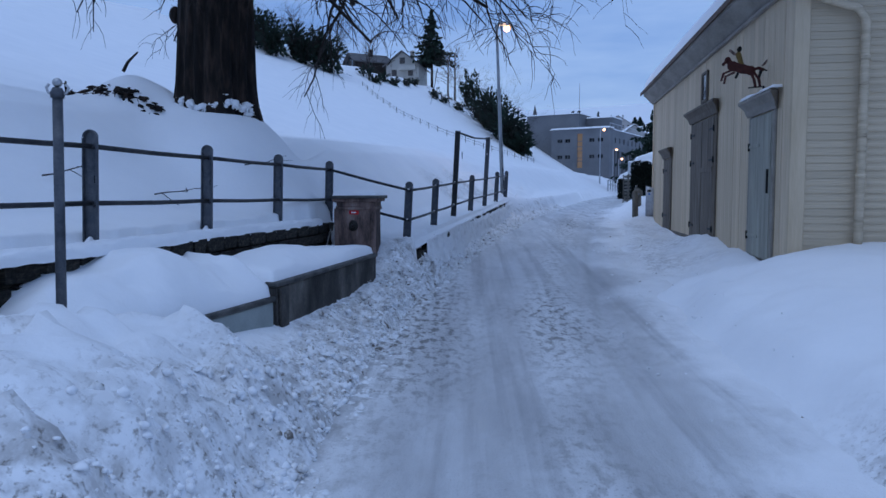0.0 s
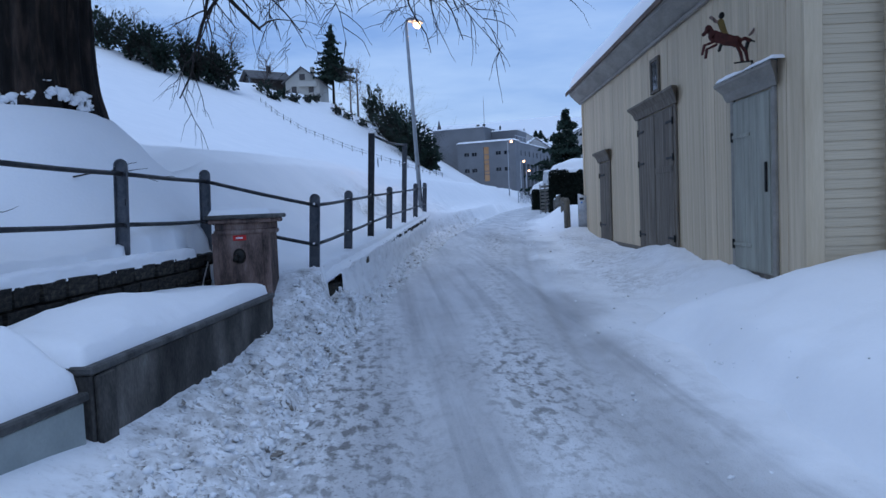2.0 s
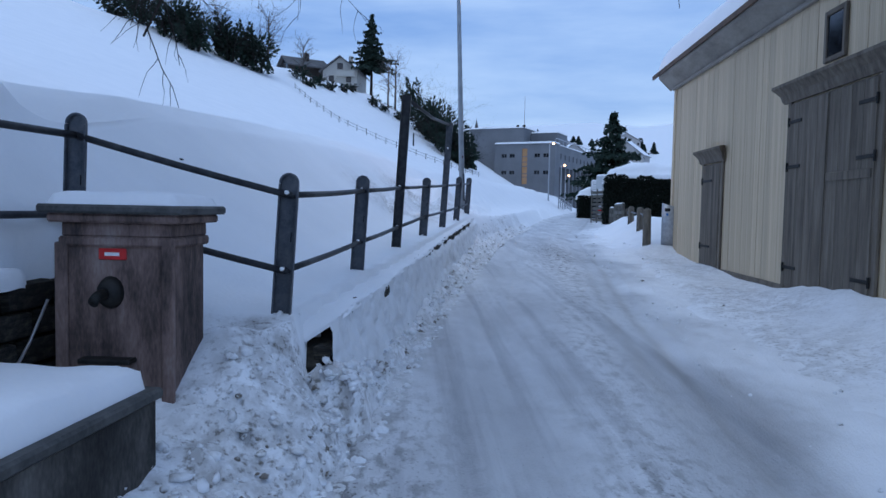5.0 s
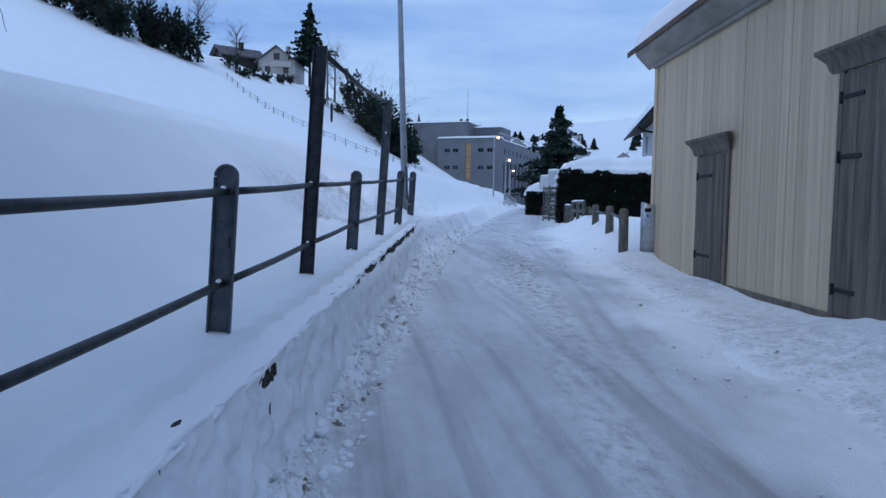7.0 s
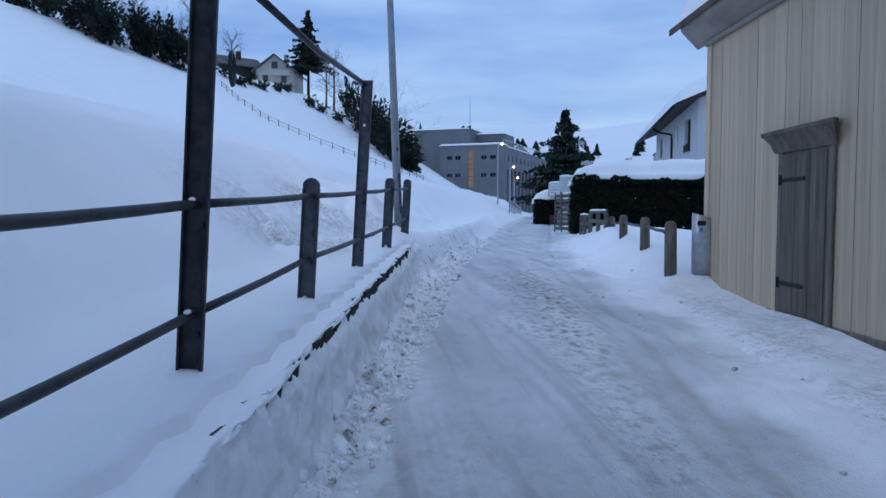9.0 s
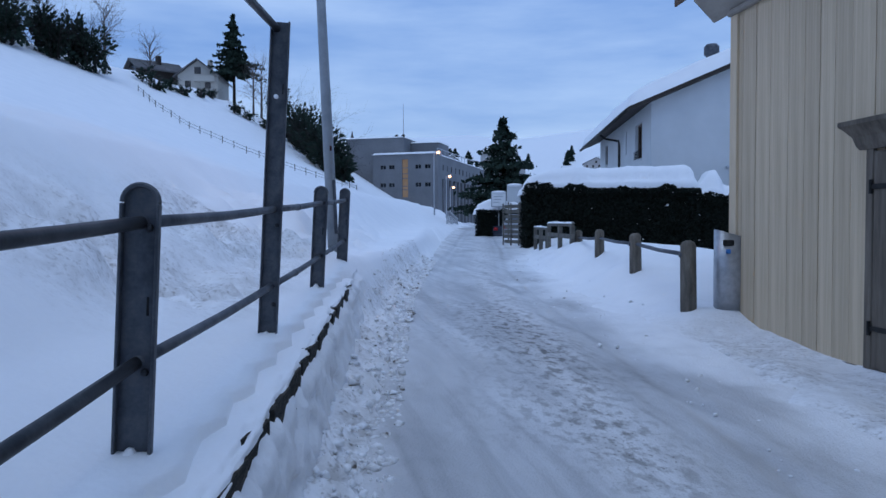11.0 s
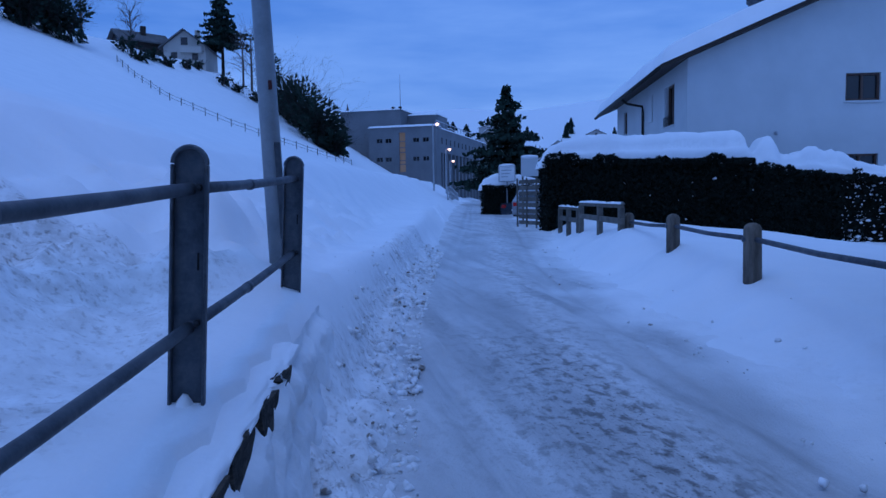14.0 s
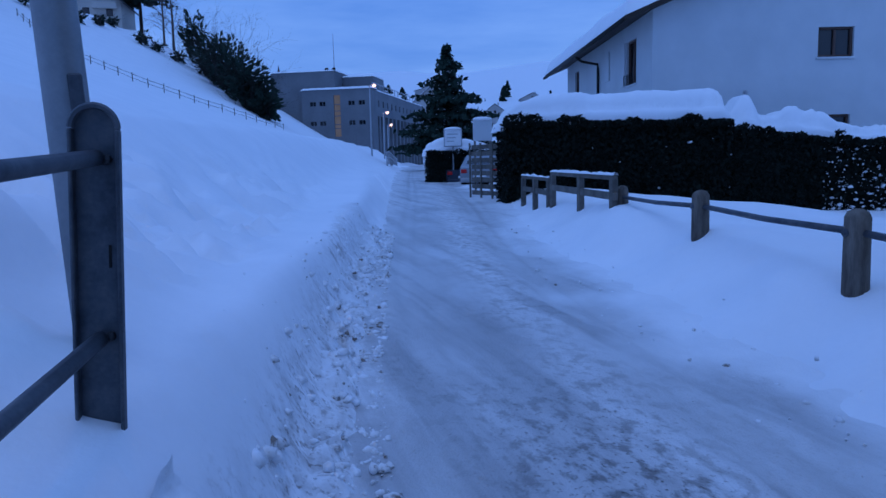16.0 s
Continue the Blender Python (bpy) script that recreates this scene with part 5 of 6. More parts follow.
def hedge(name, m, length, depth, top, low, seed, label, snow_top, flecks=0, leaves=12000):
    """A clipped hedge in its own frame: u along, v back. top, low and snow_top are functions of u."""
    th = thing(name, m, label, "hedge")
    n = 60
    us = np.linspace(0.08, length - 0.08, n)
    vs, fs = [], []
    for u in us:
        t, l = float(top(u)) - 0.12, float(low(u)) - 0.3
        vs += [(u, 0.10, l), (u, depth - 0.1, l), (u, depth - 0.1, t), (u, 0.10, t)]
    for i in range(n - 1):
        for k in range(4):
            j = (k + 1) % 4
            fs.append((4 * i + k, 4 * i + 4 + k, 4 * i + 4 + j, 4 * i + j))
    fs += [(0, 1, 2, 3), (4 * n - 1, 4 * n - 2, 4 * n - 3, 4 * n - 4)]
    part("inner_growth", (vs, fs), YEW, th)
    r = np.random.default_rng(seed)
    u = r.uniform(0, length, leaves)
    kind = r.random(leaves)
    t, l = top(u), low(u) - 0.1
    zz = l + (t - l) * r.random(leaves)
    v = np.where(kind < 0.62, r.normal(0.06, 0.06, leaves), np.where(kind < 0.86, r.uniform(0, depth, leaves), depth - r.normal(0.05, 0.05, leaves)))
    top_row = (kind >= 0.62) & (kind < 0.86)
    sprig = 0.34 * np.clip(fbm(u * 2.6, 0 * u, 3, seed + 31) + 0.08, 0, 1)
    zz = np.where(top_row, t - 0.06 + 0.07 * fbm(u * 6, v * 4, 2, seed) + 0.08 * r.random(leaves) ** 2, zz)
    v = np.where(top_row & (r.random(leaves) < 0.6), r.normal(-0.03, 0.05, leaves), v)
    zz = np.where(top_row & (v < 0.12), t - 0.12 + (0.14 + sprig) * r.random(leaves), zz)
    end = r.random(leaves) < 0.09
    u = np.where(end & (kind < 0.5), r.normal(0.05, 0.05, leaves), u)
    v = np.where(end & (kind < 0.5), r.uniform(0, depth, leaves), v)
    leafs = new("leaves", cloud_mesh("leaves", *leaf_cloud(np.stack([u, v, zz], -1), 0.055, seed), YEW))
    leafs.parent = th
    U, V = np.meshgrid(np.linspace(-0.12, length + 0.1, int(length * 14)), np.linspace(0.14, depth + 0.2, 40))
    e = np.minimum.reduce([U + 0.12, length + 0.1 - U, V - 0.14, depth + 0.2 - V]) + 0.10 * fbm(U * 1.8, V * 1.8, 4, seed + 9)
    e[0], e[-1], e[:, 0], e[:, -1] = -0.2, -0.2, -0.2, -0.2
    k = 0.48 * np.sqrt(np.clip(1 - (1 - np.clip(e / 0.16, 0, 1)) ** 2, 0, 1)) + 0.52 * np.sqrt(np.clip(1 - (1 - np.clip((e - 0.16) / 0.28, 0, 1)) ** 2, 0, 1))
    Z = top(U) - 0.10 + (snow_top(U) - top(U) + 0.10) * k + (0.16 if length < 7 else 0.36) * fbm(U * (1.6 if length < 7 else 2.1), V * 1.4, 4, seed + 2) * k - np.where(e < 0, 0.10, 0)
    cap_ = new("snow_on_hedge", grid_mesh("snow_on_hedge", U, V, Z, SNOW))
    cap_.matrix_basis = m
    tagged(cap_, "deep rounded snow lying along the hedge top", "snow")
    if flecks:
        fu = r.uniform(length * 0.35, length, flecks) 
        fz = low(fu) + (top(fu) - low(fu)) * r.random(flecks) ** 1.4
        sz = 0.015 + 0.07 * r.random(flecks) ** 3 * (0.3 + fu / length)
        ob = lumps("snow_tufts", np.stack([fu, r.normal(0.02, 0.04, flecks), fz, sz], -1), seed + 5, SNOW, "tufts of snow caught in the hedge's leaves")
        ob.matrix_basis = m
    return th


HM = Matrix(((0.971, 0.238, 0, 8.72), (-0.238, 0.971, 0, 38.60), (0, 0, 1, 0), (0, 0, 0, 1)))
hedge("hedge", HM, 5.95, 1.3, lambda u: 2.94 - 0.008 * u + 0 * u, lambda u: 0.95 + 0 * u, 101, "tall clipped dark evergreen hedge", lambda u: 3.62 + 0.03 * u - 0.55 * np.exp(-(u + 0.1) / 0.35), 14, 20000)
HM2 = HM @ pose(5.9, 0.1, 0)
hedge("hedge", HM2, 7.5, 1.4, lambda u: np.interp(u, [0, 0.5, 1.5, 3.2, 7.5], [2.74, 2.62, 2.52, 2.32, 2.1]), lambda u: 0.40 + 0 * u, 113, "lower loose evergreen hedge with snow tufts", lambda u: np.interp(u, [0, 0.3, 0.55, 0.85, 1.05, 1.6, 3.0, 3.6, 7.5], [3.13, 3.08, 3.40, 3.45, 3.06, 3.08, 2.95, 2.7, 2.5]), 650, 20000)
HM3 = pose(11.1, 53.3, 0, 0, 0, -12)
hedge("hedge", HM3, 3.0, 1.2, lambda u: 2.45 + 0 * u, lambda u: 1.0 + 0 * u, 127, "small dark evergreen hedge under snow", lambda u: 2.85 + 0.25 * np.sin(u * 1.1), 40, 4000)

# slatted garden gate beside the hedge
gt = thing("garden_gate", pose(9.05, 41.9, 0.95, 0, 0, -79), "grey wooden slatted garden gate beside the hedge", "gate")
for i in range(8):
    part("slat", box((0.05, -0.012, 0.06 + 0.19 * i), (1.75, 0.012, 0.19 + 0.19 * i), 0.006), PALE_WOOD, gt)
for x in (0.0, 0.6, 1.2, 1.75):
    part("upright", box((x - 0.035, -0.05, -0.2), (x + 0.035, -0.012, 1.58), 0.008), PALE_WOOD, gt)

# pale board on two posts behind the gate
pb = thing("garden_board", pose(9.75, 42.7, 1.0, 0, 0, -14), "pale grey board on two posts beside the hedge end", "board")
part("panel", box((-0.30, -0.02, 1.62), (0.30, 0.02, 2.28), 0.01), STUCCO, pb)
for x in (-0.24, 0.24):
    part("post", box((x - 0.03, 0.02, -0.3), (x + 0.03, 0.08, 2.2), 0.008), PALE_WOOD, pb)
part("snow", moved(ball((0, 0, 0), 1.0, 7, 12), Matrix.Translation((0, 0, 2.29)) @ Matrix.Diagonal((0.31, 0.07, 0.07, 1))), SNOW, pb, "snow cushion", flat=False)

# notice box on a post, with snow
nb = thing("notice_board", pose(12.3, 53.0, 0.9, 0, 0, -18), "pale notice board on a post under snow", "sign")
part("post", tube([(0, 0.06, 0), (0, 0.06, 2.2)], 0.035, 10), GALV, nb)
part("board", box((-0.42, -0.05, 1.75), (0.42, 0.05, 2.55), 0.02), GALV, nb)
part("face", box((-0.37, -0.056, 1.80), (0.37, -0.0505, 2.50), 0.0), WHITE, nb)
for i in range(3):
    part("line", box((-0.28, -0.060, 2.30 - 0.16 * i), (0.25 - 0.1 * i, -0.0565, 2.34 - 0.16 * i), 0.0), GALV, nb, "illegible grey lettering")
part("snow", moved(ball((0, 0, 0), 0.40, 8, 14), Matrix.Translation((0, 0, 2.56)) @ Matrix.Diagonal((1.0, 0.35, 0.22, 1))), SNOW, nb, "snow cushion", flat=False)


def car(m, paint, label):
    th = thing("car", m, label, "car", group="parked cars")
    side = [(-2.1, 0.35), (2.05, 0.35), (2.1, 0.75), (1.95, 0.88), (1.1, 0.98), (0.55, 1.42), (-0.95, 1.47), (-1.75, 1.05), (-2.1, 0.95)]
    body = prism(side, 1.64, 1, -0.82)
    vs = [(x, y * (0.84 if z > 1.2 else 1.0), z) for x, y, z in body[0]]
    part("body", (vs, body[1]), paint, th)
    part("rear_window", prism([(-1.00, 1.40), (-1.62, 1.10), (-1.66, 1.10), (-1.04, 1.42)], 1.2, 1, -0.6), GLASS, th)
    for s in (-1, 1):
        part("side_window", prism([(0.5, 1.36), (0.98, 1.02), (-1.45, 1.05), (-0.95, 1.39)], 0.02, 1, s * 0.80 - 0.01 if s > 0 else -0.81), GLASS, th)
        part("tail_lamp", box((-2.13, s * 0.66 - 0.12, 0.74), (-2.06, s * 0.66 + 0.12, 0.90), 0.02), TAIL, th)
        for x in (-1.3, 1.3):
            wh = part("wheel", tube([(x, s * 0.68, 0.32), (x, s * 0.86, 0.32)], 0.32, 18), RUBBER, th)
            part("rim", tube([(x, s * 0.855, 0.32), (x, s * 0.87, 0.32)], 0.19, 14), GALV, wh)
    part("number_plate", box((-2.125, -0.26, 0.58), (-2.10, 0.26, 0.69), 0.004), WHITE, th)
    part("bumper", box((-2.17, -0.80, 0.36), (-2.02, 0.80, 0.55), 0.04), paint, th)
    return th


car(pose(13.7, 54.6, float(land(13.4, 53.5)) - 0.1, 0, 0, 62), CAR_BLUE, "dark blue car parked beside the snowy hedge")
car(pose(13.1, 51.0, float(land(12.8, 50.0)) - 0.1, 0, 0, 62), CAR_SILVER, "silver car parked behind the garden gate")

# ---- white house ----
HOUSE = Matrix(((0.955, 0.296, 0, 15.25), (-0.296, 0.955, 0, 41.82), (0, 0, 1, -0.05), (0, 0, 0, 1))) @ Matrix.Diagonal((1.03, 1.03, 1.03, 1))
hw, hl, hz = 12.4, 13.8, 6.48
house = thing("house", HOUSE, "white rendered house with dark eaves and snowy roof", "house")
hr = hz + 0.414 * hw / 2
t = 0.3


def wall_with(u0, u1, z0, z1, holes, axis, n0, n1):
    """One wall in one piece with openings (u0, u1, z0, z1); axis 1: it faces -y, axis 0: it faces x. n0, n1: its two faces."""
    us = sorted({u0, u1, *[h[0] for h in holes], *[h[1] for h in holes]})
    zs = sorted({z0, z1, *[h[2] for h in holes], *[h[3] for h in holes]})
    nu, nz = len(us), len(zs)

    def at(i, k, n):
        return (us[i], n, zs[k]) if axis == 1 else (n, us[i], zs[k])
    verts = [at(i, k, n) for n in (n0, n1) for k in range(nz) for i in range(nu)]
    half = nu * nz

    def solid(i, k):
        if not (0 <= i < nu - 1 and 0 <= k < nz - 1):
            return False
        a, c = (us[i] + us[i + 1]) / 2, (zs[k] + zs[k + 1]) / 2
        return not any(h[0] < a < h[1] and h[2] < c < h[3] for h in holes)
    faces = []
    for i in range(nu - 1):
        for k in range(nz - 1):
            if solid(i, k):
                p, q, r, s_ = k * nu + i, k * nu + i + 1, (k + 1) * nu + i + 1, (k + 1) * nu + i
                faces += [(p, q, r, s_), (s_ + half, r + half, q + half, p + half)]
                for (a, b), (di, dk) in (((p, q), (0, -1)), ((q, r), (1, 0)), ((r, s_), (0, 1)), ((s_, p), (-1, 0))):
                    if not solid(i + di, k + dk):
                        faces.append((b, a, a + half, b + half))
    return verts, faces


front_holes = [(5.15, 6.27, 4.93, 5.84), (4.55, 6.25, 2.0, 3.17)]
part("front_wall", wall_with(0, hw, 0.3, hz, front_holes, 1, 0.0, t), STUCCO, house)
part("gable_wall", prism([(0, hz), (hw, hz), (hw / 2, hr)], t, 1, 0.0), STUCCO, house)
side_holes = [(1.75, 2.95, 4.45, 5.95), (11.0, 11.9, 4.9, 6.0)]
part("side_wall", wall_with(t, hl, 0.3, hz, side_holes, 0, 0.0, t), STUCCO, house)
part("side_wall", box((hw - t, t, 0.3), (hw, hl, hz), 0), STUCCO, house)
part("back_wall", join(box((t, hl - t, 0.3), (hw - t, hl, hz), 0), prism([(0, hz), (hw, hz), (hw / 2, hr)], t, 1, hl - t)), STUCCO, house)


def window(parent, lo, hi, axis, leaves=2, sill=True):
    """A framed window set into a wall; axis 1: the wall faces -y, axis 0: it faces -x."""
    def bx(a, b, c, d, n0, n1, bev=0.006):
        return box((a, n0, c), (b, n1, d), bev) if axis == 1 else box((n0, a, c), (n1, b, d), bev)
    (a, c), (b, d) = lo, hi
    w = part("window", bx(a, b, c, d, 0.16, 0.18, 0), GLASS, parent)
    f = 0.07
    for q in ((a, a + f, c, d), (b - f, b, c, d), (a + f, b - f, d - f, d), (a + f, b - f, c, c + f)):
        part("window_frame", bx(*q, 0.08, 0.158), FRAME_BROWN, w)
    for i in range(1, leaves):
        x = a + (b - a) * i / leaves
        part("mullion", bx(x - 0.04, x + 0.04, c + f, d - f, 0.09, 0.158), FRAME_BROWN, w)
    if sill:
        part("sill", bx(a - 0.05, b + 0.05, c - 0.06, c, -0.06, 0.08), STUCCO, w)
    return w


window(house, (5.15, 4.93), (6.27, 5.84), 1)
window(house, (4.55, 2.0), (6.25, 3.17), 1, 3)
w1 = window(house, (1.75, 4.45), (2.95, 5.95), 0)
for i in range(7):
    part("railing_bar", box((-0.12, 1.80 + 0.18 * i, 4.45), (-0.10, 1.82 + 0.18 * i, 4.80), 0.0), IRON, w1)
window(house, (11.0, 4.9), (11.9, 6.0), 0, 1)
part("shutter", box((-0.05, 3.05, 4.45), (-0.005, 3.55, 5.95), 0.01), STUCCO, house, "pale closed shutter")
part("shutter", box((-0.05, 5.3, 4.9), (-0.005, 6.0, 6.0), 0.01), STUCCO, house, "pale closed shutter")
part("wall_lamp", ball((2.9, -0.08, 3.9), 0.07, 6, 10), GALV, house, flat=False)
for s in (-1, 1):
    x0, x1 = (-1.0, hw / 2) if s < 0 else (hw + 1.0, hw / 2)
    v = []
    for z in (0.0, 0.15):
        v += [(x0, -0.55, hz - 0.41 + z), (x1, -0.55, hr + z), (x1, hl + 0.8, hr + z), (x0, hl + 0.8, hz - 0.41 + z)]
    part("roof", (v, [(3, 2, 1, 0), (4, 5, 6, 7), (0, 1, 5, 4), (1, 2, 6, 5), (2, 3, 7, 6), (3, 0, 4, 7)]), DARK_WOOD, house, "dark boarded roof overhang")
part("gutter", tube([(-1.05, -0.5, hz - 0.38), (-1.05, hl + 0.8, hz - 0.42)], 0.07, 10), IRON, house, flat=False)
part("downpipe", tube([(-1.02, 6.9, hz - 0.40), (-0.75, 6.9, hz - 0.62), (-0.10, 6.9, hz - 0.75), (-0.08, 6.9, hz - 1.0), (-0.08, 6.9, 0.6)], 0.055, 10), IRON, house, "dark downpipe", flat=False)
part("vent_pipe", tube([(2.75, 1.6, hz + 0.1 + 0.7), (2.75, 1.6, hz + 0.1 + 1.95)], 0.16, 14), STEEL, house, flat=False)
part("vent_cowl", tube([(2.75, 1.6, hz + 0.1 + 1.92), (2.75, 1.6, hz + 0.1 + 2.05), (2.75, 1.6, hz + 0.1 + 2.35), (2.75, 1.6, hz + 0.1 + 2.45)], [0.18, 0.30, 0.30, 0.22], 16), STEEL, house, flat=False)
for s in (-1, 1):
    V, U = np.meshgrid(np.linspace(-0.55, hl + 0.8, 70), np.linspace(0, 1, 40))
    kk = np.sqrt(np.clip(1 - (1 - np.clip(U / 0.07, 0, 1)) ** 2, 0, 1)) * np.sqrt(np.clip(1 - (1 - np.clip((V + 0.55) / 0.3, 0, 1)) ** 2, 0, 1))
    X = -1.0 + U * (hw / 2 + 1.0)
    Z = hz - 0.41 + 0.14 + U * (hr - hz + 0.41) + (0.60 + 0.10 * fbm(V * 0.5, U * 4, 3, 140)) * kk
    ob = new("house_roof_snow", grid_mesh("house_roof_snow", X if s < 0 else (hw - X)[::-1], V, Z if s < 0 else Z[::-1], SNOW))
    ob.matrix_basis = HOUSE
    tagged(ob, "thick snow on the white house's roof", "snow")


# ---- grey public building up the road ----
BM = Matrix(((0.88, 0.47, 0, 14.5), (-0.47, 0.88, 0, 125.4), (0, 0, 1, 0.3), (0, 0, 0, 1)))
bld = thing("public_building", BM, "grey concrete public building with flat snowy roof", "building")
W_, L_, T_ = 10.4, 36.0, 12.0
holes = [(1.2, 2.1, 9.75, 10.35), (2.6, 3.5, 9.75, 10.35), (4.75, 5.7, 5.4, 11.2), (6.9, 7.8, 9.75, 10.35), (8.4, 9.3, 9.75, 10.35),
         (1.2, 2.1, 7.0, 7.6), (2.6, 3.5, 7.0, 7.6), (6.9, 7.8, 7.0, 7.6), (8.4, 9.3, 7.0, 7.6)]
part("front_wall", wall_with(0, W_, 0.5, T_, holes, 1, 0.0, 0.35), GREY_FACADE, bld)
for a, b, c, d in holes:
    tall = d - c > 2
    w = part("window", box((a, 0.22, c), (b, 0.26, d), 0), WARM_GLASS if tall else GLASS, bld, "warmly lit stair window" if tall else "")
    if tall:
        for z in (6.55, 7.1, 8.3, 9.0, 9.9):
            part("glazing_bar", box((a, 0.12, z - 0.06), (b, 0.22, z + 0.06), 0), GREY_FACADE, w)
    else:
        part("window_frame", box((a - 0.04, 0.14, c - 0.04), (b + 0.04, 0.2, c), 0), GREY_FACADE, w)
        part("mullion", box(((a + b) / 2 - 0.03, 0.14, c), ((a + b) / 2 + 0.03, 0.21, d), 0), GREY_FACADE, w)
# the long side: a band of small windows over tall piers
sq = [(3.0 + 2.6 * i, 3.7 + 2.6 * i, 9.6, 10.5) for i in range(12)]
part("side_wall", wall_with(0.35, L_, 8.3, T_ - 0.2, sq, 0, W_ - 0.35, W_), GREY_FACADE, bld)
for a, b, c, d in sq:
    part("window", box((W_ - 0.26, a, c), (W_ - 0.22, b, d), 0), GLASS, bld)
# one dark glass sheet closes the slots between the piers
part("recess_wall", box((W_ - 2.2, 0.35, 0.5), (W_ - 1.9, L_, 8.3), 0), GLASS, bld, "dark glass sheet behind the piers")
part("end_pier", box((W_ - 1.9, 0.35, 0.5), (W_, 2.6, 8.3), 0), GREY_FACADE, bld)
for i in range(13):
    part("pier", box((W_ - 0.6, 3.6 + 2.5 * i, 0.5), (W_, 4.3 + 2.5 * i, 8.3), 0.03), GREY_FACADE, bld)
part("back_wall", box((0, 0.35, 0.5), (0.35, L_, T_ - 0.2), 0), GREY_FACADE, bld)
part("roof_slab", box((0.35, 0.35, T_ - 0.6), (W_ - 0.35, L_, T_ - 0.25), 0), GREY_FACADE, bld)
part("rear_block", box((-5.6, 2.5, 0.5), (4.2, 26, 14.9), 0.05), GREY_FACADE, bld)
part("stair_head", box((4.2, 6.0, T_ - 0.3), (9.0, 12.0, 14.3), 0.05), GREY_FACADE, bld)
for i in range(16):
    part("roof_rail_post", box((W_ - 0.3, 1.0 + 2.2 * i, T_ - 0.2), (W_ - 0.22, 1.08 + 2.2 * i, T_ + 0.9), 0), GALV, bld)
part("roof_rail", box((W_ - 0.3, 1.0, T_ + 0.82), (W_ - 0.22, 34.1, T_ + 0.92), 0), GALV, bld)
part("antenna_mast", tube([(3.9, 3.4, 14.8), (3.9, 3.4, 20.2)], [0.07, 0.03], 8), GALV, bld)
for x in (2.9, 4.0):
    part("loudhailer", tube([(x, 3.2, 15.0), (x, 2.9, 15.2)], [0.1, 0.30], 10), IRON, bld)
for nm, a, b, z, hgt_ in (("snow_on_front_roof", (-0.15, -0.15), (W_ + 0.1, 3.0), T_ - 0.02, 0.32), ("snow_on_front_roof", (W_ - 1.8, 3.0), (W_ + 0.05, L_), T_ - 0.22, 0.22), ("snow_on_rear_block", (-5.7, 2.4), (4.3, 26.1), 14.88, 0.28), ("snow_on_stair_head", (4.2, 5.9), (9.1, 12.1), 14.28, 0.26)):
    ob = new(nm, snow_slab(np.linspace(a[0], b[0], 30), np.linspace(a[1], b[1], 40), lambda u, v: 0 * u + z, lambda u, v: 0 * u + hgt_, 150, 0.3, 0.06))
    ob.matrix_basis = BM
    tagged(ob, "snow on the public building's flat roof", "snow")


def tall_lamp(x, y, top, label):
    z = float(land(x, y)) - 0.1
    th = thing("road_lamp", pose(x, y, z), label, "street lamp", group="lit road lamps")
    part("pole", tube([(0, 0, 0), (0, 0, top - z - 0.1), (0.25, -0.2, top - z)], [0.09, 0.06, 0.05], 10), GALV, th)
    part("head", box((0.15, -0.45, top - z - 0.03), (0.55, -0.15, top - z + 0.08), 0.02), GALV, th)
    part("lens", ball((0.36, -0.32, top - z - 0.08), 0.17, 6, 10), LAMP_GLOW, th, "glowing orange lens")


tall_lamp(16.0, 87.2, 9.1, "slim road lamp with a glowing orange head")
tall_lamp(19.5, 96.8, 7.3, "slim road lamp with a glowing orange head")
tall_lamp(22.3, 106.5, 6.5, "slim road lamp with a glowing orange head")
gr = thing("guard_rail", pose(0, 0, 0), "grey steel guard rail beside the upper lane", "guard rail")
gp = [(15.2 + 0.29 * k, 78.0 + k) for k in range(0, 26, 3)]
for x, y in gp:
    z = float(land(x, y))
    part("post", box((x - 0.05, y - 0.05, z - 0.2), (x + 0.05, y + 0.05, z + 1.0), 0), GALV, gr)
for z_ in (0.95, 0.5):
    part("rail", tube([(x, y, float(land(x, y)) + z_) for x, y in gp], 0.05, 6), GALV, gr)


# ---- trees ----
def branch(out, p, way, length, radius, depth, rnd, droop, kids, taper=0.35, steps=5, sides=5):
    pts, rad = [Vector(p)], [radius]
    way = Vector(way).normalized()
    for i in range(steps):
        way = (way + Vector((rnd.gauss(0, 0.16), rnd.gauss(0, 0.16), rnd.gauss(0, 0.12) - droop * (0.4 + i / steps)))).normalized()
        pts.append(pts[-1] + way * (length / steps))
        rad.append(radius * (1 - (1 - taper) * (i + 1) / steps))
    out.append(tube(pts, rad, sides if radius > 0.03 else (4 if radius > 0.012 else 3), False))
    if depth:
        for k in range(kids[depth - 1]):
            t = 0.18 + 0.82 * (k + rnd.random()) / kids[depth - 1]
            i = min(int(t * steps), steps - 1)
            q = pts[i].lerp(pts[i + 1], t * steps - i)
            w = (pts[i + 1] - pts[i]).normalized()
            side_ = w.orthogonal().normalized()
            side_.rotate(Matrix.Rotation(rnd.uniform(0, 2 * math.pi), 3, w))
            branch(out, q, w * 0.65 + side_ * rnd.uniform(0.5, 1.0), length * rnd.uniform(0.36, 0.58), max(rad[i] * 0.52, 0.0065), depth - 1, rnd, droop * 1.15, kids, taper, steps, sides)


def fast_join(shapes):
    V, F, k = [], [], 0
    for v, f in shapes:
        V.extend(v)
        F.extend([tuple(i + k for i in face) for face in f])
        k += len(v)
    return V, F


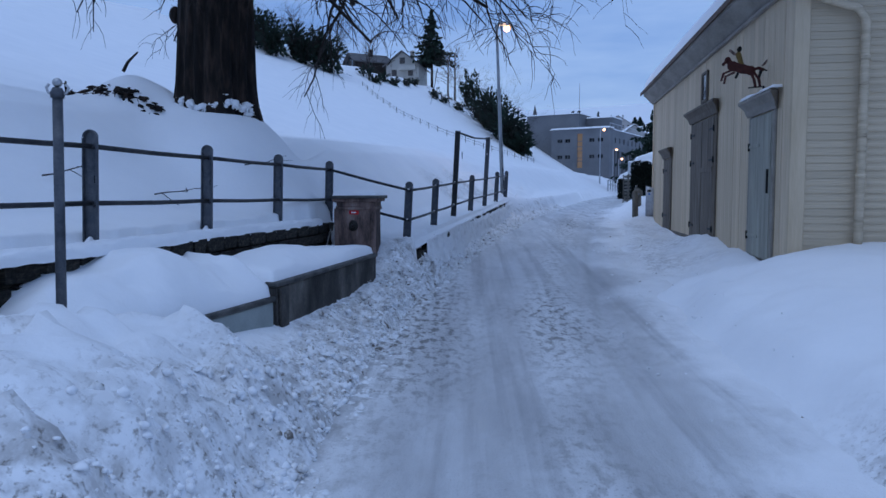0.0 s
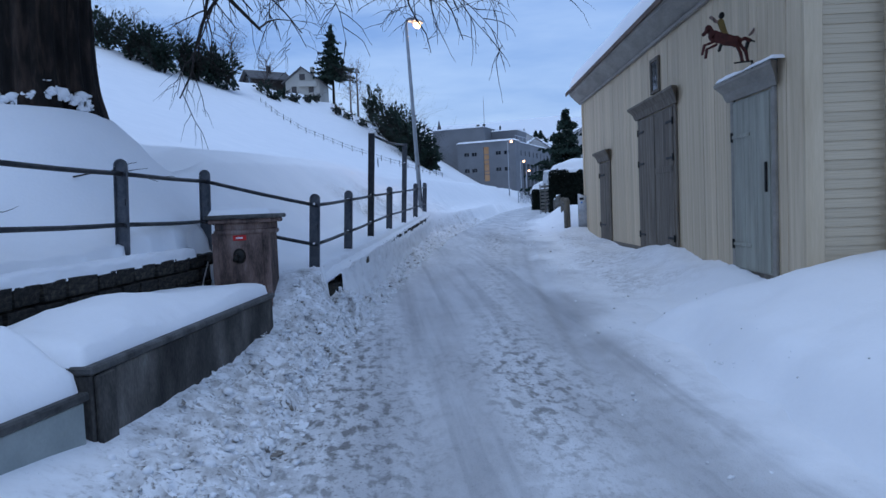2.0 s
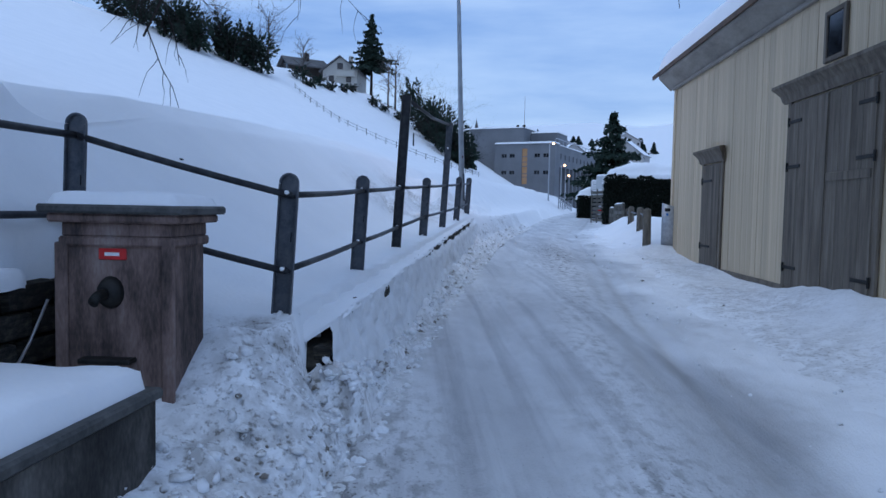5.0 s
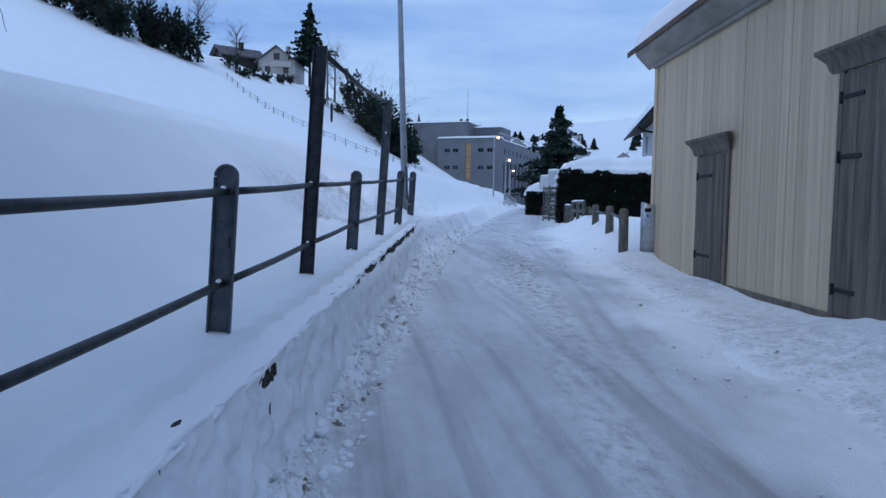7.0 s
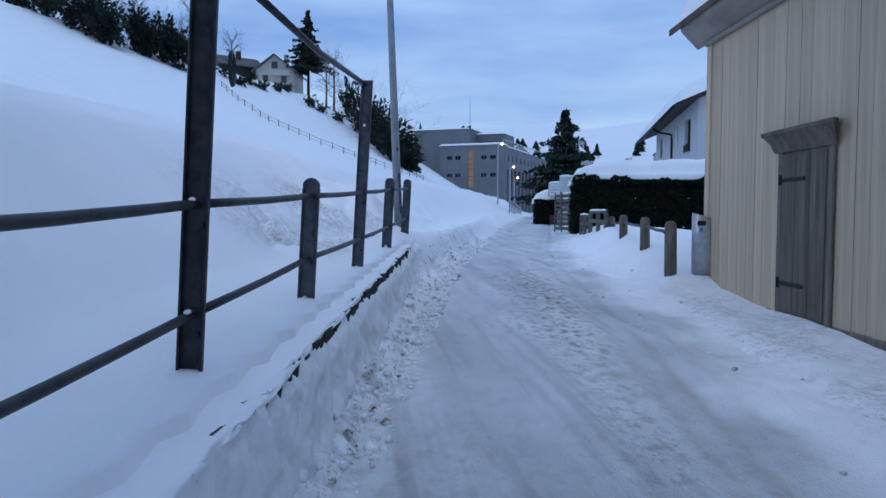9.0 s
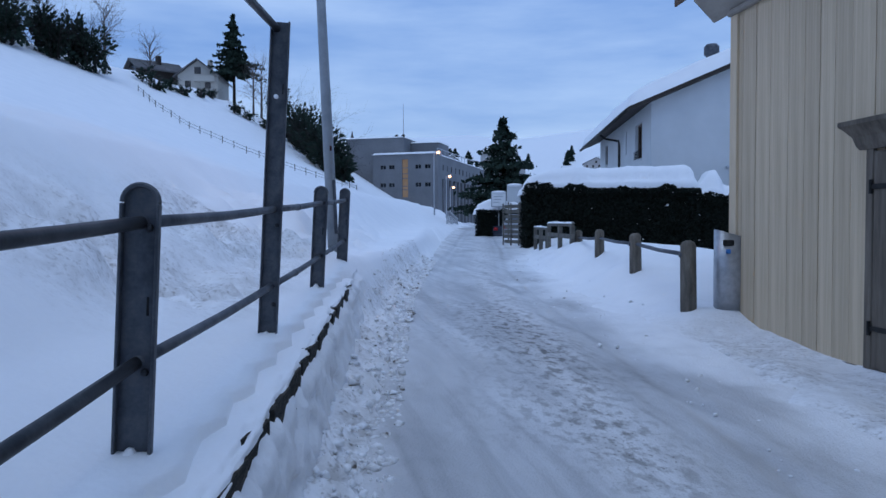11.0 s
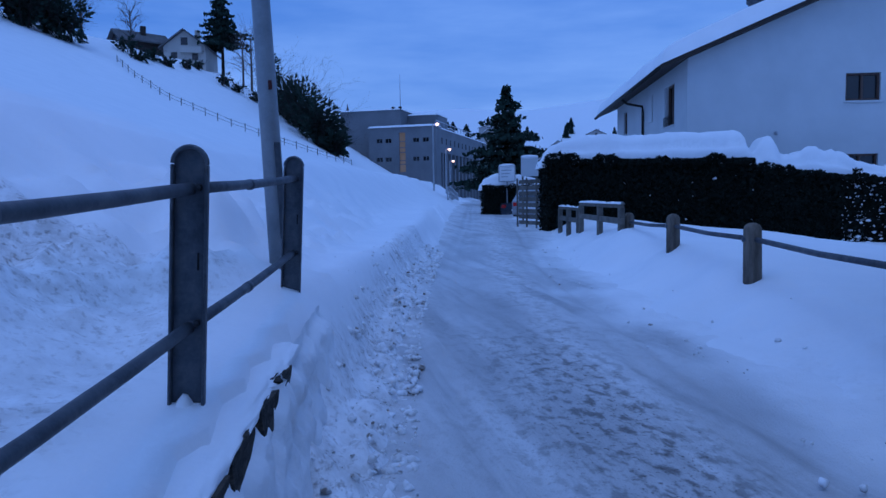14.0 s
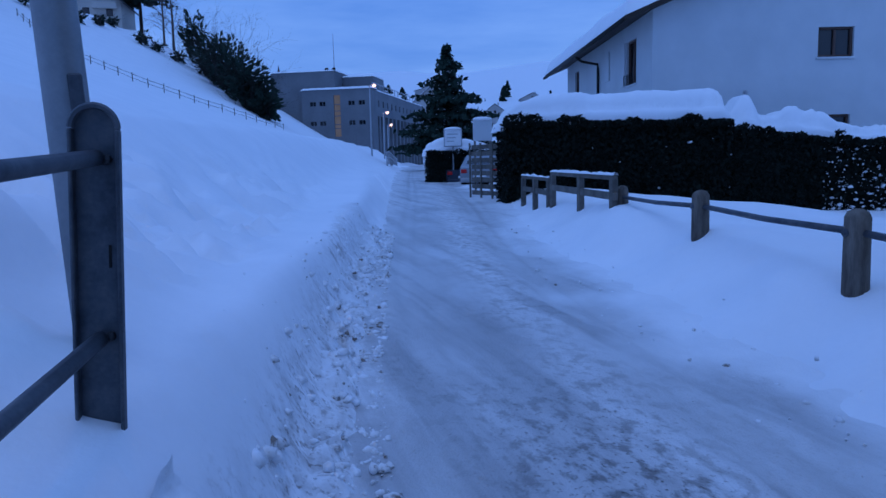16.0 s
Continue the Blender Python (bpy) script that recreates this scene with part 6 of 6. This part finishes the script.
# the big old tree on the terrace
TX, TY = -3.76, 11.85
TZ = float(land(TX, TY)) - 0.35
old = thing("old_tree", pose(TX, TY, TZ), "massive bare old tree with furrowed dark bark", "tree")
vs, fs, sides, rows_ = [], [], 120, 44
for i in range(rows_):
    z = -0.9 + 6.3 * i / (rows_ - 1)
    base = 0.545 + 0.08 * math.exp(-max(z - 0.2, 0) / 0.30) - 0.010 * z
    for k in range(sides):
        a = 2 * math.pi * k / sides
        rr_ = base * (1 + (0.06 + 0.10 * math.exp(-max(z, 0) / 0.5)) * math.sin(5 * a + 0.6 + 0.1 * z) * math.exp(-max(z, 0) / 1.6) + 0.05 * math.sin(3 * a + z * 0.5) + 0.045 * abs(math.sin(11 * a + 1.4 * math.sin(z * 1.3))) + 0.03 * math.sin(23 * a + 2.2 * math.sin(z * 1.7)) + 0.05 * float(fbm(a * 2.2, z * 0.5, 3, 7)))
        vs.append((rr_ * math.cos(a) + 0.03 * z, rr_ * math.sin(a), z))
for i in range(rows_ - 1):
    for k in range(sides):
        a, b = i * sides + k, i * sides + (k + 1) % sides
        fs.append((a, b, b + sides, a + sides))
part("trunk", (vs, fs), BARK, old, flat=False)
rnd = random.Random(31)
limbs = []
for k in range(11):
    az = 2 * math.pi * k / 11 + rnd.uniform(-0.25, 0.25)
    z = rnd.uniform(3.9, 5.3)
    branch(limbs, (0.16 + 0.25 * math.cos(az), 0.25 * math.sin(az), z), (math.cos(az), math.sin(az), rnd.uniform(0.35, 0.9)), (rnd.uniform(5.0, 6.8) if math.cos(az) < 0.3 else rnd.uniform(3.4, 4.4)), rnd.uniform(0.12, 0.20), 3, rnd, 0.11, (5, 6, 7))
for k in range(9):
    az = math.radians((-50, -30, -5, 15, 35, 55, 75, 95, -80)[k])
    branch(limbs, (0.3 * math.cos(az) + 0.1, 0.3 * math.sin(az), 2.25 + 0.10 * k), (math.cos(az), math.sin(az), 0.38), (3.2, 3.6, 4.2, 4.6, 5.0, 5.2, 5.4, 5.0, 2.6)[k], 0.085, 3, rnd, 0.15, (5, 5, 6))
for k in range(5):
    az = math.radians((-55, -25, 5, 35, -80)[k])
    branch(limbs, (0.3 * math.cos(az) + 0.12, 0.3 * math.sin(az), 4.1 + 0.25 * k), (math.cos(az), math.sin(az), 0.15), (3.6, 4.2, 4.8, 5.0, 3.2)[k], 0.07, 3, rnd, 0.07, (6, 6, 7))
limbs = [s for s in limbs if not any(p[0] > 0.7 and p[1] > 0.3 and p[2] < 1.6 for p in s[0][::4])]
part("branch_growth", fast_join(limbs), TWIG, old, "drooping bare branches and fine twigs")
part("knot", moved(ball((0, 0, 0), 0.11, 8, 12), Matrix.Translation((-0.47, -0.18, 1.75)) @ Matrix.Diagonal((0.8, 0.9, 1.2, 1))), BARK, old, flat=False)

rng = np.random.default_rng(44)
az = rng.uniform(math.radians(185), math.radians(355), 150)
up = np.abs(rng.normal(0.0, 0.06, 150))
rad_ = 0.60 + 0.03 * rng.random(150) - 0.12 * up
foot = np.stack([TX + 0.02 + rad_ * np.cos(az), TY + rad_ * np.sin(az), TZ + 0.30 + up + 0.05 * np.sin(az * 5), 0.02 + 0.05 * rng.random(150) ** 2], -1)
lumps("snow_tufts", foot, 45, SNOW, "snow lodged in the bark at the tree's foot")

# stump beside it under snow
sx, sy = -4.95, 11.6
sz = float(land(sx, sy))
st = thing("tree_stump", pose(sx, sy, sz), "broken dark stump half buried in snow", "stump")
rnd = random.Random(5)
tangle = []
for k in range(80):
    u = rnd.uniform(-0.30, 0.66) if k < 60 else rnd.uniform(-0.75, -0.3)
    v = rnd.uniform(-0.66, -0.42)
    z = float(land(sx + u, sy + v)) - sz
    az = rnd.uniform(-0.5, 3.6)
    branch(tangle, (u, v, z - 0.02), (math.cos(az), -0.3, rnd.uniform(-0.1, 0.5)), rnd.uniform(0.06, 0.20), rnd.uniform(0.015, 0.050), 1, rnd, 0.30, (2,), 0.4, 4, 5)
part("broken_wood", fast_join(tangle), BARK, st, "dark tangle of broken wood")
part("broken_branch", tube([(0.02, -0.2, 0.02), (0.10, -0.2, 0.16), (0.25, -0.2, 0.30)], [0.026, 0.022, 0.012], 6), BARK, st)
# fallen twigs on the snow
rnd = random.Random(9)
for x, y, r in ((-3.4, 8.9, 70), (-2.9, 10.6, 20), (-3.3, 9.6, 120), (-2.2, 14.6, 160), (-3.9, 7.6, 40)):
    tw = []
    branch(tw, (0, 0, 0.03), (1, 0, 0.12), rnd.uniform(0.35, 0.8), 0.010, 1, rnd, 0.03, (3,))
    single("fallen_twig", fast_join(tw), TWIG, "thin dark twig fallen on the snow", "twig", m=pose(x, y, float(land(x, y)), 0, 0, r), group="fallen twigs")


def conifer_mesh(height, width, clear, seed, dense=1.0, ragged=0.42):
    """Needle sprays of a conifer, crown from clear to height."""
    r = np.random.default_rng(seed)
    P = []
    z = clear
    while z < height - 0.1:
        t = (z - clear) / (height - clear)
        reach = width * (1 - t) ** 1.05 * (0.75 + 0.25 * np.sin(t * 40)) + 0.12
        for k in range(int((7 + 8 * (1 - t)) * dense)):
            az = r.uniform(0, 2 * np.pi)
            ln = reach * r.uniform(1 - ragged * 1.6, 1 + ragged * 0.6)
            m = max(4, int(ln * 9))
            s = np.sqrt(r.random(m)) * ln
            drop = -0.28 * s + 0.10 * s**2 / max(ln, 0.3)
            j = 0.10 + 0.10 * s
            P.append(np.stack([np.cos(az) * s + r.normal(0, 1, m) * j * 0.7, np.sin(az) * s + r.normal(0, 1, m) * j * 0.7, z + drop + r.normal(0, 0.06, m)], -1))
        z += height * 0.018 * r.uniform(0.8, 1.3)
    return np.concatenate(P)


def conifer(x, y, height, width, clear, seed, label, size=0.2, snow=0.0, base=None, dense=1.0):
    z = float(land(x, y)) if base is None else base
    th = thing("conifer", pose(x, y, z - 0.2), label, "tree", group="conifers")
    part("trunk", tube([(0, 0, 0), (0.05, 0, height * 0.5), (0, 0, height * 0.98)], [height * 0.018, height * 0.012, 0.02], 8), BARK, th)
    P = conifer_mesh(height, width, clear, seed, dense)
    ob = new("crown", cloud_mesh("crown", *leaf_cloud(P, size, seed), SPRUCE))
    ob.parent = th
    if snow:
        r = np.random.default_rng(seed + 1)
        q = P[r.random(len(P)) < snow] + (0, 0, 0.08)
        V, F = leaf_cloud(q, size * 0.8, seed + 2)
        V = V.reshape(-1, 4, 3)
        V[:, :, 2] = V[:, :, 2].mean(1, keepdims=True) + (V[:, :, 2] - V[:, :, 2].mean(1, keepdims=True)) * 0.25
        sn = new("snow", cloud_mesh("snow", V.reshape(-1, 3), F, SNOW))
        sn.parent = th
    return th


conifer(21.2, 80.0, 10.7, 5.6, 2.6, 201, "dark spruce standing beside the lane", 0.24, 0.10, 1.1, 1.15)
conifer(-6.7, 136.0, 15.0, 4.4, 5.4, 202, "dark spruce with a bare lower trunk on the hill", 0.30, 0.0)
conifer(33.5, 66.0, 7.4, 2.2, 1.0, 203, "small dark spruce behind the white house", 0.22, 0.03, 1.6)


def shrub(x, y, height, width, seed, label, material=SPRUCE, twigs=14, leaves=900, base=None):
    z = float(land(x, y)) if base is None else base
    th = thing("shrub", pose(x, y, z - 0.15), label, "shrub", group="hillside shrubs")
    rnd = random.Random(seed)
    tw = []
    for k in range(twigs):
        az = rnd.uniform(0, 2 * math.pi)
        branch(tw, (0.25 * width * math.cos(az) * rnd.random(), 0.25 * width * math.sin(az), 0), (0.5 * math.cos(az), 0.5 * math.sin(az), 1), height * rnd.uniform(0.7, 1.25), 0.035, 2, rnd, -0.02, (4, 4), 0.3, 4, 4)
    part("twig_growth", fast_join(tw), GREY_TWIG if leaves < 300 else TWIG, th)
    if leaves:
        r = np.random.default_rng(seed)
        P = r.normal(0, 1, (leaves, 3))
        P /= np.linalg.norm(P, axis=1, keepdims=True)
        P = P * (r.random((leaves, 1)) ** 0.45) * (1 + 0.35 * np.sin(P[:, :1] * 7 + P[:, 2:] * 5))
        P = P * (width / 2, width / 2, height * 0.5) + (0, 0, height * 0.45)
        ob = new("foliage", cloud_mesh("foliage", *leaf_cloud(P, 0.22, seed), material))
        ob.parent = th
    return th


SH = [(-27.2, 90.5, 4.4, 4.6), (-25.4, 90.0, 4.8, 3.6), (-23.6, 88.0, 4.2, 3.4), (-22.0, 92.5, 5.2, 2.4), (-20.8, 92.0, 4.2, 2.8), (-19.4, 93.4, 5.2, 2.2), (-17.9, 93.5, 5.0, 3.6), (-30.5, 92.0, 4.4, 4.6), (-34.0, 94.0, 5.0, 5.0)]
for i, (x, y, h, w) in enumerate(SH):
    shrub(x, y, h, w, 300 + i, "dark evergreen shrub on the snowy hillside", leaves=1100)
for i, (x, y, h, w) in enumerate([(3.6, 110.0, 6.5, 4.6), (4.8, 104.0, 6.0, 4.2), (5.8, 99.0, 5.4, 4.0), (6.8, 100.5, 4.2, 3.6), (2.6, 116.0, 6.0, 4.2), (7.3, 97.0, 3.0, 2.8)]):
    shrub(x, y, h, w, 330 + i, "dense dark evergreen bush at the hill's foot", leaves=1500)
shrub(0.4, 127.0, 7.0, 3.2, 350, "dense dark evergreen bush on the ridge", leaves=1300)
for i, (x, y, h, w) in enumerate([(-11.1, 108.5, 1.4, 1.6), (-12.6, 107.0, 1.6, 1.8), (-9.6, 114.0, 1.3, 1.4), (-8.7, 119.0, 1.4, 1.4), (-5.2, 115.9, 1.8, 1.6), (-3.8, 116.6, 1.4, 2.2), (-14.6, 104.0, 2.0, 2.4), (-13.2, 103.0, 1.2, 1.8), (-1.4, 117.0, 1.6, 1.8), (1.5, 116.0, 2.0, 2.0), (3.0, 111.0, 2.6, 1.8)]):
    shrub(x, y, h, w, 370 + i, "low scrubby bush poking out of the snow", leaves=140, twigs=7)


def bare_tree(x, y, height, seed, label, base=None):
    z = float(land(x, y)) if base is None else base
    th = thing("bare_tree", pose(x, y, z - 0.2), label, "tree", group="bare trees")
    rnd = random.Random(seed)
    part("trunk", tube([(0, 0, 0), (0.05, 0.05, height * 0.45), (0.0, 0.1, height * 0.85)], [height * 0.02, height * 0.013, 0.03], 8), GREY_TWIG, th)
    tw = []
    for k in range(18):
        az = rnd.uniform(0, 2 * math.pi)
        zz = height * (0.22 + 0.62 * k / 18)
        branch(tw, (0, 0.05, zz), (math.cos(az), math.sin(az), rnd.uniform(0.9, 1.6)), height * rnd.uniform(0.22, 0.34), 0.05, 2, rnd, 0.03, (5, 5), 0.3, 4, 4)
    part("branch_growth", fast_join(tw), GREY_TWIG, th)


bare_tree(-2.3, 131.0, 10.5, 401, "bare grey tree on the ridge beside the spruce")
bare_tree(-3.6, 133.0, 9.0, 402, "bare grey tree on the ridge")
bare_tree(-17.4, 97.0, 8.5, 403, "bare grey tree above the hillside fence")
bare_tree(-14.2, 104.5, 6.0, 404, "thin bare tree by the hillside fence")
bare_tree(-23.0, 95.0, 6.5, 405, "thin bare tree among the hillside shrubs")
bare_tree(-28.5, 95.0, 6.0, 406, "thin bare tree among the hillside shrubs")

# wire fence across the hill
wf = thing("wire_fence", pose(0, 0, 0), "thin wire fence crossing the snowy hillside", "fence")
pts = []
line_x, line_y = [-13.6, -10.4, -7.1, -2.6, 2.4, 8.5], [94.0, 85.5, 79.1, 74.5, 78.0, 92.0]
for k in range(24):
    x = -13.6 + 22.1 * k / 23
    y = float(np.interp(x, line_x, line_y))
    pts.append((x, y, float(land(x, y))))
for x, y, z in pts:
    part("stake", box((x - 0.03, y - 0.03, z - 0.2), (x + 0.03, y + 0.03, z + 0.62), 0), LOG, wf)
for h in (0.5, 0.25):
    part("wire", tube([(x, y, z + h) for x, y, z in pts], 0.014, 4), LOG, wf)


# ---- houses on the hill and far off ----
def cottage(m, w, l, wall_h, pitch, label, wall_material, roof_snow=True, dormer=False, name="cottage"):
    th = thing(name, m, label, "house")
    rid = wall_h + pitch * w / 2
    part("wall_body", join(box((0, 0, -2.0), (w, l, wall_h), 0), prism([(0, wall_h), (w, wall_h), (w / 2, rid)], l, 1, 0.0)), wall_material, th)
    for s in (-1, 1):
        x0, x1 = (-0.6, w / 2) if s < 0 else (w + 0.6, w / 2)
        v = []
        for z in (0.0, 0.25):
            v += [(x0, -0.6, wall_h - 0.6 * pitch + z), (x1, -0.6, rid + z), (x1, l + 0.6, rid + z), (x0, l + 0.6, wall_h - 0.6 * pitch + z)]
        f = [(3, 2, 1, 0), (4, 5, 6, 7), (0, 1, 5, 4), (1, 2, 6, 5), (2, 3, 7, 6), (3, 0, 4, 7)]
        part("roof", (v, f), ROOF_GREY, th)
        if roof_snow:
            part("roof_snow", ([(a, b, c + 0.26) for a, b, c in v], f), SNOW, th, "snow on the roof")
    n = max(2, int(w / 2.6))
    for fl in range(max(1, int(wall_h / 2.7))):
        for i in range(n):
            a = w * (i + 0.5) / n
            wd = part("window", box((a - 0.45, -0.05, 0.9 + 2.7 * fl), (a + 0.45, 0.03, 2.1 + 2.7 * fl), 0), GLASS, th)
            part("window_frame", box((a - 0.55, -0.04, 0.78 + 2.7 * fl), (a + 0.55, 0.02, 0.9 + 2.7 * fl), 0), wall_material, wd)
    part("gable_window", box((w / 2 - 0.5, -0.05, wall_h + 0.2), (w / 2 + 0.5, 0.03, wall_h + 1.3), 0), GLASS, th)
    part("chimney", box((w * 0.6, l * 0.5, rid - 0.8), (w * 0.6 + 0.7, l * 0.5 + 0.7, rid + 1.0), 0.02), wall_material, th)
    return th


c1 = cottage(pose(-15.2, 135.0, float(land(-12, 135)) + 1.0, 0, 0, -8), 6.2, 8.0, 3.0, 0.75, "pale gabled cottage on the snowy ridge", WARM_FACADE, False)
part("balcony", box((2.6, -0.9, 1.9), (5.8, -0.05, 2.05), 0), WARM_FACADE, c1)
part("balcony_rail", box((2.6, -0.9, 2.05), (5.8, -0.82, 2.8), 0), WARM_FACADE, c1)
sh = cottage(pose(-23.5, 139.0, float(land(-21, 139)) + 2.5, 0, 0, -60), 5.0, 7.0, 1.8, 0.6, "low barn with a grey roof on the ridge", DARK_WOOD, False, name="hill_barn")
rnd = random.Random(77)
FAR = [(44, 210, 10, 12, 5.4), (58, 235, 12, 10, 5.6), (70, 260, 14, 10, 8.2), (84, 250, 10, 9, 5.4), (100, 285, 12, 10, 5.6), (60, 300, 18, 12, 8.4), (88, 330, 20, 12, 8.6),
       (118, 320, 11, 10, 5.4), (134, 300, 12, 10, 5.4), (40, 250, 9, 9, 5.4), (34, 235, 9, 8, 5.4), (108, 380, 16, 12, 8.2), (150, 350, 12, 10, 5.6), (76, 400, 14, 10, 5.6), (46, 330, 14, 10, 8.2), (180, 330, 12, 10, 5.5), (28, 290, 10, 9, 5.4)]
for x, y, w, l, h in FAR:
    cottage(pose(x, y, float(land(x, y)) - 0.2, 0, 0, rnd.uniform(-35, 35)), w, l, h, rnd.uniform(0.45, 0.8), "far pale house with snow-covered roof", PALE_FACADE, True, name="far_house")
spire = thing("church", pose(20.0, 215.0, float(land(20, 215))), "far church with a pointed dark spire", "church")
part("tower", box((-1.2, -1.2, -1), (1.2, 1.2, 11.6), 0.05), PALE_FACADE, spire)
part("spire_roof", ([(-1.4, -1.4, 11.6), (1.4, -1.4, 11.6), (1.4, 1.4, 11.6), (-1.4, 1.4, 11.6), (0, 0, 18.6)], [(0, 1, 4), (1, 2, 4), (2, 3, 4), (3, 0, 4), (3, 2, 1, 0)]), ROOF_GREY, spire)
# pavilion and sheds beyond the hedge
cottage(pose(34.0, 96.0, float(land(34, 96)), 0, 0, -25), 9.0, 12.0, 3.2, 0.35, "low pavilion under thick snow behind the spruce", PALE_FACADE, True, name="pavilion")
cottage(pose(24.0, 72.0, float(land(24, 72)), 0, 0, -20), 5.0, 6.0, 2.4, 0.3, "small shed under thick snow behind the hedge", PALE_FACADE, True, name="garden_shed")
for i in range(40):
    cx, cy = ((46, 300), (70, 330), (96, 420), (128, 400), (160, 380), (112, 300))[i % 6]
    x, y = cx + rnd.gauss(0, 7), cy + rnd.gauss(0, 14)
    conifer(x, y, rnd.uniform(4.0, 7.5), rnd.uniform(1.8, 2.8), 0.4, 500 + i % 5, "far dark conifer on the snowy slope", 0.5, 0.06, None, 0.4)
